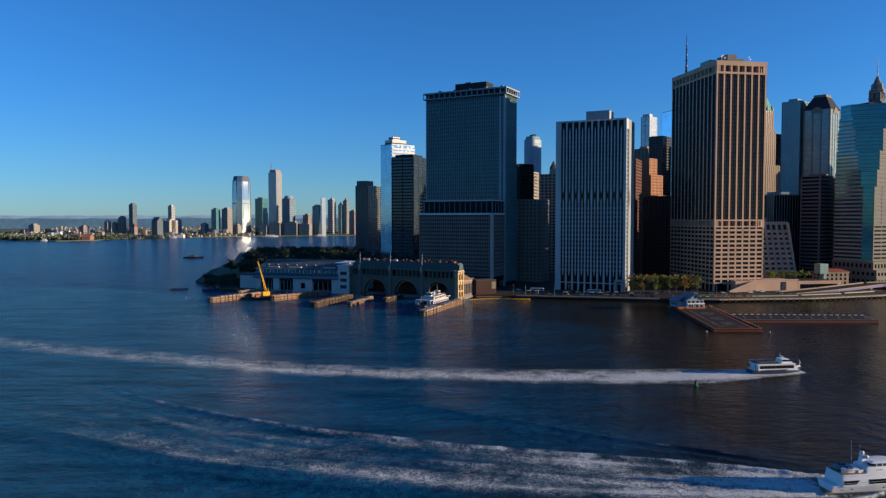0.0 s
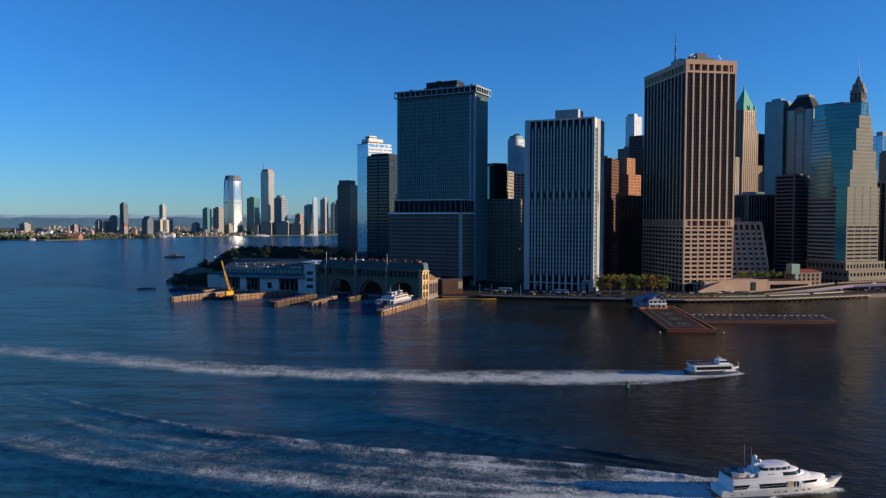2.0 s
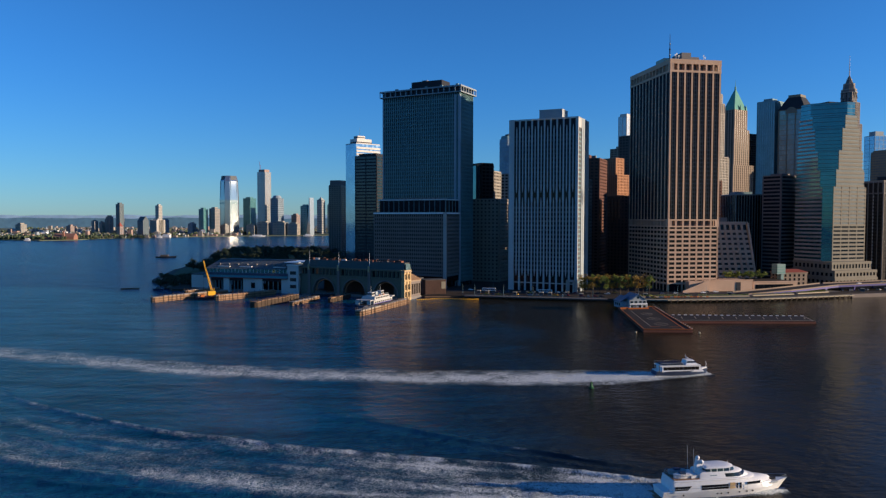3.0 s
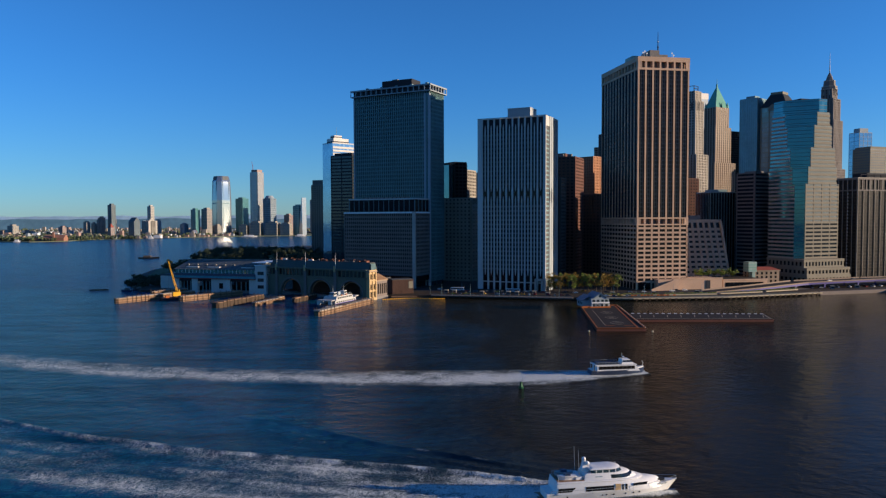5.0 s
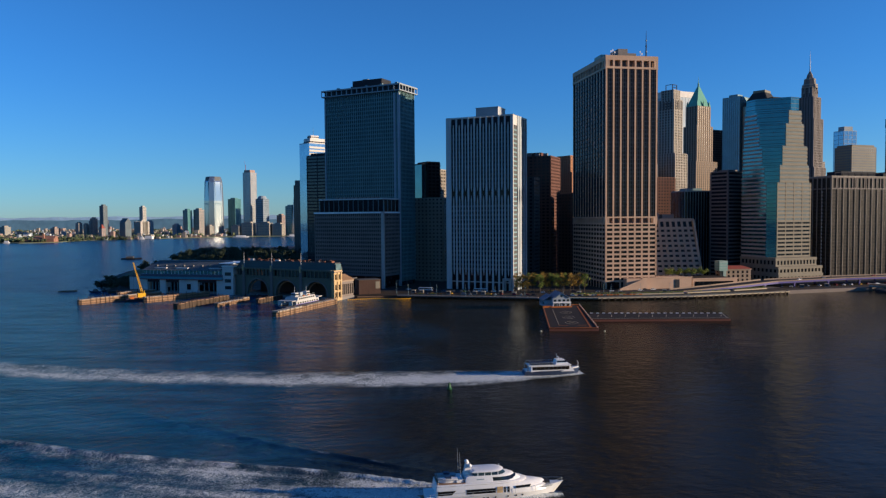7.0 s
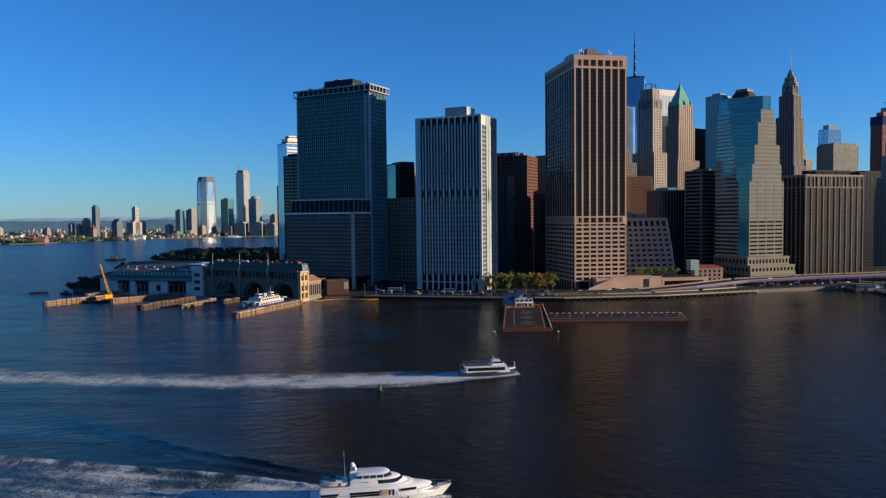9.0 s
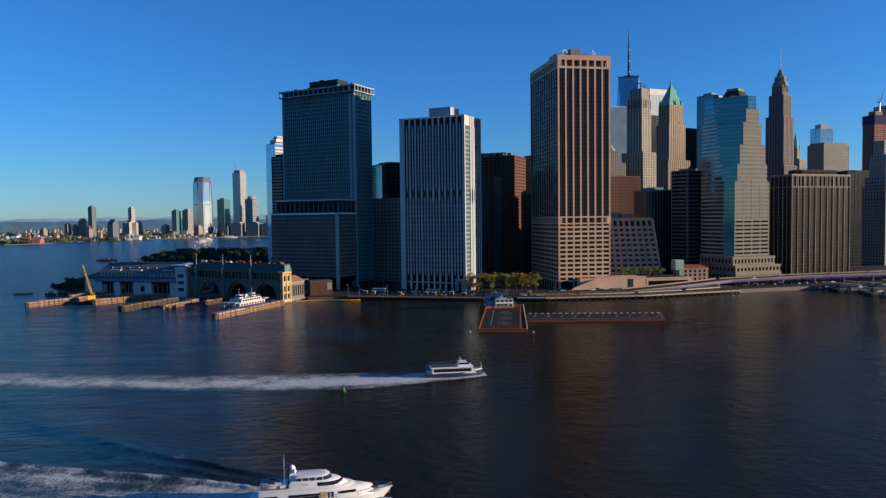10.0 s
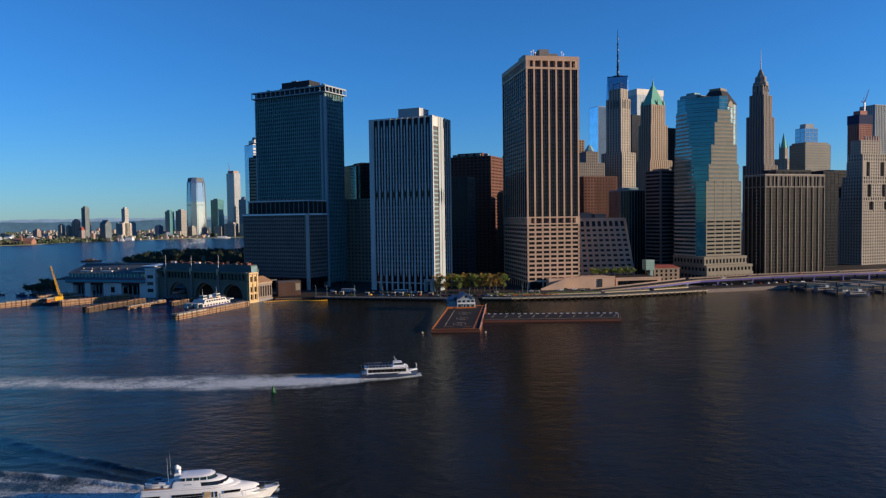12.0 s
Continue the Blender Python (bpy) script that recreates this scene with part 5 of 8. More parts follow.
def crane_barge():
    th = thing("crane_barge", "dark work barge with a yellow boom crane", "barge", -150, 592, 0, 35)
    part("hull", prism([(-11, -5), (9, -5), (11, -3), (11, 3), (9, 5), (-11, 5)], -0.8, 2.0), M["dark_steel"], th)
    part("deck", boxes((-10.5, -4.6, 2.0, 9, 4.6, 2.15)), M["deck_red"], th)
    part("machine_house", boxes((-2, -2.2, 3, 4, 2.2, 6.4)), M["yellow"], th)
    part("turntable", prism(ngon(12, 1.8), 2.15, 3), M["dark_steel"], th)
    bm = bmesh.new()
    a, b = Vector((2.5, 1.8, 4.5)), Vector((-3.5, 5.0, 31.5))
    side = Vector((1, 0, 0.2)).normalized()
    for s, t in ((-0.7, -0.6), (-0.7, 0.6), (0.7, -0.6), (0.7, 0.6)):
        o = side * s + Vector((0, t, 0))
        tube(bm, a + o, b + o * 0.4, 0.2, 0.16, 5)
    for i in range(14):
        p, q = a.lerp(b, i / 14), a.lerp(b, (i + 1) / 14)
        o = side * (0.7 if i % 2 else -0.7) * (1 - 0.6 * i / 14)
        tube(bm, p + o, q - o, 0.14, 0.14, 4)
        tube(bm, p + Vector((0, 0.6, 0)), q - Vector((0, 0.5, 0)), 0.14, 0.14, 4)
    part("boom", bm, M["yellow"], th)
    part("hoist_line", tubes((b, (-3.7, 5.2, 8), 0.06, 0.06, 4), ((3.5, 0, 8.5), b, 0.06, 0.06, 4)), M["dark_steel"], th)
    part("gantry", tubes(((3, -1, 6), (3.5, 0, 8.6), 0.2, 0.2), ((3, 1, 6), (3.5, 0, 8.6), 0.2, 0.2)), M["yellow"], th)
    part("crate", boxes((-8, -2, 2.15, -5, 1, 4.0)), M["orange"], th)
    part("winch", boxes((6, -1.5, 2.15, 8, 1.5, 3.6)), M["red"], th)
    return th


crane_barge()


def work_float(x, y, turn, L, W, hull, deck, label):
    """Low work float with bollards, a deck rim and stacked gear."""
    th = thing("work_float", label, "float", x, y, 0, turn, "floats in the ferry slips")
    part("hull", boxes((0, 0, -0.8, L, W, 1.5)), hull, th)
    part("deck", boxes((0.3, 0.3, 1.5, L - 0.3, W - 0.3, 1.62)), deck, th)
    part("rim", boxes((0, 0, 1.5, L, 0.25, 1.9), (0, W - 0.25, 1.5, L, W, 1.9)), hull, th)
    post = mesh_of("bollard", prism(ngon(8, 0.3), 1.6, 2.5), M["dark_steel"])
    for u in spread(4, 1.2, L - 1.2):
        part("bollard", post, None, th).matrix_local = pose(u, 0.8, 0)
    for u, w, h in ((0.15, 3.2, 1.6), (0.42, 2.2, 1.0), (0.7, 4.0, 1.3)):
        part("crate", boxes((L * u, W * 0.35, 1.62, L * u + w, W * 0.8, 1.62 + h)), M["brown_stone"], th)


work_float(-91, 596, 14, 24, 7, M["concrete"], M["pale_concrete"], "low pale concrete work float in the ferry slip")
work_float(-70, 611, 14, 28, 7, M["dark_steel"], M["pale_metal"], "low black work float with a pale deck in the slip")


def hull_mesh(length, beam, sheer, rake=0.1, n=14, flare=0.72):
    """A ship's hull, bow towards +x."""
    bm = bmesh.new()
    rings = []
    for i in range(n + 1):
        t = i / n
        w = beam / 2 * (min(1, 0.82 + 0.5 * t) if t < 0.4 else (1 - ((t - 0.4) / 0.6) ** 2.4))
        w = max(w, 0.05)
        z = sheer[0] + (sheer[1] - sheer[0]) * t ** 2.2
        x = -length / 2 + length * t
        xl = x - rake * length * max(0, t - 0.7) / 0.3
        rings.append([(xl, -w * flare * 0.6, -0.8), (xl, -w * flare, 0.25), (x, -w, z), (x, w, z), (xl, w * flare, 0.25), (xl, w * flare * 0.6, -0.8)])
    loft(bm, rings)
    return bm


def cabin(bm, profile, half, top=0.85):
    """A deck house from its side profile (x, z): walls lean in towards the top."""
    zs = [z for _, z in profile]
    lo, hi = min(zs), max(zs)
    def wide(z):
        return half * (1 - (1 - top) * (z - lo) / max(0.01, hi - lo))
    loft(bm, [[(x, s * wide(z), z) for x, z in profile] for s in (-1, 1)])
    return bm


def deck_ring(x0, x1, half, z, nose=4.0, n=9):
    """Plan outline of a deck house at one height: square stern, rounded nose towards +x."""
    side = [(x0, -half * 0.96), (x0 + 0.5, -half)]
    front = []
    for i in range(n + 1):
        a = -math.pi / 2 + math.pi * i / n
        front.append((x1 - nose + nose * math.cos(a), half * math.sin(a)))
    return [(x, y, z) for x, y in side + front + [(x0 + 0.5, half), (x0, half * 0.96)]]


def deck_house(*rings):
    bm = bmesh.new()
    loft(bm, [deck_ring(*q) for q in rings])
    return bm


def soft(ob, angle=40):
    """Smooth the gentle bends, keep the hard edges."""
    for q in ob.data.polygons:
        q.use_smooth = True
    ob.data.set_sharp_from_angle(angle=radians(angle))
    return ob


def motor_yacht():
    th = thing("motor_yacht", "white three-deck motor yacht under way with dark windows", "boat", 110.6, 170.9, 0, 9)
    w, g = M["white_paint"], M["pane"]
    hull = soft(part("hull", hull_mesh(33.6, 7.2, (2.2, 3.05), 0.10, 24), w, th))
    part("boot_stripe", hull_mesh(33.04, 7.26, (0.3, 0.4), 0.09), M["navy"], hull)
    part("bow_deck", deck_house((5, 14.6, 2.4, 2.4, 9.0), (5, 14.8, 2.5, 2.72, 9.0)), M["pale_metal"], th)
    for x in (-12, -3.4, -2.4, -0.6, 2.4, 4.4, 6.0):
        for s in (-1, 1):
            part("porthole", prism(ngon(10, 0.2), -0.05, 0.05), g, hull).matrix_local = pose(x, s * 0.88 * 3.6 * (1 if x < -3.3 else 1 - max(0.0, (x + 3.3) / 19.8) ** 2.4), 1.35, -s * 116, 0, 0)
    deck = soft(part("main_house", deck_house((-14.6, 13.2, 3.3, 2.0, 10), (-14.6, 12.4, 3.3, 3.0, 10), (-14.5, 10.6, 3.2, 3.9, 9), (-14.4, 7.6, 3.05, 4.5, 7.5)), w, th))
    for x0, x1, z0, z1, k in ((-14.2, -10.0, 2.55, 3.5, 1.0), (-7.5, -0.6, 2.45, 3.55, 0), (1.4, 1.8, 2.2, 3.7, 0), (2.2, 2.7, 2.2, 3.7, 0), (4.2, 8.0, 3.1, 3.75, 0.3)):
        for s in (-1, 1):
            m = (x0 + x1) / 2
            part("window", cabin(bmesh.new(), [(x0 - m, z0), (x1 - k - m, z0), (x1 - m, z1), (x0 - m, z1)], 0.06, 1), g, deck).matrix_local = pose(m, s * (3.29 if x1 < 5 else 3.0), 0, 0, 0, 0 if x1 < 5 else -s * 8.5)
    part("side_door", boxes((-0.3, -3.36, 2.2, 1.1, -3.2, 3.8)), M["cream"], deck, "pale lit side door")
    soft(part("fore_trunk", deck_house((4, 12.2, 1.9, 3.4, 7), (4, 11.6, 1.8, 3.9, 7), (4, 9.6, 1.5, 4.35, 6)), w, th))
    soft(part("upper_deck", deck_house((-14.4, 7.4, 3.1, 4.45, 6), (-14.4, 7.6, 3.2, 4.6, 6), (-14.4, 7.0, 3.1, 4.85, 6)), w, th))
    bridge = soft(part("wheelhouse", deck_house((-7.6, 6.2, 2.65, 4.8, 4.5), (-7.6, 5.6, 2.6, 5.2, 4.5), (-7.4, 4.2, 2.45, 6.0, 4), (-7.0, 3.6, 2.3, 6.25, 4)), w, th))
    soft(part("windscreen", deck_house((-1.4, 5.75, 2.66, 5.02, 4.5), (-1.4, 4.55, 2.54, 5.85, 4)), g, bridge))
    part("fly_screen", deck_house((-5.6, 2.4, 2.2, 6.25, 3), (-5.4, 1.6, 2.05, 7.0, 2.8)), M["glass_navy"], th)
    for x in (-4.6, -3.0, -1.4, 0.2):
        for s in (-1, 1):
            part("screen_post", boxes((x - 0.08, -0.08, 6.2, x + 0.08, 0.08, 7.0)), w, th).matrix_local = pose(0, s * 2.12, 0)
    soft(part("hardtop", deck_house((-6.2, 1.6, 2.35, 7.0, 2.6), (-6.2, 1.9, 2.45, 7.15, 2.6), (-6.0, 1.4, 2.2, 7.35, 2.4), (-5.4, 0.6, 1.6, 7.45, 2)), w, th))
    part("hardtop_light", tubes(((0.9, 0, 7.3), (0.9, 0, 8.1), 0.06, 0.06)), w, th)
    arch = part("radar_arch", cabin(bmesh.new(), [(-7.6, 6.2), (-5.9, 6.2), (-6.4, 8.6), (-7.2, 8.6)], 0.8, 0.6), w, th)
    for x, y, z in ((-6.6, 0.8, 8.5), (-6.3, -0.8, 8.3), (-6.9, 0, 9.1)):
        bm = bmesh.new()
        bmesh.ops.create_uvsphere(bm, u_segments=12, v_segments=8, radius=0.5)
        soft(part("radome", bm, w, arch)).matrix_local = pose(x, y, z)
    for y in (-1.5, 1.5):
        part("whip_aerial", tubes(((-8.6, y, 6.0), (-8.8, y, 11.8), 0.06, 0.03)), M["pale_metal"], th)
    part("boat_deck", boxes((-14.2, -2.8, 4.86, -7.7, 2.8, 4.93)), M["timber"], th)
    for y, m in ((-1.4, M["white_paint"]), (1.4, M["pale_metal"])):
        tender = part("tender", hull_mesh(4.6, 1.7, (0.9, 1.15), 0.1, 8), m, th)
        tender.matrix_local = pose(-11.6, y, 4.95, 0, 0, 180)
        part("tender_seat", boxes((-0.8, -0.5, 0.9, 0.6, 0.5, 1.4)), M["navy"], tender)
    part("swim_platform", boxes((-18.2, -3.0, 0.4, -16.4, 3.0, 0.6)), M["timber"], th)
    part("deck_locker", boxes((-9.6, -2.2, 4.85, -8.0, 2.2, 5.6)), w, th)
    part("transom_door", boxes((-16.62, -1.2, 0.9, -16.48, 1.2, 2.1)), g, th)
    part("windlass", boxes((11.4, -0.8, 2.7, 13.2, 0.8, 3.5)), M["dark_steel"], th)
    bm = bmesh.new()
    for s in (-1, 1):
        pts = [(-16, 3.3, 2.0), (-6, 3.5, 2.1), (4, 3.5, 2.3), (9, 2.9, 2.4), (13, 1.7, 2.6), (16.4, 0.2, 2.9)]
        for p, q in zip(pts, pts[1:]):
            tube(bm, (p[0], s * p[1], p[2] + 0.9), (q[0], s * q[1], q[2] + 0.9), 0.04, 0.04, 4)
        for p in pts:
            tube(bm, (p[0], s * p[1], p[2] - 0.2), (p[0], s * p[1], p[2] + 0.9), 0.035, 0.035, 4)
    part("guard_rail", bm, M["pale_metal"], th)
    bm = bmesh.new()
    for y in (-2.6, 2.6):
        tube(bm, (-14.0, y, 4.85), (-14.0, y, 5.8), 0.04, 0.04, 4)
        tube(bm, (-14.0, y, 5.8), (-7.7, y, 5.8), 0.04, 0.04, 4)
    tube(bm, (-14.0, -2.6, 5.8), (-14.0, 2.6, 5.8), 0.04, 0.04, 4)
    part("deck_rail", bm, M["pale_metal"], th)
    part("name_bar", boxes((-5.0, -2.56, 5.4, -3.2, -2.5, 5.6)), M["grey_metal"], bridge, "small grey bar of lettering")
    return th


motor_yacht()


def passenger_ferry():
    th = thing("passenger_ferry", "low navy and white passenger ferry under way", "boat", 144.6, 304.2, 0, 8)
    w, g, pale = M["white_paint"], M["pane"], M["pale_metal"]
    part("hull", hull_mesh(26.4, 7.8, (2.15, 2.8), 0.06, 18), M["navy"], th)
    part("bulwark", hull_mesh(25.4, 7.3, (2.5, 3.3), 0.05, 14), w, th)
    low = part("main_cabin", cabin(bmesh.new(), [(-10.6, 1.8), (9.6, 1.8), (7.6, 4.6), (-10.6, 4.6)], 3.3, 0.96), w, th)
    part("upper_deck", cabin(bmesh.new(), [(-11.6, 4.6), (8.2, 4.6), (7.8, 4.95), (-11.6, 4.95)], 3.5, 1.0), w, th)
    for i in range(9):
        for s in (-1, 1):
            part("window", boxes((-9.9 + i * 1.9, -0.03, 2.75, -8.08 + i * 1.9, 0.03, 4.2)), M["glass_bronze"], low).matrix_local = pose(0, s * 3.27, 0)
    part("front_window", cabin(bmesh.new(), [(8.6, 2.9), (9.0, 2.9), (8.2, 4.1), (7.8, 4.1)], 2.6, 0.96), g, low)
    bridge = part("wheelhouse", cabin(bmesh.new(), [(1.2, 4.95), (7.0, 4.95), (5.2, 6.9), (1.6, 6.9)], 2.4, 0.9), w, th)
    part("bridge_window", cabin(bmesh.new(), [(1.6, 5.75), (6.35, 5.75), (5.5, 6.6), (1.9, 6.6)], 2.42, 0.93), g, bridge)
    part("side_awning", boxes((-10.4, -3.1, 4.95, 0.4, 3.1, 5.1)), M["roof_slate"], th)
    part("mast", tubes(((2.4, 0, 6.9), (2.0, 0, 9.6), 0.2, 0.08)), pale, th)
    part("mast_yard", tubes(((2.2, -1.3, 8.3), (2.2, 1.3, 8.3), 0.07, 0.07)), pale, th)
    part("radar", boxes((2.6, -1.2, 7.7, 3.0, 1.2, 8.0)), w, th)
    part("bow_staff", tubes(((11.6, 0, 2.2), (12.4, 0, 4.6), 0.16, 0.1), ((12.4, 0, 4.6), (11.9, 0, 5.9), 0.1, 0.06)), w, th)
    part("stern_staff", tubes(((-12.4, 0, 2.2), (-13.0, 0, 6.0), 0.08, 0.04)), w, th)
    for s in (-1, 1):
        part("handrail", boxes((-11.4, s * 3.3 - 0.04, 5.95, 1.0, s * 3.3 + 0.04, 6.05)), pale, th)
        part("stern_frame", tubes(((-12.0, s * 3.2, 2.0), (-12.0, s * 3.2, 5.0), 0.16, 0.16)), M["dark_steel"], th)
        for x in spread(9, -11.3, 0.9):
            part("stanchion", boxes((x - 0.05, s * 3.3 - 0.05, 4.95, x + 0.05, s * 3.3 + 0.05, 5.95)), pale, th)
    for i in range(8):
        part("bench", boxes((-9.8 + i * 1.25, -2.6, 5.1, -9.2 + i * 1.25, 2.6, 5.75)), M["navy"], th)
    th.scale = (0.93, 0.93, 0.93)
    return th


passenger_ferry()


def moored_ferry():
    th = thing("moored_ferry", "white double-ended ferry moored beside the timber pier", "boat", -8, 541, 0, 68)
    w = M["ship_white"]
    part("hull", prism([(-20, -3), (-15, -6.5), (15, -6.5), (20, -3), (20, 3), (15, 6.5), (-15, 6.5), (-20, 3)], -0.8, 3.0), M["navy"], th)
    part("car_deck", boxes((-17, -6.4, 3.0, 17, 6.4, 3.3)), M["asphalt"], th)
    for s in (-1, 1):
        part("side_house", boxes((-13, s * 5.0 - 1.4, 3.3, 13, s * 5.0 + 1.4, 5.8)), w, th)
        for i in range(9):
            part("window", boxes((-11.5 + i * 2.7, -0.04, 4.0, -10 + i * 2.7, 0.04, 5.0)), M["pane"], th).matrix_local = pose(0, s * 6.42, 0)
    up = part("saloon", cabin(bmesh.new(), [(-11, 5.8), (11, 5.8), (9.5, 8.2), (-9.5, 8.2)], 5.6, 0.94), w, th)
    for i in range(8):
        for s in (-1, 1):
            part("saloon_window", boxes((-8.6 + i * 2.3, -0.04, 6.5, -7.1 + i * 2.3, 0.04, 7.6)), M["pane"], up).matrix_local = pose(0, s * 5.5, 0)
    for x, t in ((-6.5, 180), (6.5, 0)):
        house = part("pilot_house", cabin(bmesh.new(), [(-2, 8.2), (2, 8.2), (1.5, 10.8), (-2, 10.8)], 2.1, 0.9), w, th)
        house.matrix_local = pose(x, 0, 0, 0, 0, t)
        part("pilot_window", cabin(bmesh.new(), [(-1.9, 9.2), (1.9, 9.2), (1.7, 10.2), (-1.9, 10.2)], 2.1, 0.96), M["pane"], house)
        part("mast", tubes(((x, 0, 10.8), (x, 0, 15), 0.15, 0.06)), M["pale_metal"], th)
    for x0, x1 in ((-17.2, -13), (13, 17.2)):
        part("end_screen", boxes((x0, -6.2, 3.3, x0 + 0.3, -3.2, 6.4), (x0, 3.2, 3.3, x0 + 0.3, 6.2, 6.4), (x0, -6.2, 6.0, x1, 6.2, 6.5)), w, th)
    part("life_raft", boxes((-3.6, -5.2, 8.2, -2, -4.4, 9.0), (2, -5.2, 8.2, 3.6, -4.4, 9.0)), M["orange"], th)
    part("deck_rail", tubes(*[((-9.4 + 2.35 * k, -5.2, 8.2), (-9.4 + 2.35 * k, -5.2, 9.3), 0.06, 0.06, 4) for k in range(9)], ((-9.4, -5.2, 9.3), (9.4, -5.2, 9.3), 0.06, 0.06, 4)), M["pale_metal"], th)
    part("funnel", boxes((-1.4, -1, 8.2, 1.4, 1, 10.6)), M["pale_metal"], th)
    part("stripe", boxes((-13.2, -6.5, 3.3, 13.2, -6.38, 3.8)), M["blue_steel"], th)
    th.scale = (1.18, 1.0, 1.08)
    return th


moored_ferry()


# wakes: the foam is told by the mesh, point by point
def wake(name, label, pts, cols, across, foam, height, step=1.4):
    """A strip of torn water along a curve. across(s) gives its half widths; foam(s, k) and height(s, k) its look, k from -1 to 1."""
    P = [Vector(p) for p in pts]
    line = []
    for i in range(len(P) - 1):
        p0, p1, p2, p3 = P[max(0, i - 1)], P[i], P[i + 1], P[min(len(P) - 1, i + 2)]
        n = max(2, int((p2 - p1).length / step))
        for j in range(n):
            t = j / n
            line.append(0.5 * ((2 * p1) + (p2 - p0) * t + (2 * p0 - 5 * p1 + 4 * p2 - p3) * t * t + (3 * p1 - p0 - 3 * p2 + p3) * t ** 3))
    line.append(P[-1])
    dist, verts, amount = 0.0, [], []
    for i, p in enumerate(line):
        d = (line[min(i + 1, len(line) - 1)] - line[max(0, i - 1)]).normalized()
        side = Vector((d.y, -d.x))
        if i:
            dist += (p - line[i - 1]).length
        lo, hi = across(dist)
        for j in range(cols + 1):
            k = -1 + 2 * j / cols
            q = p + side * (hi * k if k > 0 else lo * k)
            edge = max(0.0, 1 - abs(k) ** 6)
            nz = noise.noise(Vector((q.x * 0.35, q.y * 0.35, 3))) + 0.6 * noise.noise(Vector((q.x * 0.9, q.y * 0.9, 7)))
            f = foam(dist, k)
            verts.append((q.x, q.y, 0.08 * edge - 0.04 + edge * max(0, height(dist, k) + 0.28 * min(1.2, max(0, f)) * nz)))
            amount.append(max(-0.2, f) * (1 if abs(k) < 0.999 else 0))
    faces = [(i * (cols + 1) + j, i * (cols + 1) + j + 1, (i + 1) * (cols + 1) + j + 1, (i + 1) * (cols + 1) + j) for i in range(len(line) - 1) for j in range(cols)]
    me = bpy.data.meshes.new(name)
    me.from_pydata(verts, [], faces)
    me.attributes.new("foam", "FLOAT", "POINT").data.foreach_set("value", amount)
    me.materials.append(M["foam"])
    me.polygons.foreach_set("use_smooth", [True] * len(faces))
    return tagged(new(name, me), label, "wake", "", "stuff")


def bump_at(k, c, w):
    return math.exp(-((k - c) / w) ** 2)


def wander(s, k, f):
    return noise.noise(Vector((s * f, k * 2.0, 5)))


def ferry_foam(s, k):
    fade = max(0.0, 1 - max(0, s - 260) / 320)
    wob = 0.10 * math.sin(s * 0.05) + 0.08 * math.sin(s * 0.13 + 1)
    core = (0.42 + 0.3 * wander(s, k, 0.06)) * math.exp(-((k - wob * 0.3) / 0.68) ** 6) + 0.35 * bump_at(k, wob - 0.2, 0.35)
    edges = 0.5 * (bump_at(k, 0.72, 0.08) + bump_at(k, -0.7, 0.1)) * max(0, 1 - s / 160)
    stern = 1.2 * math.exp(-max(0, s - 24) / 55) * bump_at(k, 0, 0.55)
    return (core + edges + stern) * (0.35 + 0.65 * fade) - 0.05 * (1 - fade)


wake("ferry_wake", "long white foaming wake trailing behind the passenger ferry",
     [(158, 306.2), (146, 304.4), (131, 302.3), (106, 298.5), (60, 298), (14, 300), (-54, 311), (-107, 327), (-170, 352), (-236, 380), (-330, 430)], 22,
     lambda s: (4.2 + min(14, 0.26 * s), 4.2 + min(14, 0.26 * s)),
     ferry_foam, lambda s, k: 0.5 * bump_at(k, 0, 0.3) * math.exp(-abs(s - 34) / 22) + 0.5 * math.exp(-s / 14) * (bump_at(k, 0.8, 0.2) + bump_at(k, -0.8, 0.2)))


def yacht_half(s):
    """How far the arms of the yacht's wake stand from its middle line."""
    return 3.4 + 8.6 * (1 - math.exp(-max(0, s - 18) / 22)) + 0.032 * s


def yacht_foam(s, k):
    """Far arm a ragged crest, near arm a broad torn band, thin lace between; all of it dying away astern."""
    fade = max(0.0, 1 - max(0, s - 70) / 250)
    k += 0.035 * wander(s, 0, 0.035) + 0.02 * wander(s, 0, 0.15)
    crest = (0.5 + 1.1 * wander(s, 3, 0.16)) * bump_at(k, 0.61, 0.02 + 0.02 * fade) * max(0, 1 - max(0, s - 200) / 130)
    apron = (0.42 + 0.5 * wander(s, 1, 0.05)) * bump_at(k, 0.45, 0.17) * max(0, 1 - max(0, s - 40) / 150)
    near_band = (0.46 + 0.45 * wander(s, 7, 0.06)) * bump_at(k, -0.44, 0.20) * max(0, 1 - max(0, s - 90) / 180) + 0.25 * bump_at(k, -0.6, 0.06) * fade
    lace = max(0, 0.22 + 0.5 * wander(s * 0.5, k * 4, 0.05)) * (1 if abs(k) < 0.6 else 0) * (0.2 + 0.8 * fade)
    churn = 1.35 * bump_at(k, 0.0, 0.36) * math.exp(-max(0, s - 36) / 34) * (1 if s > 32 else 0)
    bow = 1.5 * math.exp(-((s - 7) / 9) ** 2) * bump_at(abs(k), 0.5, 0.22)
    side = 0.8 * (bump_at(k, 0.62, 0.12) + bump_at(k, -0.62, 0.12)) * math.exp(-((s - 26) / 14) ** 2)
    return (crest + apron + near_band + lace) * min(1, s / 45) * (1 if s > 24 else 0) + churn + bow + side


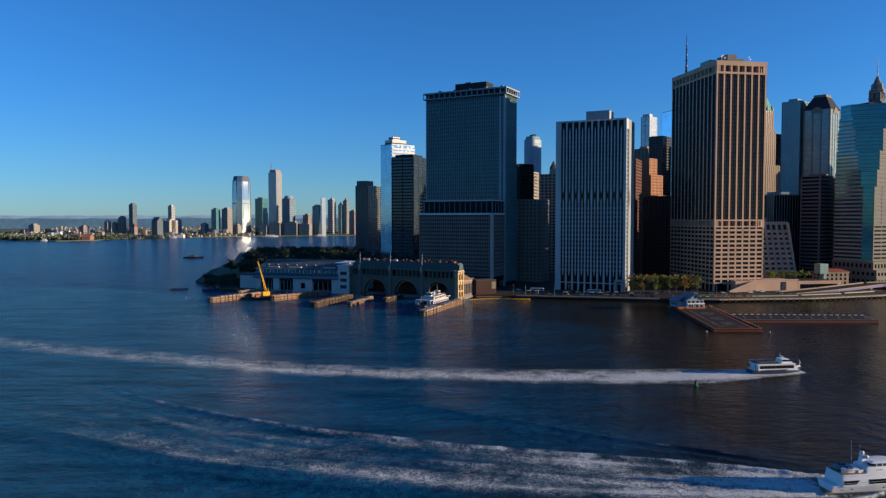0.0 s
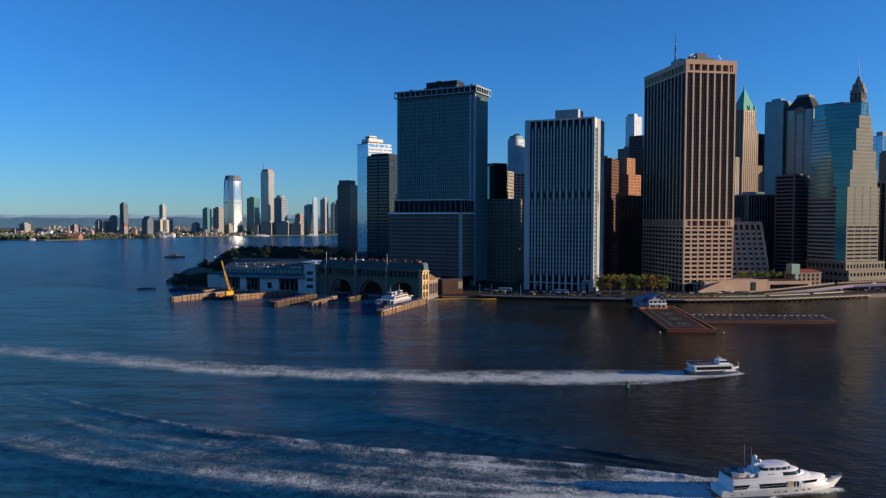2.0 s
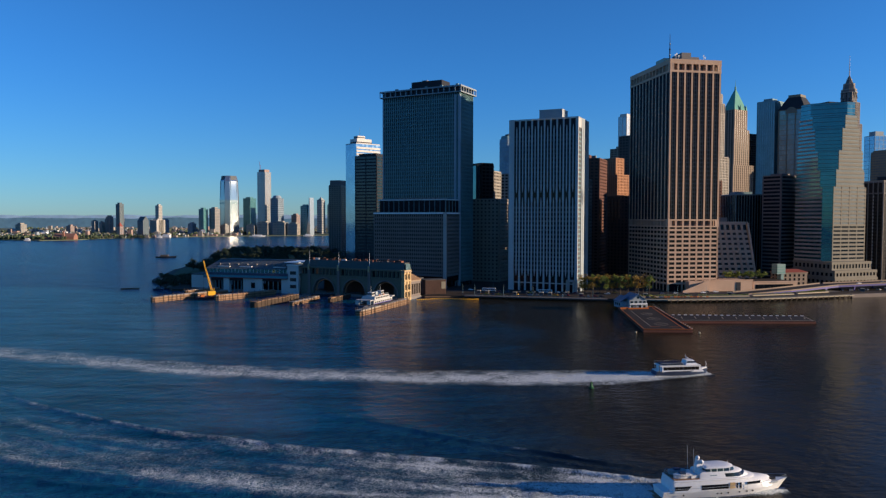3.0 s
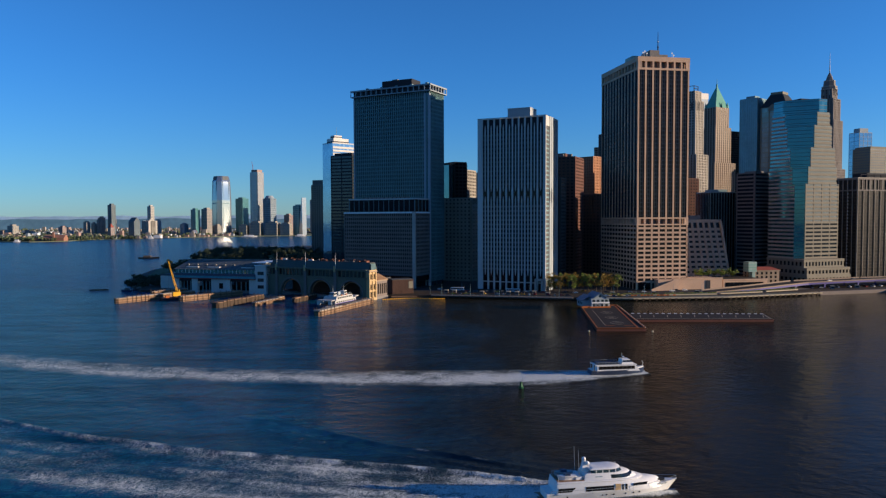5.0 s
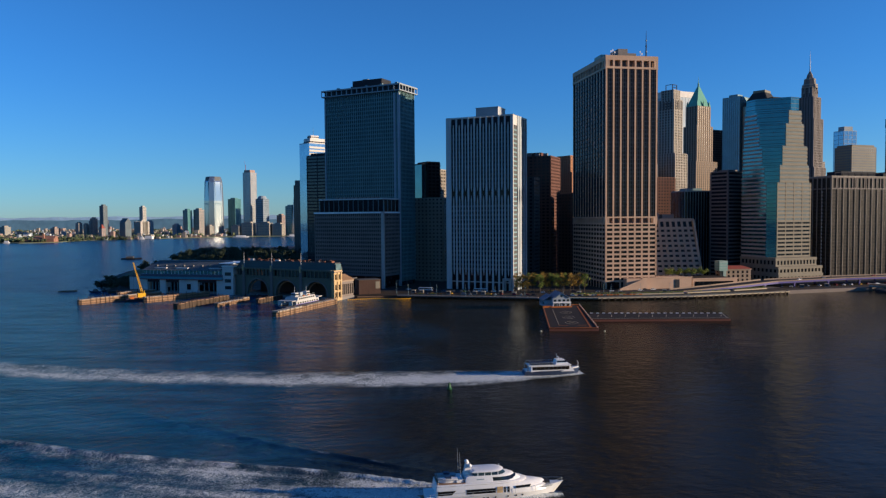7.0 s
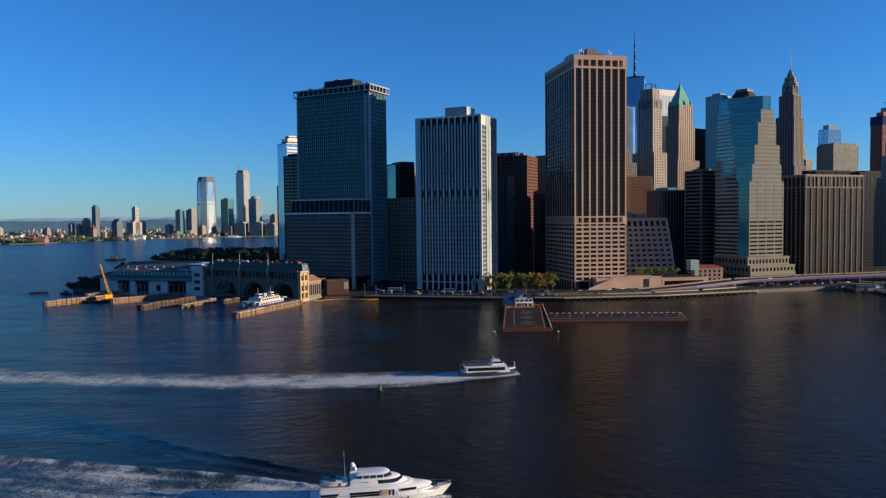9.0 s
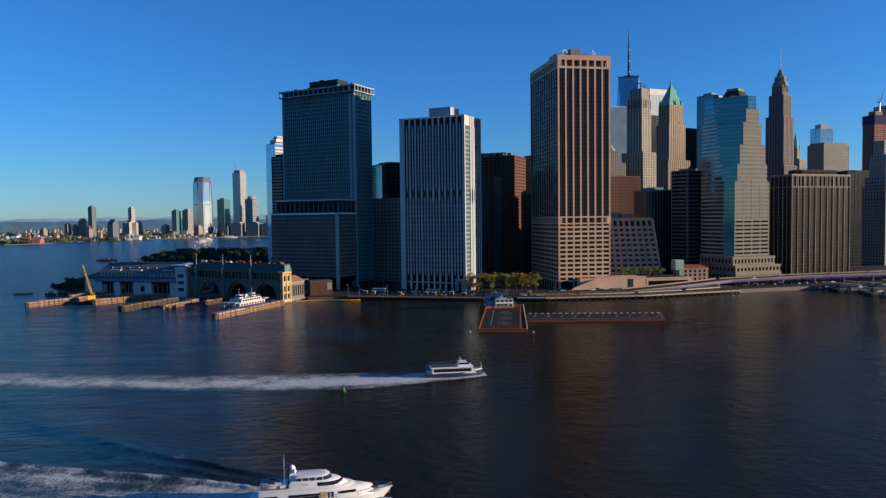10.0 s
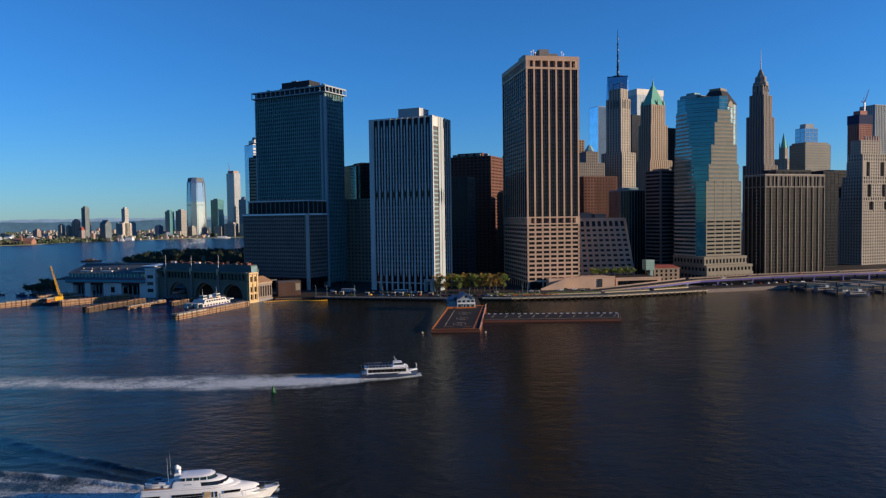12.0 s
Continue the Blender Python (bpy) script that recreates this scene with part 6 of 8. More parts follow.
def yacht_swell(s, k):
    near = min(1, s / 40) * max(0, 1 - max(0, s - 180) / 160)
    k += 0.035 * wander(s, 0, 0.035)
    arms = (0.9 * bump_at(k, 0.63, 0.06) + 0.6 * bump_at(k, -0.6, 0.07)) * near
    ruts = 0.45 * wander(s * 0.6, k * 5, 0.04) * near * (1 if abs(k) < 0.55 else 0)
    outer = 0.8 * bump_at(k, -0.86, 0.07) * near
    tail = 0.9 * bump_at(k, 0, 0.2) * math.exp(-((s - 44) / 12) ** 2)
    return arms + ruts + outer + tail + 0.7 * math.exp(-((s - 8) / 8) ** 2) * bump_at(abs(k), 0.45, 0.2)


wake("yacht_wake", "broad white V-shaped wake spreading behind the motor yacht",
     [(126.5, 175.2), (109.5, 172.4), (92, 170.2), (72, 173.4), (53, 176.5), (29, 181), (8, 185.5), (-17, 192), (-44, 200.5), (-73, 213), (-109, 233), (-140, 254), (-168, 280), (-200, 316)], 72,
     lambda s: (yacht_half(s) / 0.6, yacht_half(s) / 0.6), yacht_foam, yacht_swell, 1.0)


def swell_height(s, k):
    """Two long crests side by side, the outer one longer."""
    ends = min(1, s / 25) * max(0, 1 - s / 180)
    k += 0.10 * wander(s, 4, 0.05)
    return (1.25 * bump_at(k, 0.42, 0.20) + 0.95 * bump_at(k, -0.30, 0.18) * max(0, 1 - s / 130)) * (0.75 + 0.4 * wander(s, 2, 0.03)) * ends


# the bow waves that run out beyond the wake
wake("bow_swell", "dark smooth swell running out beyond the yacht's wake",
     [(100, 184), (84, 190), (66, 199), (46, 209.5), (19, 226), (-5, 241), (-30, 260), (-50, 276)], 28, lambda s: (6 + 0.05 * s, 6 + 0.05 * s),
     lambda s, k: 0.9 * (bump_at(k, 0.36, 0.07) + 0.8 * bump_at(k, -0.36, 0.07)) * max(0, wander(s, 1, 0.11) - 0.18) * max(0, 1 - s / 170), swell_height, 1.2)


# ---- heliport pier, quay, viaduct ----
def helipad_pier():
    th = thing("heliport_pier", "L-shaped heliport pier with dark deck, white lines and orange edging", "pier", 0, 0, 0)
    main = [(161, 419), (189, 418.3), (199.5, 529.8), (172, 524.7)]
    wing = [(193.8, 456), (280.5, 455), (286, 479), (196, 484)]
    for nm, foot in (("deck", main), ("wing_deck", wing)):
        part(nm, prism(foot, 0.6, 1.7), M["pier_deck"], th)
        part("deck_edge", prism([(x + (0.35 if i in (1, 2) else -0.35), y + (0.35 if i > 1 else -0.35)) for i, (x, y) in enumerate(foot)], 0.0, 1.3), M["deck_red"], th)
    def strip(a, b, w, mat, name, z=1.72, h=0.06):
        a, b = Vector(a), Vector(b)
        d = (b - a).normalized()
        s = Vector((d.y, -d.x)) * w / 2
        return part(name, prism([tuple(a + s), tuple(b + s), tuple(b - s), tuple(a - s)], z, z + h), mat, th)
    def lerp(a, b, t):
        return (a[0] + (b[0] - a[0]) * t, a[1] + (b[1] - a[1]) * t)
    for a, b in zip(main, main[1:] + main[:1]):
        strip(a, b, 0.7, M["orange"], "edge_kerb", 1.7, 0.35)
    def on(u, v):
        return lerp(lerp(main[0], main[1], u), lerp(main[3], main[2], u), v)
    strip(on(0.22, 0.12), on(0.22, 0.8), 0.3, M["pale_concrete"], "line")
    strip(on(0.62, 0.03), on(0.86, 0.03), 0.5, M["orange"], "line")
    strip(on(0.86, 0.02), on(0.92, 0.95), 1.0, M["orange"], "line")
    strip(on(0.2, 0.10), on(0.42, 0.10), 0.7, M["orange"], "line")
    strip(on(0.62, 0.10), on(0.82, 0.10), 0.7, M["orange"], "line")
    for v in (0.2, 0.42, 0.64):
        c = on(0.52, v)
        for start in (-0.42, math.pi - 0.42):
            bm = bmesh.new()
            turns = [start + 2.5 * i / 8 for i in range(9)]
            loft(bm, [[(c[0] + q * 1.2 * math.cos(a), c[1] + q * 1.8 * math.sin(a), z) for q, z in ((3.0, 1.72), (3.25, 1.72), (3.25, 1.77), (3.0, 1.77))] for a in turns])
            part("landing_arc", bm, M["pale_concrete"], th)
        strip((c[0] - 1.4, c[1]), (c[0] + 1.4, c[1]), 0.5, M["pale_concrete"], "line")
    def wn_(u, v):
        return lerp(lerp(wing[0], wing[1], u), lerp(wing[3], wing[2], u), v)
    for i in range(22):
        strip(wn_(0.02 + i * 0.045, 0.95), wn_(0.04 + i * 0.045, 0.95), 0.9, M["white_paint"], "edge_mark", 1.7, 0.4)
    for i in range(10):
        strip(wn_(0.05 + i * 0.1, 0.3), wn_(0.07 + i * 0.1, 0.7), 0.4, M["pale_concrete"], "line")
    strip(wn_(0, 0.06), wn_(1, 0.06), 0.5, M["pale_concrete"], "line")
    strip(wn_(0.985, 0.05), wn_(0.985, 0.95), 0.5, M["pale_concrete"], "line")
    pile = mesh_of("support_post", prism(ngon(6, 0.35), -2, 0.6), M["dark_timber"])
    for foot, n in ((main, 9), (wing, 22)):
        for i in range(n):
            part("support_post", pile, None, th).matrix_local = pose(*lerp(foot[0], foot[1], i / (n - 1)), 0)
    post = mesh_of("rail_post", prism(ngon(5, 0.12), 1.7, 2.7), M["white_paint"])
    for i in range(22):
        part("rail_post", post, None, th).matrix_local = pose(*lerp(main[1], main[2], i / 21), 0)
    part("gangway", boxes((184, 524, 1.0, 196, 580, 1.66)), M["paving"], th)
    return th


helipad_pier()


def heliport_house():
    """Two-storey pale house with crossing gables, the main one towards the river."""
    th = thing("heliport_building", "small pale heliport building with blue-grey gabled roofs on the pier", "building", 173, 516, 1.7, 8)
    w = M["pale_metal"]
    part("wall", boxes((5, 0, 0, 18, 17, 6.4)), w, th)
    part("wing_wall", boxes((0, 4, 0, 5, 17, 4.6)), w, th)
    part("gable_wall", gable(bmesh.new(), 7, 0.0, 16, 15, 6.4, 9.9, "y", 0.0), w, th)
    bm = bmesh.new()
    for x0, x1 in ((5.8, 11.5), (17.2, 11.5)):
        loft(bm, [[(x0, y, 6.3), (x0, y, 6.7), (x1, y, 10.6), (x1, y, 10.2)] for y in (-0.7, 16)])
    part("gable_roof", bm, M["blue_roof"], th)
    part("flat_roof", boxes((5, 0.2, 6.4, 18, 16.8, 6.6)), M["blue_roof"], th)
    bm = bmesh.new()
    loft(bm, [[(-0.6, y, 4.3), (-0.6, y, 4.7), (5.2, y, 8.4), (5.2, y, 8.0)] for y in (3.4, 17.4)])
    part("wing_roof", bm, M["blue_roof"], th)
    for x in (5.8, 9, 12.4, 15.4):
        for z in (0.7, 3.9):
            part("window", boxes((x, -0.08, z, x + 1.9, 0.04, z + 1.6)), M["glass_navy"], th)
    for y in (5.5, 9, 12.5):
        part("wing_window", boxes((-0.08, y, 1.6, 0.04, y + 1.8, 3.4)), M["glass_navy"], th)
    part("gable_window", prism(ngon(12, 0.9), -0.05, 0.05), M["glass_navy"], th).matrix_local = pose(11.5, -0.06, 8.0, 90, 0, 0)
    part("balcony", boxes((5, -1.6, 3.1, 18, 0, 3.3), (5, -1.6, 3.3, 18, -1.5, 4.0)), M["white_paint"], th)
    for x in (5.2, 9.4, 13.6, 17.8):
        part("post", boxes((x - 0.12, -1.6, 0, x + 0.12, -1.4, 3.1)), M["white_paint"], th)
    part("barrier", boxes((3, -2.8, 0.0, 18.4, -2.5, 1.0)), M["orange"], th)
    part("fence", boxes((-3, -2.4, 0.0, 3, -2.2, 1.4)), M["orange"], th)
    part("aerial", tubes(((16, 10, 6.5), (16, 10, 14), 0.08, 0.04)), M["pale_metal"], th)
    return th


heliport_house()

for x, y in ((155.5, 416), (192, 414)):
    th = thing("marker_float", "small white spherical marker float", "buoy", x, y, 0, 0, "marker floats by the pier")
    bm = bmesh.new()
    bmesh.ops.create_uvsphere(bm, u_segments=12, v_segments=8, radius=0.62)
    part("float", bm, M["pale_concrete"], th).matrix_local = pose(0, 0, 0.5)
    part("eye", tubes(((0, 0, 0.9), (0, 0, 1.5), 0.1, 0.1)), M["dark_steel"], th)

th = thing("channel_buoy", "green lattice channel buoy leaning in the current", "buoy", 101, 279, 0, 0)
part("float", prism(ngon(14, 1.0), -0.6, 0.6), M["green_buoy"], th)
part("tower", prism(ngon(4, 0.7), 0.6, 2.4, ngon(4, 0.3)), M["green_buoy"], th)
part("daymark", boxes((-0.5, -0.05, 1.4, 0.5, 0.05, 2.5), (-0.05, -0.5, 1.4, 0.05, 0.5, 2.5)), M["green_buoy"], th)
part("lantern", tubes(((0, 0, 2.4), (0, 0, 3.0), 0.15, 0.1)), M["dark_steel"], th)

th = thing("work_shed", "windowless brown corrugated shed on the quay", "shed", 28, 610, 0, 22)
part("wall", boxes((0, 0, 0, 19, 13, 14)), M["shed_brown"], th)
rib = mesh_of("rib", boxes((-0.15, -0.18, 0, 0.15, 0, 14)), M["shed_brown"])
for i in range(24):
    part("rib", rib, None, th).matrix_local = pose(0.4 + i * 0.79, 0, 0)
part("end_panel", boxes((14.6, -0.3, 6.5, 18.6, -0.2, 12.6)), M["tan_stone"], th)
part("roof", boxes((-0.3, -0.3, 14, 19.3, 13.3, 14.4)), M["roof_grey"], th)
th = thing("pontoon", "low dark pontoon lying before the shed", "pontoon", 28, 597, 0, 8)
part("hull", boxes((0, 0, -0.5, 22, 6, 1.2)), M["dark_timber"], th)
part("deck", boxes((0.2, 0.2, 1.2, 21.8, 5.8, 1.35)), M["timber"], th)
th = thing("floating_boom", "string of yellow floats lying on the water", "boom", 0, 0, 0, 0)
bm = bmesh.new()
bmesh.ops.create_uvsphere(bm, u_segments=8, v_segments=6, radius=0.55)
ball = mesh_of("float", bm, M["yellow"])
for i in range(34):
    t = i / 33
    part("float", ball, None, th).matrix_local = pose(22 + 50 * t, 585 + 10 * t + 4 * math.sin(t * 5), 0.25)
part("line", tubes(*[((22 + 50 * i / 33, 585 + 10 * i / 33 + 4 * math.sin(i / 33 * 5), 0.2), (22 + 50 * (i + 1) / 33, 585 + 10 * (i + 1) / 33 + 4 * math.sin((i + 1) / 33 * 5), 0.2), 0.1, 0.1, 4) for i in range(33)]), M["yellow"], th)


def quay(pts, label, cap):
    """A quay edge: pale cap on dark piles, with openings under it."""
    th = thing("quay_edge", label, "quay", 0, 0, 0, 0)
    for (x0, y0), (x1, y1) in zip(pts, pts[1:]):
        d = Vector((x1 - x0, y1 - y0))
        n = d.length
        turn = math.degrees(math.atan2(d.y, d.x))
        part("cap", boxes((-0.2, -4.0, 1.5, n, 0.8, 2.3)), cap, th).matrix_local = pose(x0, y0, 0, 0, 0, turn)
        pile = mesh_of("support_post", boxes((-0.4, -3.3, -2, 0.4, -2.4, 1.5)), M["dark_timber"])
        fender = mesh_of("fender", boxes((-0.55, -4.2, 0.4, 0.55, -3.7, 2.0)), M["dark_timber"])
        for i in range(int(n / 5.5)):
            part("support_post", pile, None, th).matrix_local = pose(x0 + d.x * (i + 0.5) * 5.5 / n, y0 + d.y * (i + 0.5) * 5.5 / n, 0, 0, 0, turn)
            part("fender", fender, None, th).matrix_local = pose(x0 + d.x * (i + 0.5) * 5.5 / n, y0 + d.y * (i + 0.5) * 5.5 / n, 0, 0, 0, turn)
        if n > 30:
            rail = bmesh.new()
            for i in range(int(n / 3)):
                tube(rail, (i * 3, -3.2, 2.3), (i * 3, -3.2, 3.4), 0.06, 0.06, 4)
            tube(rail, (0, -3.2, 3.4), (n - 1, -3.2, 3.4), 0.06, 0.06, 4)
            part("railing", rail, M["grey_metal"], th).matrix_local = pose(x0, y0, 0, 0, 0, turn)
    return th


quay([(62, 602), (118, 590), (176, 577)], "dark quay edge on piles below the riverside road", M["podium_stone"])
quay([(200, 576), (222, 573), (300, 582), (369, 604), (392, 612)], "pale concrete esplanade edge on piles", M["pale_concrete"])
for a, b in (((204, 588), (250, 591)), ((254, 592), (300, 598)), ((304, 601), (345, 614)), ((350, 618), (385, 633))):
    d = Vector((b[0] - a[0], b[1] - a[1]))
    th = thing("planter", "long stone planter of low clipped shrubs", "planter", *a, 2.0, math.degrees(math.atan2(d.y, d.x)), "planters along the esplanade")
    part("trough", boxes((0, 0, 0, d.length, 3, 0.8)), M["pale_concrete"], th)
    bm = bmesh.new()
    rng = random.Random(int(a[0]))
    for i in range(500):
        c = Vector((rng.uniform(0.3, d.length - 0.3), rng.uniform(0.3, 2.7), 0.8 + rng.random() ** 0.5 * 1.1))
        u = Vector((rng.gauss(0, 1), rng.gauss(0, 1), rng.gauss(0, 1))).normalized() * 0.35
        v = u.orthogonal()
        bm.faces.new([bm.verts.new(c + q) for q in (u, v, -u)])
    part("shrubs", bm, M["leaf_green"], th)


solid("sea_wall", prism([(392, 609), (470, 630.7), (560, 648.5), (620, 660.5), (620, 663.4), (560, 651.6), (470, 633.8), (392, 612.2)], -2, 2.9), M["podium_stone"], "low brown stone sea wall under the viaduct", "wall", "structure")


def viaduct():
    """Elevated road on a lavender steel girder with columns, rising out of the ground."""
    th = thing("viaduct", "elevated road on lavender-blue steel girders and columns", "bridge", 0, 0, 0, 0)
    line = [(302, 606, 2.6), (345, 620, 4.6), (400, 645, 7.0), (470, 661, 8.4), (560, 676, 9.2), (660, 698, 9.8), (800, 735, 10.5), (1000, 790, 11.0)]
    for (x0, y0, z0), (x1, y1, z1) in zip(line, line[1:]):
        d = Vector((x1 - x0, y1 - y0))
        s = Vector((-d.y, d.x)).normalized() * 19
        for nm, lo, hi, m, e0, e1 in (("deck", -0.9, 0.0, M["asphalt"], 0.02, 0.98), ("girder", -1.5, 0.0, M["blue_steel"], -0.03, 0.02), ("girder", -1.5, 0.0, M["blue_steel"], 0.98, 1.03), ("parapet", 0.0, 1.0, M["buff"], -0.005, 0.01), ("parapet", 0.0, 1.2, M["buff"], 0.99, 1.005)):
            bm = bmesh.new()
            loft(bm, [[(x + s.x * e, y + s.y * e, z + h) for e, h in ((e0, lo), (e1, lo), (e1, hi), (e0, hi))] for x, y, z in ((x0, y0, z0), (x1, y1, z1))])
            part(nm, bm, m, th)
        n = max(1, int(d.length / 24))
        for i in range(n):
            t = (i + 0.5) / n
            x, y, z = x0 + d.x * t, y0 + d.y * t, z0 + (z1 - z0) * t
            if z < 5:
                continue
            for e in (0.06, 0.94):
                part("column", boxes((-0.6, -0.6, 1.8, 0.6, 0.6, z - 1.5), (-1.2, -0.9, z - 2.4, 1.2, 0.9, z - 1.5)), M["blue_steel"], th).matrix_local = pose(x + s.x * e, y + s.y * e, 0, 0, 0, math.degrees(math.atan2(d.y, d.x)))
    part("ramp_wall", prism([(296, 603), (345, 618.5), (402, 643), (396, 662), (340, 638), (290, 622)], 2.0, 2.1, [(300, 606), (345, 620), (400, 645), (394, 662), (340, 638), (294, 622)]), M["concrete"], th)
    return th


viaduct()


def terrace():
    """Raised granite terrace with a long outside stair."""
    th = thing("terrace", "raised pink granite terrace with a broad outside stair", "terrace", 262, 636, 2.0, 9.7)
    g = M["granite"]
    part("wall", prism([(0, 0), (62, 0), (62, 26), (30, 26), (30, 8), (0, 8)], 0, 9.2), g, th)
    part("coping", prism([(14, -0.4), (62.4, -0.4), (62.4, 0.6), (14, 0.6)], 9.2, 10.2), g, th)
    for i in range(16):
        part("step", boxes((-8 + i * 1.5, -5, 0, -8 + (i + 1) * 1.5, -0.1, 0.5 + i * 0.55)), g, th)
    part("stair_wall", prism([(-9, -5.8), (16.5, -5.8), (16.5, -5), (-9, -5)], 0, 1.2, [(-9, -5.8), (16.5, -5.8), (16.5, -5), (-9, -5)]), g, th)
    bm = bmesh.new()
    loft(bm, [[(x, y, z) for x, z in ((-9, 0), (16.5, 0), (16.5, 10.4), (15, 10.4), (-9, 1.4))] for y in (-5.9, -5.1)])
    part("stair_cheek", bm, g, th)
    part("gate", boxes((46, -0.5, 0.2, 50, -0.1, 8)), M["dark_steel"], th)
    part("long_wall", boxes((64, 2, 0, 108, 4, 7.2)), g, th)
    part("long_wall_slot", boxes((66, 1.85, 1.2, 104, 2.05, 5.4)), M["glass_black"], th)
    part("long_coping", boxes((63.6, 1.6, 7.2, 108.4, 4.4, 8.2)), g, th)
    part("upper_deck", boxes((64, 4, 0, 108, 40, 7.6)), M["paving"], th)
    return th


terrace()

th = thing("vent_tower", "pale green metal ventilation box on a stalk", "tower", 361, 680, 2.0, 10)
part("head", boxes((0, 0, 12.5, 8.5, 8.5, 22)), M["pale_copper"], th)
part("shaft", boxes((4.6, 1, 0, 7.6, 7, 12.5)), M["pale_copper"], th)
for z in (14, 16.5, 19):
    part("louvre", boxes((-0.15, -0.15, z, 8.65, 8.65, z + 0.4)), M["copper"], th)
th = thing("stone_house", "small old stone station house with red tiled roof", "building", 372, 692, 2.0, 12)
part("wall", boxes((0, 0, 0, 27, 18, 13)), M["buff"], th)
part("cornice", boxes((-0.6, -0.6, 12.2, 27.6, 18.6, 13.2)), M["buff"], th)
part("roof", prism([(-0.8, -0.8), (27.8, -0.8), (27.8, 18.8), (-0.8, 18.8)], 13.2, 16, [(5, 6), (22, 6), (22, 12), (5, 12)]), M["tile_roof"], th)
for i in range(5):
    for z in (1.2, 5.2, 9):
        part("window", boxes((2 + i * 5, -0.12, z, 4 + i * 5, 0.05, z + 2.4)), M["glass_black"], th)
        if i < 3:
            part("window", boxes((-0.12, 3 + i * 5, z, 0.05, 5 + i * 5, z + 2.4)), M["glass_black"], th)


# floating landing beyond the viaduct
def landing(x, y, turn, L, W, label):
    th = thing("ferry_landing", label, "landing", x, y, 0, turn, "floating ferry landings")
    part("barge", boxes((0, 0, -0.6, L, W, 1.6)), M["dark_steel"], th)
    part("deck", boxes((0.3, 0.3, 1.6, L - 0.3, W - 0.3, 1.75)), M["concrete"], th)
    part("shelter_roof", boxes((3, 1.5, 4.6, L - 4, W - 1.5, 5.0)), M["grey_roof"], th)
    post = mesh_of("post", boxes((-0.15, -0.15, 1.7, 0.15, 0.15, 4.6)), M["grey_metal"])
    for u in spread(max(2, int(L / 6)), 3.5, L - 4.5):
        for v in (2, W - 2):
            part("post", post, None, th).matrix_local = pose(u, v, 0)
    part("kiosk", boxes((L * 0.3, W * 0.35, 1.7, L * 0.3 + 5, W * 0.7, 4.3)), M["wall_paint"], th)
    pile = mesh_of("spud_post", prism(ngon(8, 0.6), -2, 6.5), M["dark_steel"])
    for u, v in ((1, -0.8), (L - 1, -0.8), (L / 2, W + 0.8), (L - 1, W + 0.8)):
        part("spud_post", pile, None, th).matrix_local = pose(u, v, 0)
    return th


landing(478, 614, 12, 32, 12, "dark floating ferry landing with canopy and kiosk")
landing(486, 580, 12, 36, 13, "outer floating ferry landing with canopy")
landing(528, 588, 12, 60, 13, "long floating ferry landing with canopy")


def moored(x, y, turn, L):
    th = thing("moored_launch", "dark-hulled launch with a pale cabin at the landing", "boat", x, y, 0, turn, "launches at the landings")
    part("hull", hull_mesh(L, L * 0.25, (1.5, 2.2), 0.07, 10), M["navy"], th)
    low = part("cabin", cabin(bmesh.new(), [(-L * 0.38, 1.4), (L * 0.25, 1.4), (L * 0.18, 3.6), (-L * 0.38, 3.6)], L * 0.1, 0.94), M["concrete"], th)
    for q in (-1, 1):
        part("window_strip", boxes((-L * 0.34, -0.05, 2.3, L * 0.17, 0.05, 3.1)), M["pane"], low).matrix_local = pose(0, q * L * 0.097, 0)
    part("wheelhouse", cabin(bmesh.new(), [(-1, 3.6), (L * 0.12, 3.6), (L * 0.08, 5.4), (-1, 5.4)], L * 0.07, 0.9), M["pale_metal"], th)
    part("mast", tubes(((0, 0, 5.4), (0, 0, 8), 0.1, 0.05)), M["pale_metal"], th)


for x, y, q, L in ((492, 607, 12, 24), (500, 573, 12, 24), (546, 580, 12, 26), (596, 590, 12, 24)):
    moored(x, y, q, L)
def gangway(x, y, turn, L, drop):
    """A covered truss bridge sloping down from the quay to a landing."""
    th = thing("gangway", "long covered gangway with a buff roof down to the landing", "gangway", x, y, 3.2, turn, "gangways to the landings")
    tilt = pose(0, 0, 0, 0, math.degrees(math.atan2(drop, L)), 0)
    for nm, bm, m in (("deck", boxes((0, -1.5, 0, L, 1.5, 0.3)), "dark_steel"), ("roof", boxes((-0.5, -1.8, 2.9, L + 0.5, 1.8, 3.25)), "warm_stone"), ("side", boxes((0, -1.5, 0.3, L, -1.4, 1.3)), "grey_metal"), ("side", boxes((0, 1.4, 0.3, L, 1.5, 1.3)), "grey_metal")):
        part(nm, bm, M[m], th).matrix_local = tilt
    post = mesh_of("post", boxes((-0.12, -1.5, 0.3, 0.12, -1.26, 2.9)), M["grey_metal"])
    for u in spread(int(L / 5), 0.5, L - 0.5):
        part("post", post, None, th).matrix_local = tilt @ pose(u, 0, 0)


gangway(498, 638, -38, 46, 1.2)
gangway(536, 645, -52, 52, 1.2)
gangway(474, 632, -30, 30, 1.2)


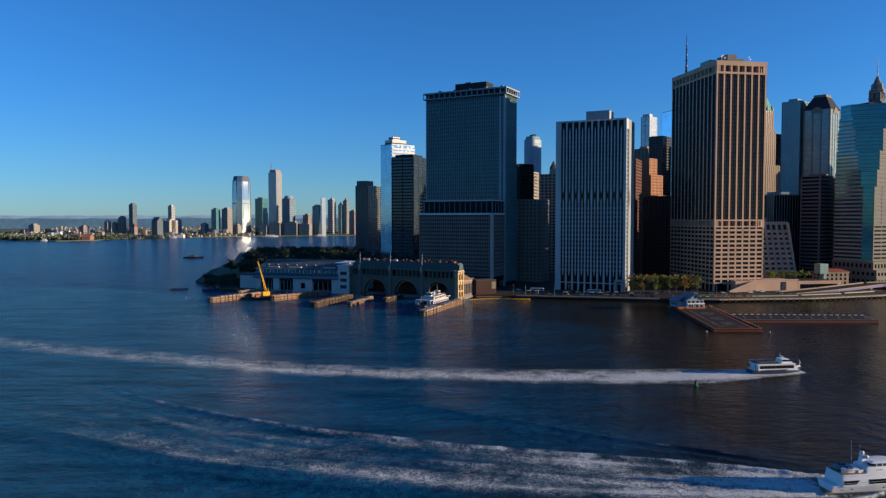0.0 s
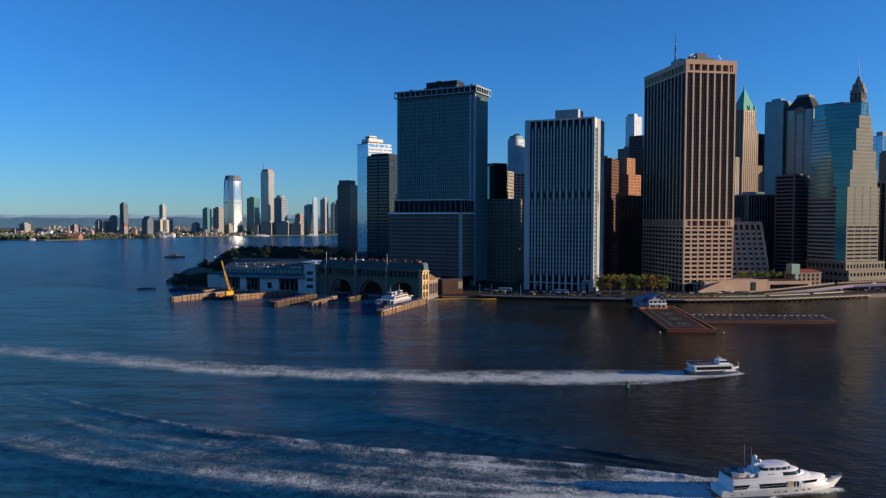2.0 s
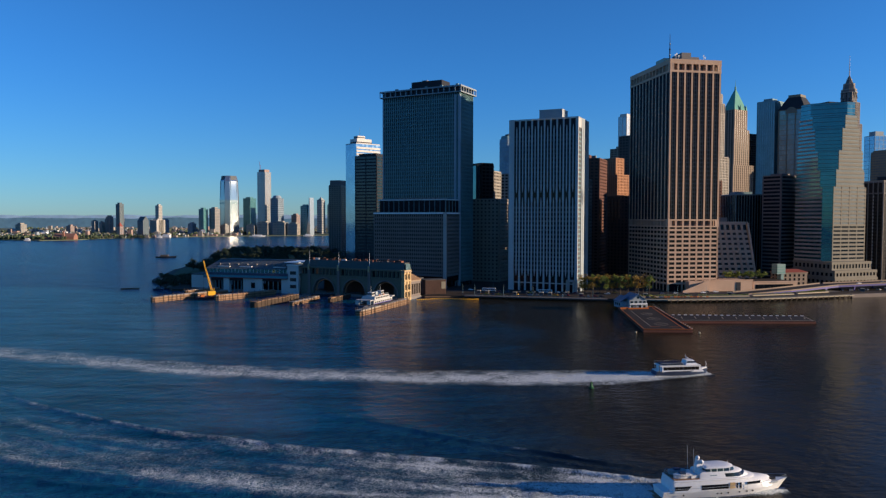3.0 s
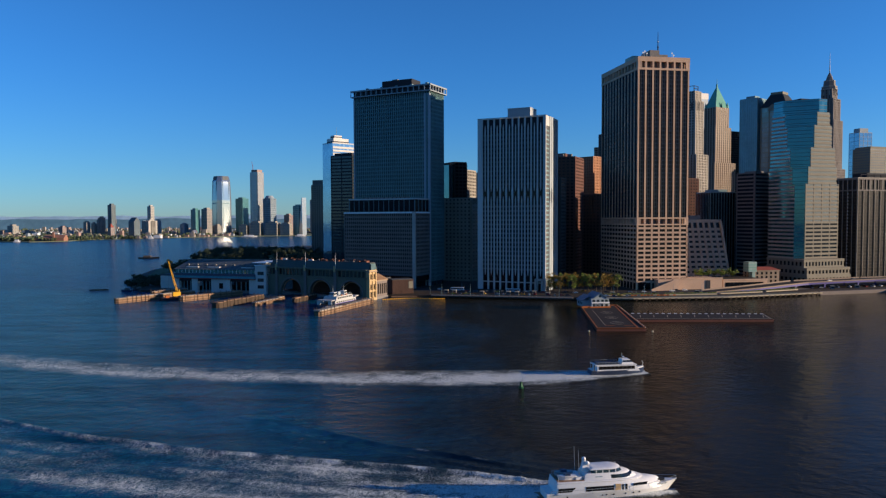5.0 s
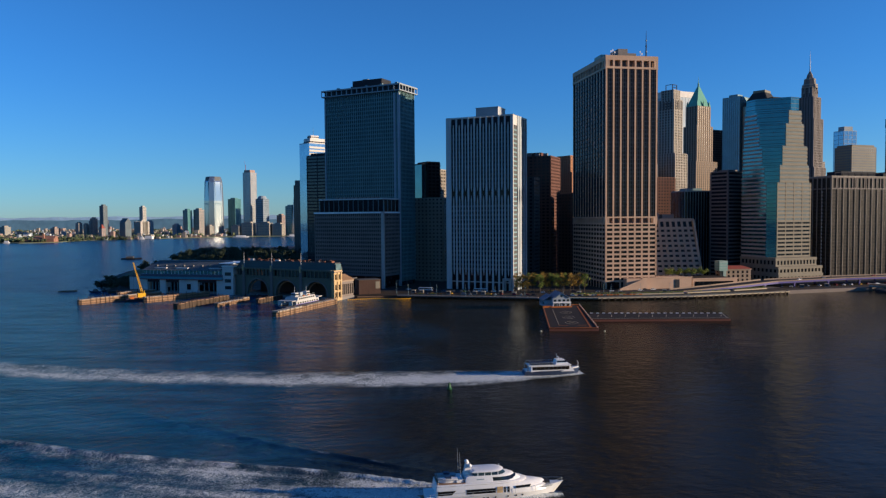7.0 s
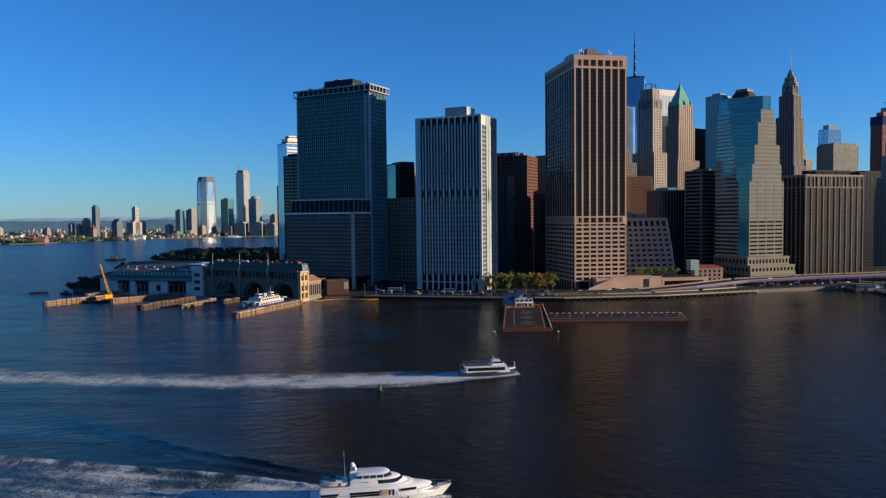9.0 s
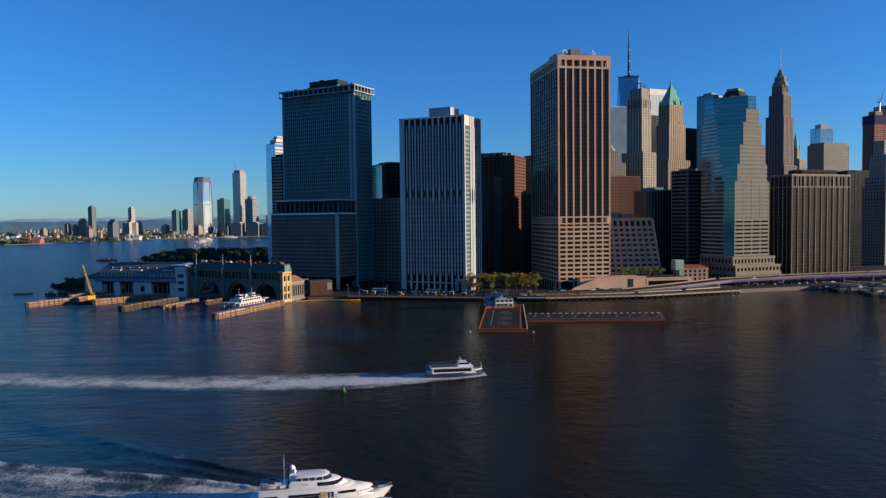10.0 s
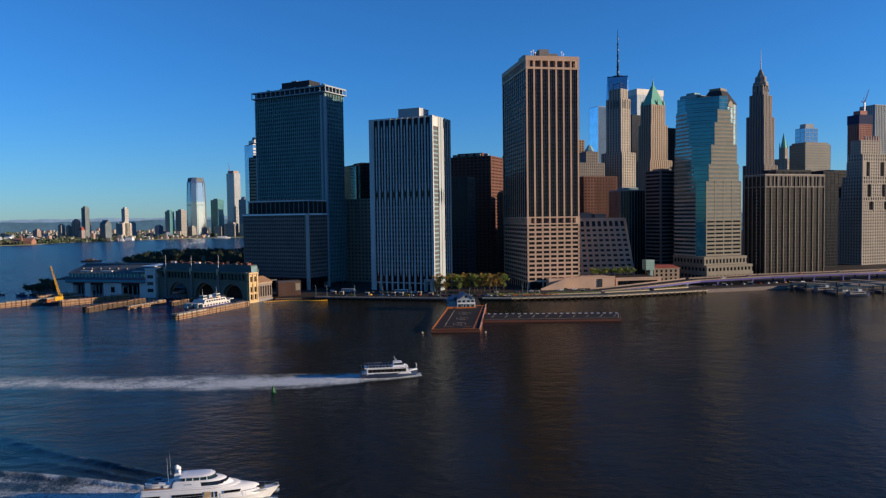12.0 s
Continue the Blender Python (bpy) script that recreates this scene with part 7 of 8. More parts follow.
# ---- street furniture, cars, trees ----
def car(paint):
    th = thing("parked_car", "saloon car standing along the riverside road", "car", 0, 0, -50, 0, "cars along the riverside road")
    part("body", cabin(bmesh.new(), [(-2.2, 0.35), (2.2, 0.35), (2.25, 0.8), (1.2, 0.95), (-2.2, 0.98)], 0.9, 0.95), paint, th)
    part("cabin", cabin(bmesh.new(), [(-1.9, 0.95), (1.1, 0.95), (0.3, 1.5), (-1.4, 1.5)], 0.82, 0.82), M["pane"], th)
    part("roof", cabin(bmesh.new(), [(-1.4, 1.49), (0.35, 1.49), (0.2, 1.56), (-1.3, 1.56)], 0.68, 0.9), paint, th)
    for x in (-1.4, 1.4):
        for y in (-0.82, 0.82):
            wheel = part("wheel", prism(ngon(12, 0.34), -0.12, 0.12), M["dark_steel"], th)
            wheel.matrix_local = pose(x, y, 0.34, 90, 0, 0)
            part("rim", prism(ngon(10, 0.19), -0.14, 0.14), M["pale_metal"], wheel)
    return th


rng = random.Random(21)
paints = [M["white_paint"], M["dark_steel"], M["pale_metal"], M["red"], M["navy"], M["yellow"]]
models = [car(p) for p in paints]
ROADLINE = [(52, 640), (120, 621), (222, 604), (292, 617), (350, 652)]
k = 0
for (x0, y0), (x1, y1) in zip(ROADLINE, ROADLINE[1:]):
    d = Vector((x1 - x0, y1 - y0))
    n = int(d.length / 8.5)
    for i in range(n):
        if rng.random() < 0.35:
            continue
        t, off = (i + rng.uniform(0.2, 0.8)) / n, rng.choice((2, 2, 6, 11, 15))
        s = Vector((-d.y, d.x)).normalized() * off
        m = pose(x0 + d.x * t + s.x, y0 + d.y * t + s.y, 2.07, 0, 0, math.degrees(math.atan2(d.y, d.x)) + (0 if off > 8 else 180))
        if k < len(models):
            models[k].matrix_world = m
        else:
            copy_thing(rng.choice(models), m)
        k += 1
# a second line of cars by the quay and under the viaduct
for i in range(30):
    x = 70 + i * 5.2
    if rng.random() < 0.25:
        continue
    copy_thing(rng.choice(models), pose(x, 603.5 - 0.205 * (x - 66) + 9 + rng.choice((0, 3.4)), 2.02, 0, 0, -12 + rng.uniform(-4, 4) + rng.choice((0, 90))))
for i in range(14):
    copy_thing(rng.choice(models), pose(405 + i * 9 + rng.uniform(-2, 2), 646 + i * 2.1 + rng.uniform(-1.5, 1.5), 2.02, 0, 0, rng.choice((14, 100))))
for x, y, turn in ((452, 666, 12), (505, 676, 10), (545, 682, 10), (590, 691, 12), (425, 656, 18), (620, 700, 12)):
    copy_thing(rng.choice(models), pose(x, y, 0.03 + (7.0 + 1.4 * (x - 400) / 70 if x < 470 else 8.4 + 0.8 * (x - 470) / 90 if x < 560 else 9.2 + 0.6 * (x - 560) / 100), 0, 0, turn))


def bus():
    th = thing("city_bus", "white and blue city bus standing on the riverside road", "bus", 0, 0, 2.07, 0, "buses on the riverside road")
    part("body", cabin(bmesh.new(), [(-6, 0.4), (6, 0.4), (6, 2.9), (5.7, 3.1), (-5.8, 3.1), (-6, 2.9)], 1.25, 0.97), M["white_paint"], th)
    part("side_stripe", boxes((-6.02, -1.28, 0.5, 5.9, 1.28, 0.95)), M["navy"], th)
    for i in range(6):
        for s in (-1, 1):
            part("window", boxes((-5.6 + i * 1.85, -0.02, 1.5, -3.95 + i * 1.85, 0.02, 2.6)), M["pane"], th).matrix_local = pose(0, s * 1.25, 0)
    part("windscreen", boxes((5.97, -1.05, 1.3, 6.04, 1.05, 2.7)), M["pane"], th)
    for x in (-3.8, 3.9):
        for y in (-1.1, 1.1):
            part("wheel", prism(ngon(12, 0.48), -0.15, 0.15), M["dark_steel"], th).matrix_local = pose(x, y, 0.48, 90, 0, 0)
    return th


first = bus()
first.matrix_world = pose(84, 636, 2.07, 0, 0, -15)
for x, y, q in ((132, 622, -13),):
    copy_thing(first, pose(x, y, 2.07, 0, 0, q))


def kiosk():
    th = thing("kiosk", "small grey street kiosk with a pale roof", "kiosk", 0, 0, 2, 0, "kiosks by the quay")
    part("body", boxes((-1.6, -1.2, 0, 1.6, 1.2, 2.5)), M["concrete"], th)
    part("shutter", boxes((-1.2, -1.28, 0.9, 1.2, -1.18, 2.1)), M["dark_steel"], th)
    part("roof", prism([(-2, -1.7), (2, -1.7), (2, 1.6), (-2, 1.6)], 2.5, 2.9, [(-1.6, -1.3), (1.6, -1.3), (1.6, 1.3), (-1.6, 1.3)]), M["pale_concrete"], th)
    return th


first = kiosk()
first.matrix_world = pose(104, 606, 2, 0, 0, -12)
for x, y in ((74, 618), (81, 616), (126, 603), (133, 601), (148, 606), (158, 595), (212, 596), (247, 599), (286, 606), (420, 642), (446, 649)):
    copy_thing(first, pose(x, y, 2, 0, 0, -12))


def barrier():
    th = thing("road_barrier", "orange plastic road barrier", "barrier", 0, 0, 2, 0, "orange road barriers")
    part("panel", cabin(bmesh.new(), [(-1.1, 0.12), (1.1, 0.12), (1.0, 1.05), (-1.0, 1.05)], 0.25, 0.5), M["orange"], th)
    part("foot", boxes((-1.0, -0.4, 0, -0.6, 0.4, 0.12), (0.6, -0.4, 0, 1.0, 0.4, 0.12)), M["dark_steel"], th)
    return th


first = barrier()
first.matrix_world = pose(196, 588, 2)
for i in range(22):
    copy_thing(first, pose(199 + i * 2.7 + (6 if i > 7 else 0), 588.5 + 0.1 * i + (4 if i % 5 == 0 else 0), 2, 0, 0, rng.uniform(-8, 12)))
for i in range(8):
    copy_thing(first, pose(76 + i * 3.1, 611 - i * 0.6, 2, 0, 0, rng.uniform(-30, 10)))


def umbrella(x, y):
    th = thing("sunshade", "dark folded-out cafe sunshade by the quay", "sunshade", x, y, 2, 0, "sunshades by the quay")
    part("pole", tubes(((0, 0, 0), (0, 0, 2.6), 0.06, 0.06)), M["pale_metal"], th)
    part("canopy", prism(ngon(8, 1.9), 2.3, 3.0, ngon(8, 0.1)), M["roof_slate"], th)


for i in range(7):
    umbrella(108 + i * 6.4, 612 - i * 1.2)
# added board: warm street-level lights put in as cream paint
part("lit_sign", boxes((0, -3, 1, 0.2, 3, 2)), M["cream"], thing("shop_sign", "cream board standing in for warm lights at the tower's foot", "sign", 118, 652, 4, -12))


def street_lamp():
    th = thing("street_lamp", "grey steel street lamp with a single arm", "street lamp", 0, 0, 2, 0, "street lamps along the shore")
    part("pole", tubes(((0, 0, 0), (0, 0, 8.6), 0.14, 0.08)), M["grey_metal"], th)
    part("arm", tubes(((0, 0, 8.5), (0, -2.2, 9.1), 0.07, 0.05)), M["grey_metal"], th)
    part("lamp_head", boxes((-0.18, -2.9, 9.0, 0.18, -2.0, 9.2)), M["pale_metal"], th)
    return th


lamp = street_lamp()
lamp.matrix_world = pose(70, 606, 2)
for x, y in ((94, 601), (118, 596), (142, 590), (166, 586), (212, 592), (238, 594), (264, 600), (290, 606), (88, 640), (112, 634), (136, 628), (236, 612), (60, 610)):
    copy_thing(lamp, pose(x, y, 2, 0, 0, rng.uniform(-10, 10)))


def tree(label, height, spread_r, leaf, seed, leaves=900, size=0.55, group=""):
    """A trunk with limbs and a crown of many small leaves in clumps, ragged at the edge."""
    r = random.Random(seed)
    th = thing("tree", label, "tree", 0, 0, -60, 0, group)
    bm = bmesh.new()
    tube(bm, (0, 0, -0.3), (0, 0, height * 0.45), 0.28, 0.18, 7)
    tips = []
    for i in range(9):
        a, z = i * 2.4 + r.uniform(-0.4, 0.4), height * r.uniform(0.2, 0.42)
        tip = Vector((math.cos(a) * spread_r * r.uniform(0.35, 0.85), math.sin(a) * spread_r * r.uniform(0.35, 0.85), height * r.uniform(0.38, 0.92)))
        tube(bm, (0, 0, z), tip, 0.13, 0.04, 5)
        tips.append(tip)
    part("trunk", bm, M["bark"], th)
    clumps = tips + [t + Vector((r.gauss(0, 1), r.gauss(0, 1), r.gauss(0, 0.7))) * spread_r * 0.3 for t in tips for _ in range(2)]
    bm = bmesh.new()
    for i in range(leaves):
        c = r.choice(clumps)
        p = c + Vector((r.gauss(0, 1), r.gauss(0, 1), r.gauss(0, 0.8))) * spread_r * 0.16
        p.z = max(p.z, height * 0.2)
        u = Vector((r.gauss(0, 1), r.gauss(0, 1), r.gauss(0, 0.6))).normalized() * size * r.uniform(0.6, 1.3)
        v = u.cross(Vector((r.gauss(0, 1), r.gauss(0, 1), r.gauss(0, 1)))).normalized() * size * 0.6
        bm.faces.new([bm.verts.new(p + q) for q in (u, v, -u, -v)])
    part("crown", bm, leaf, th)
    return th


def plant(models, places, base, rng, lo=0.85, hi=1.15):
    for i, (x, y) in enumerate(places):
        m = pose(x, y, base, 0, 0, rng.uniform(0, 360))
        if i < len(models):
            models[i].matrix_world = m
        else:
            copy_thing(rng.choice(models), m)


gold = [tree("street tree with thin yellow-green spring leaves", 16.5, 3.9, M["leaf_green"] if i == 2 else M["leaf_gold"], 31 + i, 2000, 0.3, "trees along the riverside road") for i in range(3)]
plant(gold, [(170, 612), (176, 616), (182, 611), (188, 617), (195, 612), (201, 616), (208, 612), (216, 617), (173, 622), (186, 624), (198, 623), (166, 619), (179, 620), (192, 619), (204, 621), (212, 622), (163, 614), (220, 613)], 2, rng)
fresh = [tree("small bright green tree on the terrace", 8, 3.8, M["leaf_green"], 51 + i, 900, 0.42, "trees on the granite terrace") for i in range(2)]
plant(fresh, [(310, 672), (315, 676), (321, 674), (327, 677), (333, 675), (339, 679), (345, 678)], 9.6, rng)
dark = [tree("dark leafy park tree", 13.5, 6.8, M["leaf_dark"], 71 + i, 3000, 0.6, "park trees on the point") for i in range(4)]
park = []
for i in range(150):
    y = rng.uniform(760, 1330)
    lo = -255 - (y - 750) * 0.17
    park.append((rng.uniform(lo + 12, min(lo + 210, -70)), y))
low = [tree("low dark shrubby tree at the water's edge", 6.5, 4.0, M["leaf_dark"], 91 + i, 700, 0.7, "park trees on the point") for i in range(2)]
plant(low, [(rng.uniform(-225, -178) - (y - 668) * 0.3, y) for y in [rng.uniform(672, 765) for _ in range(20)]], 2, rng)
plant(dark, park, 2, rng)
solid("lawn", prism([(-250, 760), (-292, 913), (-298, 1023), (-370, 1340), (-150, 1340), (-60, 900), (-90, 770)], 2.0, 2.05), M["grass"], "park lawn under the trees on the point", "lawn", "structure")
th = thing("park_shelter", "long low grey park building", "building", -150, 1290, 2, 10)
part("wall", boxes((0, 0, 0, 90, 22, 16)), M["concrete"], th)
part("roof", boxes((-2, -2, 16, 92, 24, 18)), M["roof_grey"], th)
for i in range(9):
    part("window", boxes((3 + i * 10, -0.1, 4, 9 + i * 10, 0.1, 12)), M["glass_navy"], th)
th = thing("harbour_barge", "low dark barge lying out in the harbour", "barge", -428, 1222, 0, 4)
part("hull", hull_mesh(34, 9, (2.0, 2.8), 0.05, 10), M["dark_steel"], th)
part("deck_house", boxes((-9, -3, 2, 3, 3, 5)), M["dark_stone"], th)
part("mast", tubes(((-2, 0, 5), (-2, 0, 10), 0.25, 0.1)), M["dark_steel"], th)
for i in range(16):
    th = thing("point_boat", "small dark moored workboat off the point", "boat", -215 - 3.2 * i + rng.uniform(-6, 6), 668 + 9 * i + rng.uniform(-6, 6), 0, rng.uniform(0, 180), "moored workboats off the point")
    part("hull", hull_mesh(11, 3.6, (1.2, 1.9), 0.08, 8), M["dark_steel"] if i % 3 else M["navy"], th)
    part("cabin", cabin(bmesh.new(), [(-2.5, 1.2), (1.5, 1.2), (1.0, 3.2), (-2.5, 3.2)], 1.3, 0.9), M["concrete"] if i % 2 else M["brown_stone"], th)


# ---- far shore ----
def far_block(x0, x1, y, z, deep, glass, wall, label, fh=8.0, bh=3.0, ribs=4, turn=-30.0, name="far_tower"):
    """A tower on the far shore, turned to the street grid; storeys and ribs joined, too small to pick apart."""
    th = thing(name, label, "building", x0, y, 1.5, turn)
    a = x1 - x0
    part("wall", boxes((0, 0, 0, a, deep, z)), glass, th)
    rows = [(-0.5, -0.5, h, a + 0.5, deep + 0.5, h + bh) for h in storeys(0, z, fh)] if fh else []
    rows += [(u - 1.0, -0.7, 0, u + 1.0, 0.5, z) for u in spread(ribs, 1, a - 1)] if ribs else []
    rows += [(a - 0.5, v - 1.0, 0, a + 0.7, v + 1.0, z) for v in spread(ribs, 1, deep - 1)] if ribs else []
    if rows:
        tagged(part("storey_relief", boxes(*rows), wall, th), kind="stuff")
    part("roof", boxes((a * 0.2, deep * 0.2, z, a * 0.8, deep * 0.8, z + 5)), wall, th)
    # the turned plan keeps the width that it shows to the river
    q = radians(-turn)
    long = 1 / (math.cos(q) + 0.8 * math.sin(q))
    th.scale = (long, 0.8 * long * a / deep, 1)
    return th


th = thing("far_tower", "tall tapering silver glass tower on the far shore", "building", -811, 2880, 1.5, -40.9)
bm = bmesh.new()
loft(bm, [[(x, y, z) for x, y in ((-r, -r * 0.55), (-r * 0.55, -r), (r * 0.55, -r), (r, -r * 0.55), (r, r * 0.55), (r * 0.55, r), (-r * 0.55, r), (-r, r * 0.55))] for z, r in ((0, 32.5), (140, 32.5), (214, 29.8), (230, 26.5), (236, 25))])
part("glass_shaft", bm, M["glass_sunny"], th)
part("crown", prism(ngon(8, 31.5, turn=22.5), 219, 235, ngon(8, 29.5, turn=22.5)), M["roof_slate"], th)
for i in range(8):
    q = radians(22.5 + 45 * i)
    part("corner_rib", tubes(((36 * math.cos(q), 36 * math.sin(q), 0), (33.4 * math.cos(q), 33.4 * math.sin(q), 217), 0.9, 0.9)), M["grey_metal"], th)
part("belt", prism(ngon(8, 36.3, turn=22.5), 126, 129), M["grey_metal"], th)
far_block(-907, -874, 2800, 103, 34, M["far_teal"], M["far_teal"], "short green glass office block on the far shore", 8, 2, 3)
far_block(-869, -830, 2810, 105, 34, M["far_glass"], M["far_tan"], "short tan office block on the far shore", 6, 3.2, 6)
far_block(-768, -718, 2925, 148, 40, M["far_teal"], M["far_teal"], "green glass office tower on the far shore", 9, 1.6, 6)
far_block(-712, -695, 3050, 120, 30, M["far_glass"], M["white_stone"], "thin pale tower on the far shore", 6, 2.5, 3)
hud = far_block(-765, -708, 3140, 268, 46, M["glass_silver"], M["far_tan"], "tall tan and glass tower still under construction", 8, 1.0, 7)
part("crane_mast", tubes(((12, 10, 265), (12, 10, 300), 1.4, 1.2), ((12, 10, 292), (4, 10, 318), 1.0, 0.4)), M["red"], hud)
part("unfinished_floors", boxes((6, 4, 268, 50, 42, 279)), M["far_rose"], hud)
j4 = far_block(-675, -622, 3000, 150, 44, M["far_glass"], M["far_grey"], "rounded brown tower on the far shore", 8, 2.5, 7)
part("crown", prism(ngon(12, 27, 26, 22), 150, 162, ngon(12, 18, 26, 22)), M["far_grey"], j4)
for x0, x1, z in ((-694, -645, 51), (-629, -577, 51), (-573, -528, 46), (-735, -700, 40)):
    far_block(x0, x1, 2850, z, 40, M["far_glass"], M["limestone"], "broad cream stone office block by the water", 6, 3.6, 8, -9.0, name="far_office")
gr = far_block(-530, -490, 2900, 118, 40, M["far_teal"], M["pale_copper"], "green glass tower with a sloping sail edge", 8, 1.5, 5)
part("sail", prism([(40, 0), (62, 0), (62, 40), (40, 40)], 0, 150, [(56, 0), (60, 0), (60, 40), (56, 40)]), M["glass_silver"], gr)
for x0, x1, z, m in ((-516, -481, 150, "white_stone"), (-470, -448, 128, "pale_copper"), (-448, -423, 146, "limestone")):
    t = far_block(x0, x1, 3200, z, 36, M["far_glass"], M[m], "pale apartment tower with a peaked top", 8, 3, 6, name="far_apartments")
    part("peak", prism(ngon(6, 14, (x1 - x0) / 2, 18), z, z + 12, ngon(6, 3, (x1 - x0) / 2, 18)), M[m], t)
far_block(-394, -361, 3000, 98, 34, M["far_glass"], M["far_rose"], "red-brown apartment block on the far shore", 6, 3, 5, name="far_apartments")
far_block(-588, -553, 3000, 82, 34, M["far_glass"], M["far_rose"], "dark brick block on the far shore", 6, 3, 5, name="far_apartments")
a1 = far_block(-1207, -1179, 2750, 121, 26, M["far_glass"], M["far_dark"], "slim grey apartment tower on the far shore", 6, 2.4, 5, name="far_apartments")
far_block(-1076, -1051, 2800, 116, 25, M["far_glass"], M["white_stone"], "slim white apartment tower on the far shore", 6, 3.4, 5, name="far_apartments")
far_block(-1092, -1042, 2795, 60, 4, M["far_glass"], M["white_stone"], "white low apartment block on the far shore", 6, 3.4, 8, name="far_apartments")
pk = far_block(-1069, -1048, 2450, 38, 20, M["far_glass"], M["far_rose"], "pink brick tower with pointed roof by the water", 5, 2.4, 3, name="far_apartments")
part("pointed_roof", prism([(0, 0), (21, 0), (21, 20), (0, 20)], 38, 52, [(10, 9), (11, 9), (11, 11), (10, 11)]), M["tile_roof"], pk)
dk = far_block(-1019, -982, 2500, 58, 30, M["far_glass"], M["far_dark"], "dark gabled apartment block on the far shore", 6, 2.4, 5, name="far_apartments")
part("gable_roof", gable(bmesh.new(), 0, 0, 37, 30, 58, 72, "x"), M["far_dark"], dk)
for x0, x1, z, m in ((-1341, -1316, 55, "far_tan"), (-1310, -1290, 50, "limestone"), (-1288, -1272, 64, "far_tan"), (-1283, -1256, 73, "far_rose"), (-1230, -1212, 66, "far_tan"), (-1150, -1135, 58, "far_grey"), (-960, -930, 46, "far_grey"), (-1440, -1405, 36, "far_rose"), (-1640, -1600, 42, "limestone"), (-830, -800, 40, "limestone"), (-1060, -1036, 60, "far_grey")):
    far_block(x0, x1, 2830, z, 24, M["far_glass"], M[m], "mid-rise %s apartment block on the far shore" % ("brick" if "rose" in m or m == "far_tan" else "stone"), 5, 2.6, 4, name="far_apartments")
# long-roofed brick railway terminal at the water's edge
th = thing("railway_terminal", "red brick railway terminal with steep roofs at the far water's edge", "building", -1152, 2200, 1.5, 4)
part("wall", boxes((0, 0, 0, 62, 30, 9)), M["far_red"], th)
part("roof", gable(bmesh.new(), 0, 0, 62, 30, 9, 19, "x"), M["far_red"], th)
part("clock_tower", prism(ngon(4, 5, 31, 2, 45), 0, 26, ngon(4, 3, 31, 2, 45)), M["far_red"], th)
part("wing", boxes((-42, 4, 0, -12, 22, 7)), M["far_red"], th)
th = thing("round_sign", "round red and white clock sign at the water's edge", "sign", -856, 2690, 1.5, 0)
part("post", boxes((-2, 0, 0, 2, 2, 10)), M["wall_paint"], th)
part("dial", prism(ngon(24, 9), -0.8, 0.8), M["white_paint"], th).matrix_local = pose(0, 0, 16, 90, 0, 0)
part("rim", prism(ngon(24, 10), -0.6, 0.6), M["red"], th).matrix_local = pose(0, 0.6, 16, 90, 0, 0)
for x, y, L in ((-640, 2650, 60), (-470, 2745, 40), (-1190, 2130, 20), (-930, 2470, 18)):
    th = thing("far_ferry", "small white ferry lying by the far shore", "boat", x, y, 0, 5)
    part("hull", hull_mesh(L, L * 0.2, (3, 5), 0.06, 8), M["white_paint"], th)
    part("deck_house", boxes((-L * 0.3, -L * 0.08, 3, L * 0.25, L * 0.08, 8)), M["white_paint"], th)


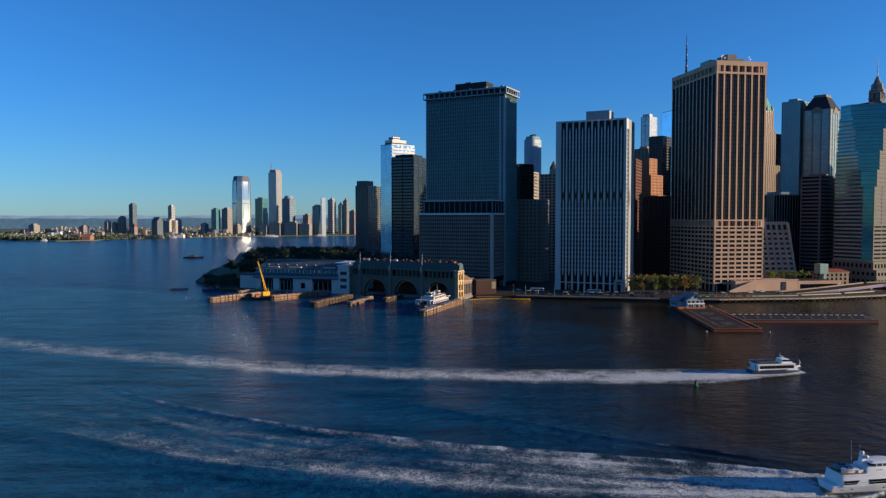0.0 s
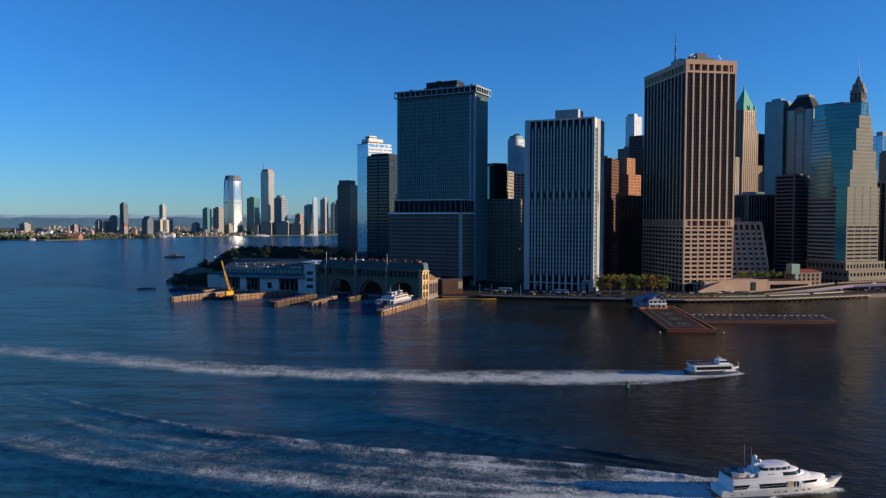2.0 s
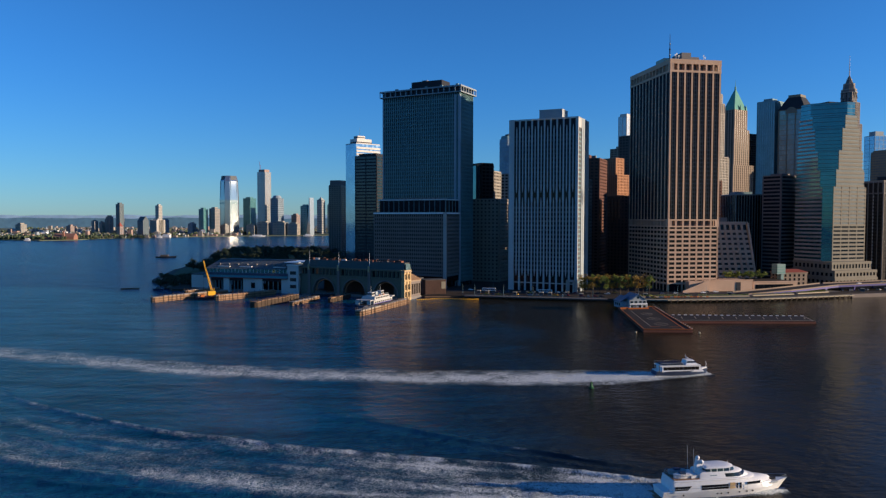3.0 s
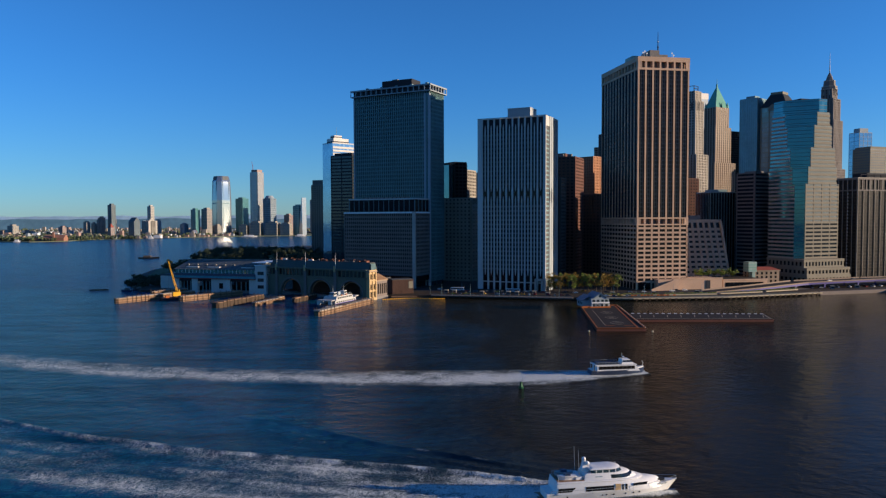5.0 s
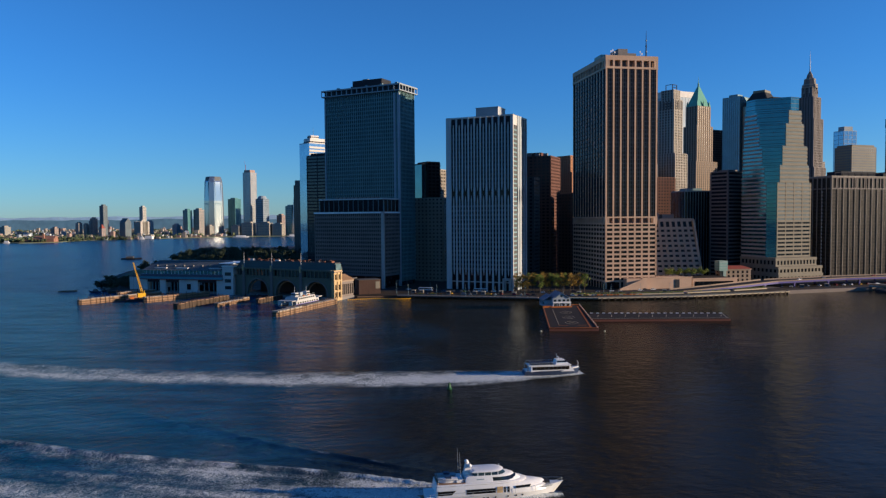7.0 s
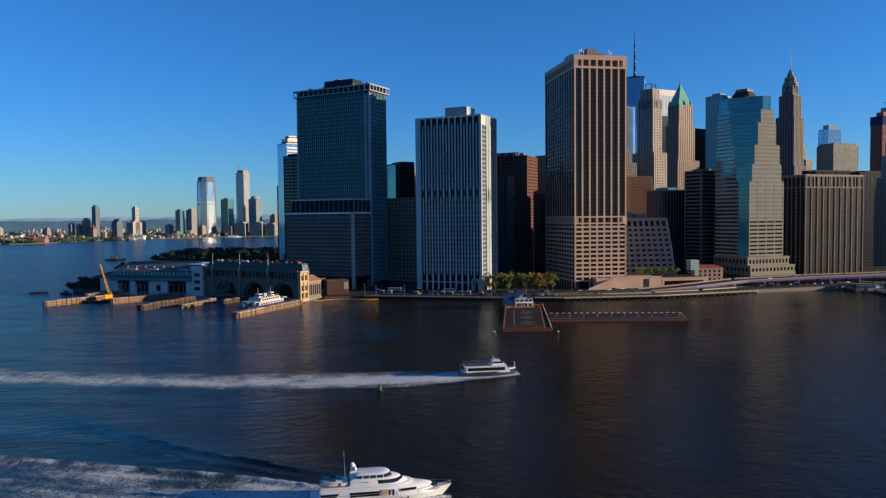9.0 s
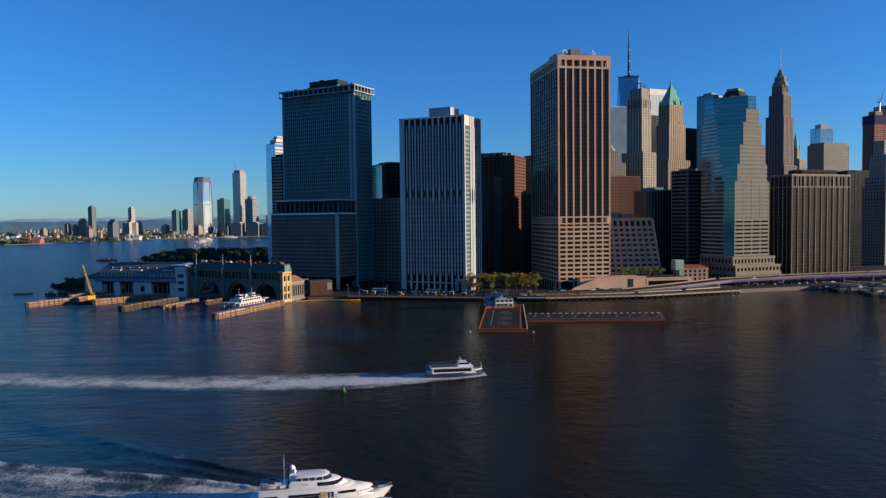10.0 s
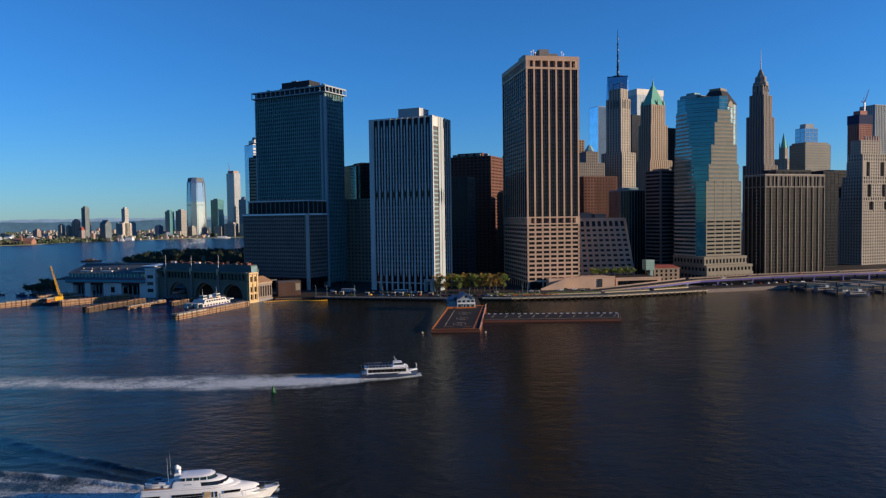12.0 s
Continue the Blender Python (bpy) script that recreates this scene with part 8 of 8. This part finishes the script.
def scatter(name, label, count, mat, lo, hi, seed, xr, yr, wide=(10, 30)):
    r = random.Random(seed)
    bm = bmesh.new()
    for _ in range(count):
        y = r.uniform(*yr)
        x = r.uniform(xr[0] - (y - 2300) * 0.45, xr[1] + (y - 2300) * 0.02)
        if y < 2150 + max(0, x + 1150) * 1.6:
            continue
        w, d, h = r.uniform(*wide), r.uniform(*wide), r.uniform(lo, hi) * (1 if r.random() < 0.9 else 2.2)
        box(bm, x, y, 1, x + w, y + d, 1 + h)
    return solid(name, bm, mat, label, "houses", "stuff")


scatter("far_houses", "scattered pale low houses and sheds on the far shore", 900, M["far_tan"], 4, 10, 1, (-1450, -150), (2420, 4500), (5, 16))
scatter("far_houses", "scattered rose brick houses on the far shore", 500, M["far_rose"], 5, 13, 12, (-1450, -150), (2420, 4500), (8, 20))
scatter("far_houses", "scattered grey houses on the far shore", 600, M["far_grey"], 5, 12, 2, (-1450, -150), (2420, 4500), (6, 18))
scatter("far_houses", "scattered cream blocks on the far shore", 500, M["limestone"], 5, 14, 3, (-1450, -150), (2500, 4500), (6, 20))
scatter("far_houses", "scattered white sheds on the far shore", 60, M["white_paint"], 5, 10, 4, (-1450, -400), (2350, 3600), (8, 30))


def far_woods(seed, count, mat, label):
    r = random.Random(seed)
    verts, faces = [], []
    for _ in range(count):
        y = 2190 + 2300 * r.random() ** 1.6
        x = r.uniform(-1500 - (y - 2200) * 0.45, -300 + (y - 2300) * 0.1)
        if y < 2140 + max(0, x + 1150) * 1.65:
            continue
        h, w = r.uniform(7, 14), r.uniform(5, 11)
        for _ in range(5):
            c = Vector((x + r.gauss(0, w * 0.4), y + r.gauss(0, w * 0.4), 1.5 + h * r.uniform(0.35, 0.9)))
            n = len(verts)
            for q in ngon(5, w * r.uniform(0.3, 0.55), turn=r.uniform(0, 72)):
                verts.append((c.x + q[0], c.y + q[1], c.z + r.uniform(-1, 1)))
            verts += [(c.x, c.y, c.z + h * 0.3), (c.x, c.y, 1.5)]
            for i in range(5):
                faces += [(n + i, n + (i + 1) % 5, n + 5), (n + (i + 1) % 5, n + i, n + 6)]
    me = bpy.data.meshes.new("far_woods")
    me.from_pydata(verts, [], faces)
    me.materials.append(mat)
    return tagged(new("far_woods", me), label, "woods", "", "stuff")


far_woods(7, 1500, M["leaf_dark"], "dark green trees between the far houses")
far_woods(8, 900, leafy("far_leaves", (0.09, 0.12, 0.045), (0.16, 0.18, 0.075)), "lighter green trees along the far shore")
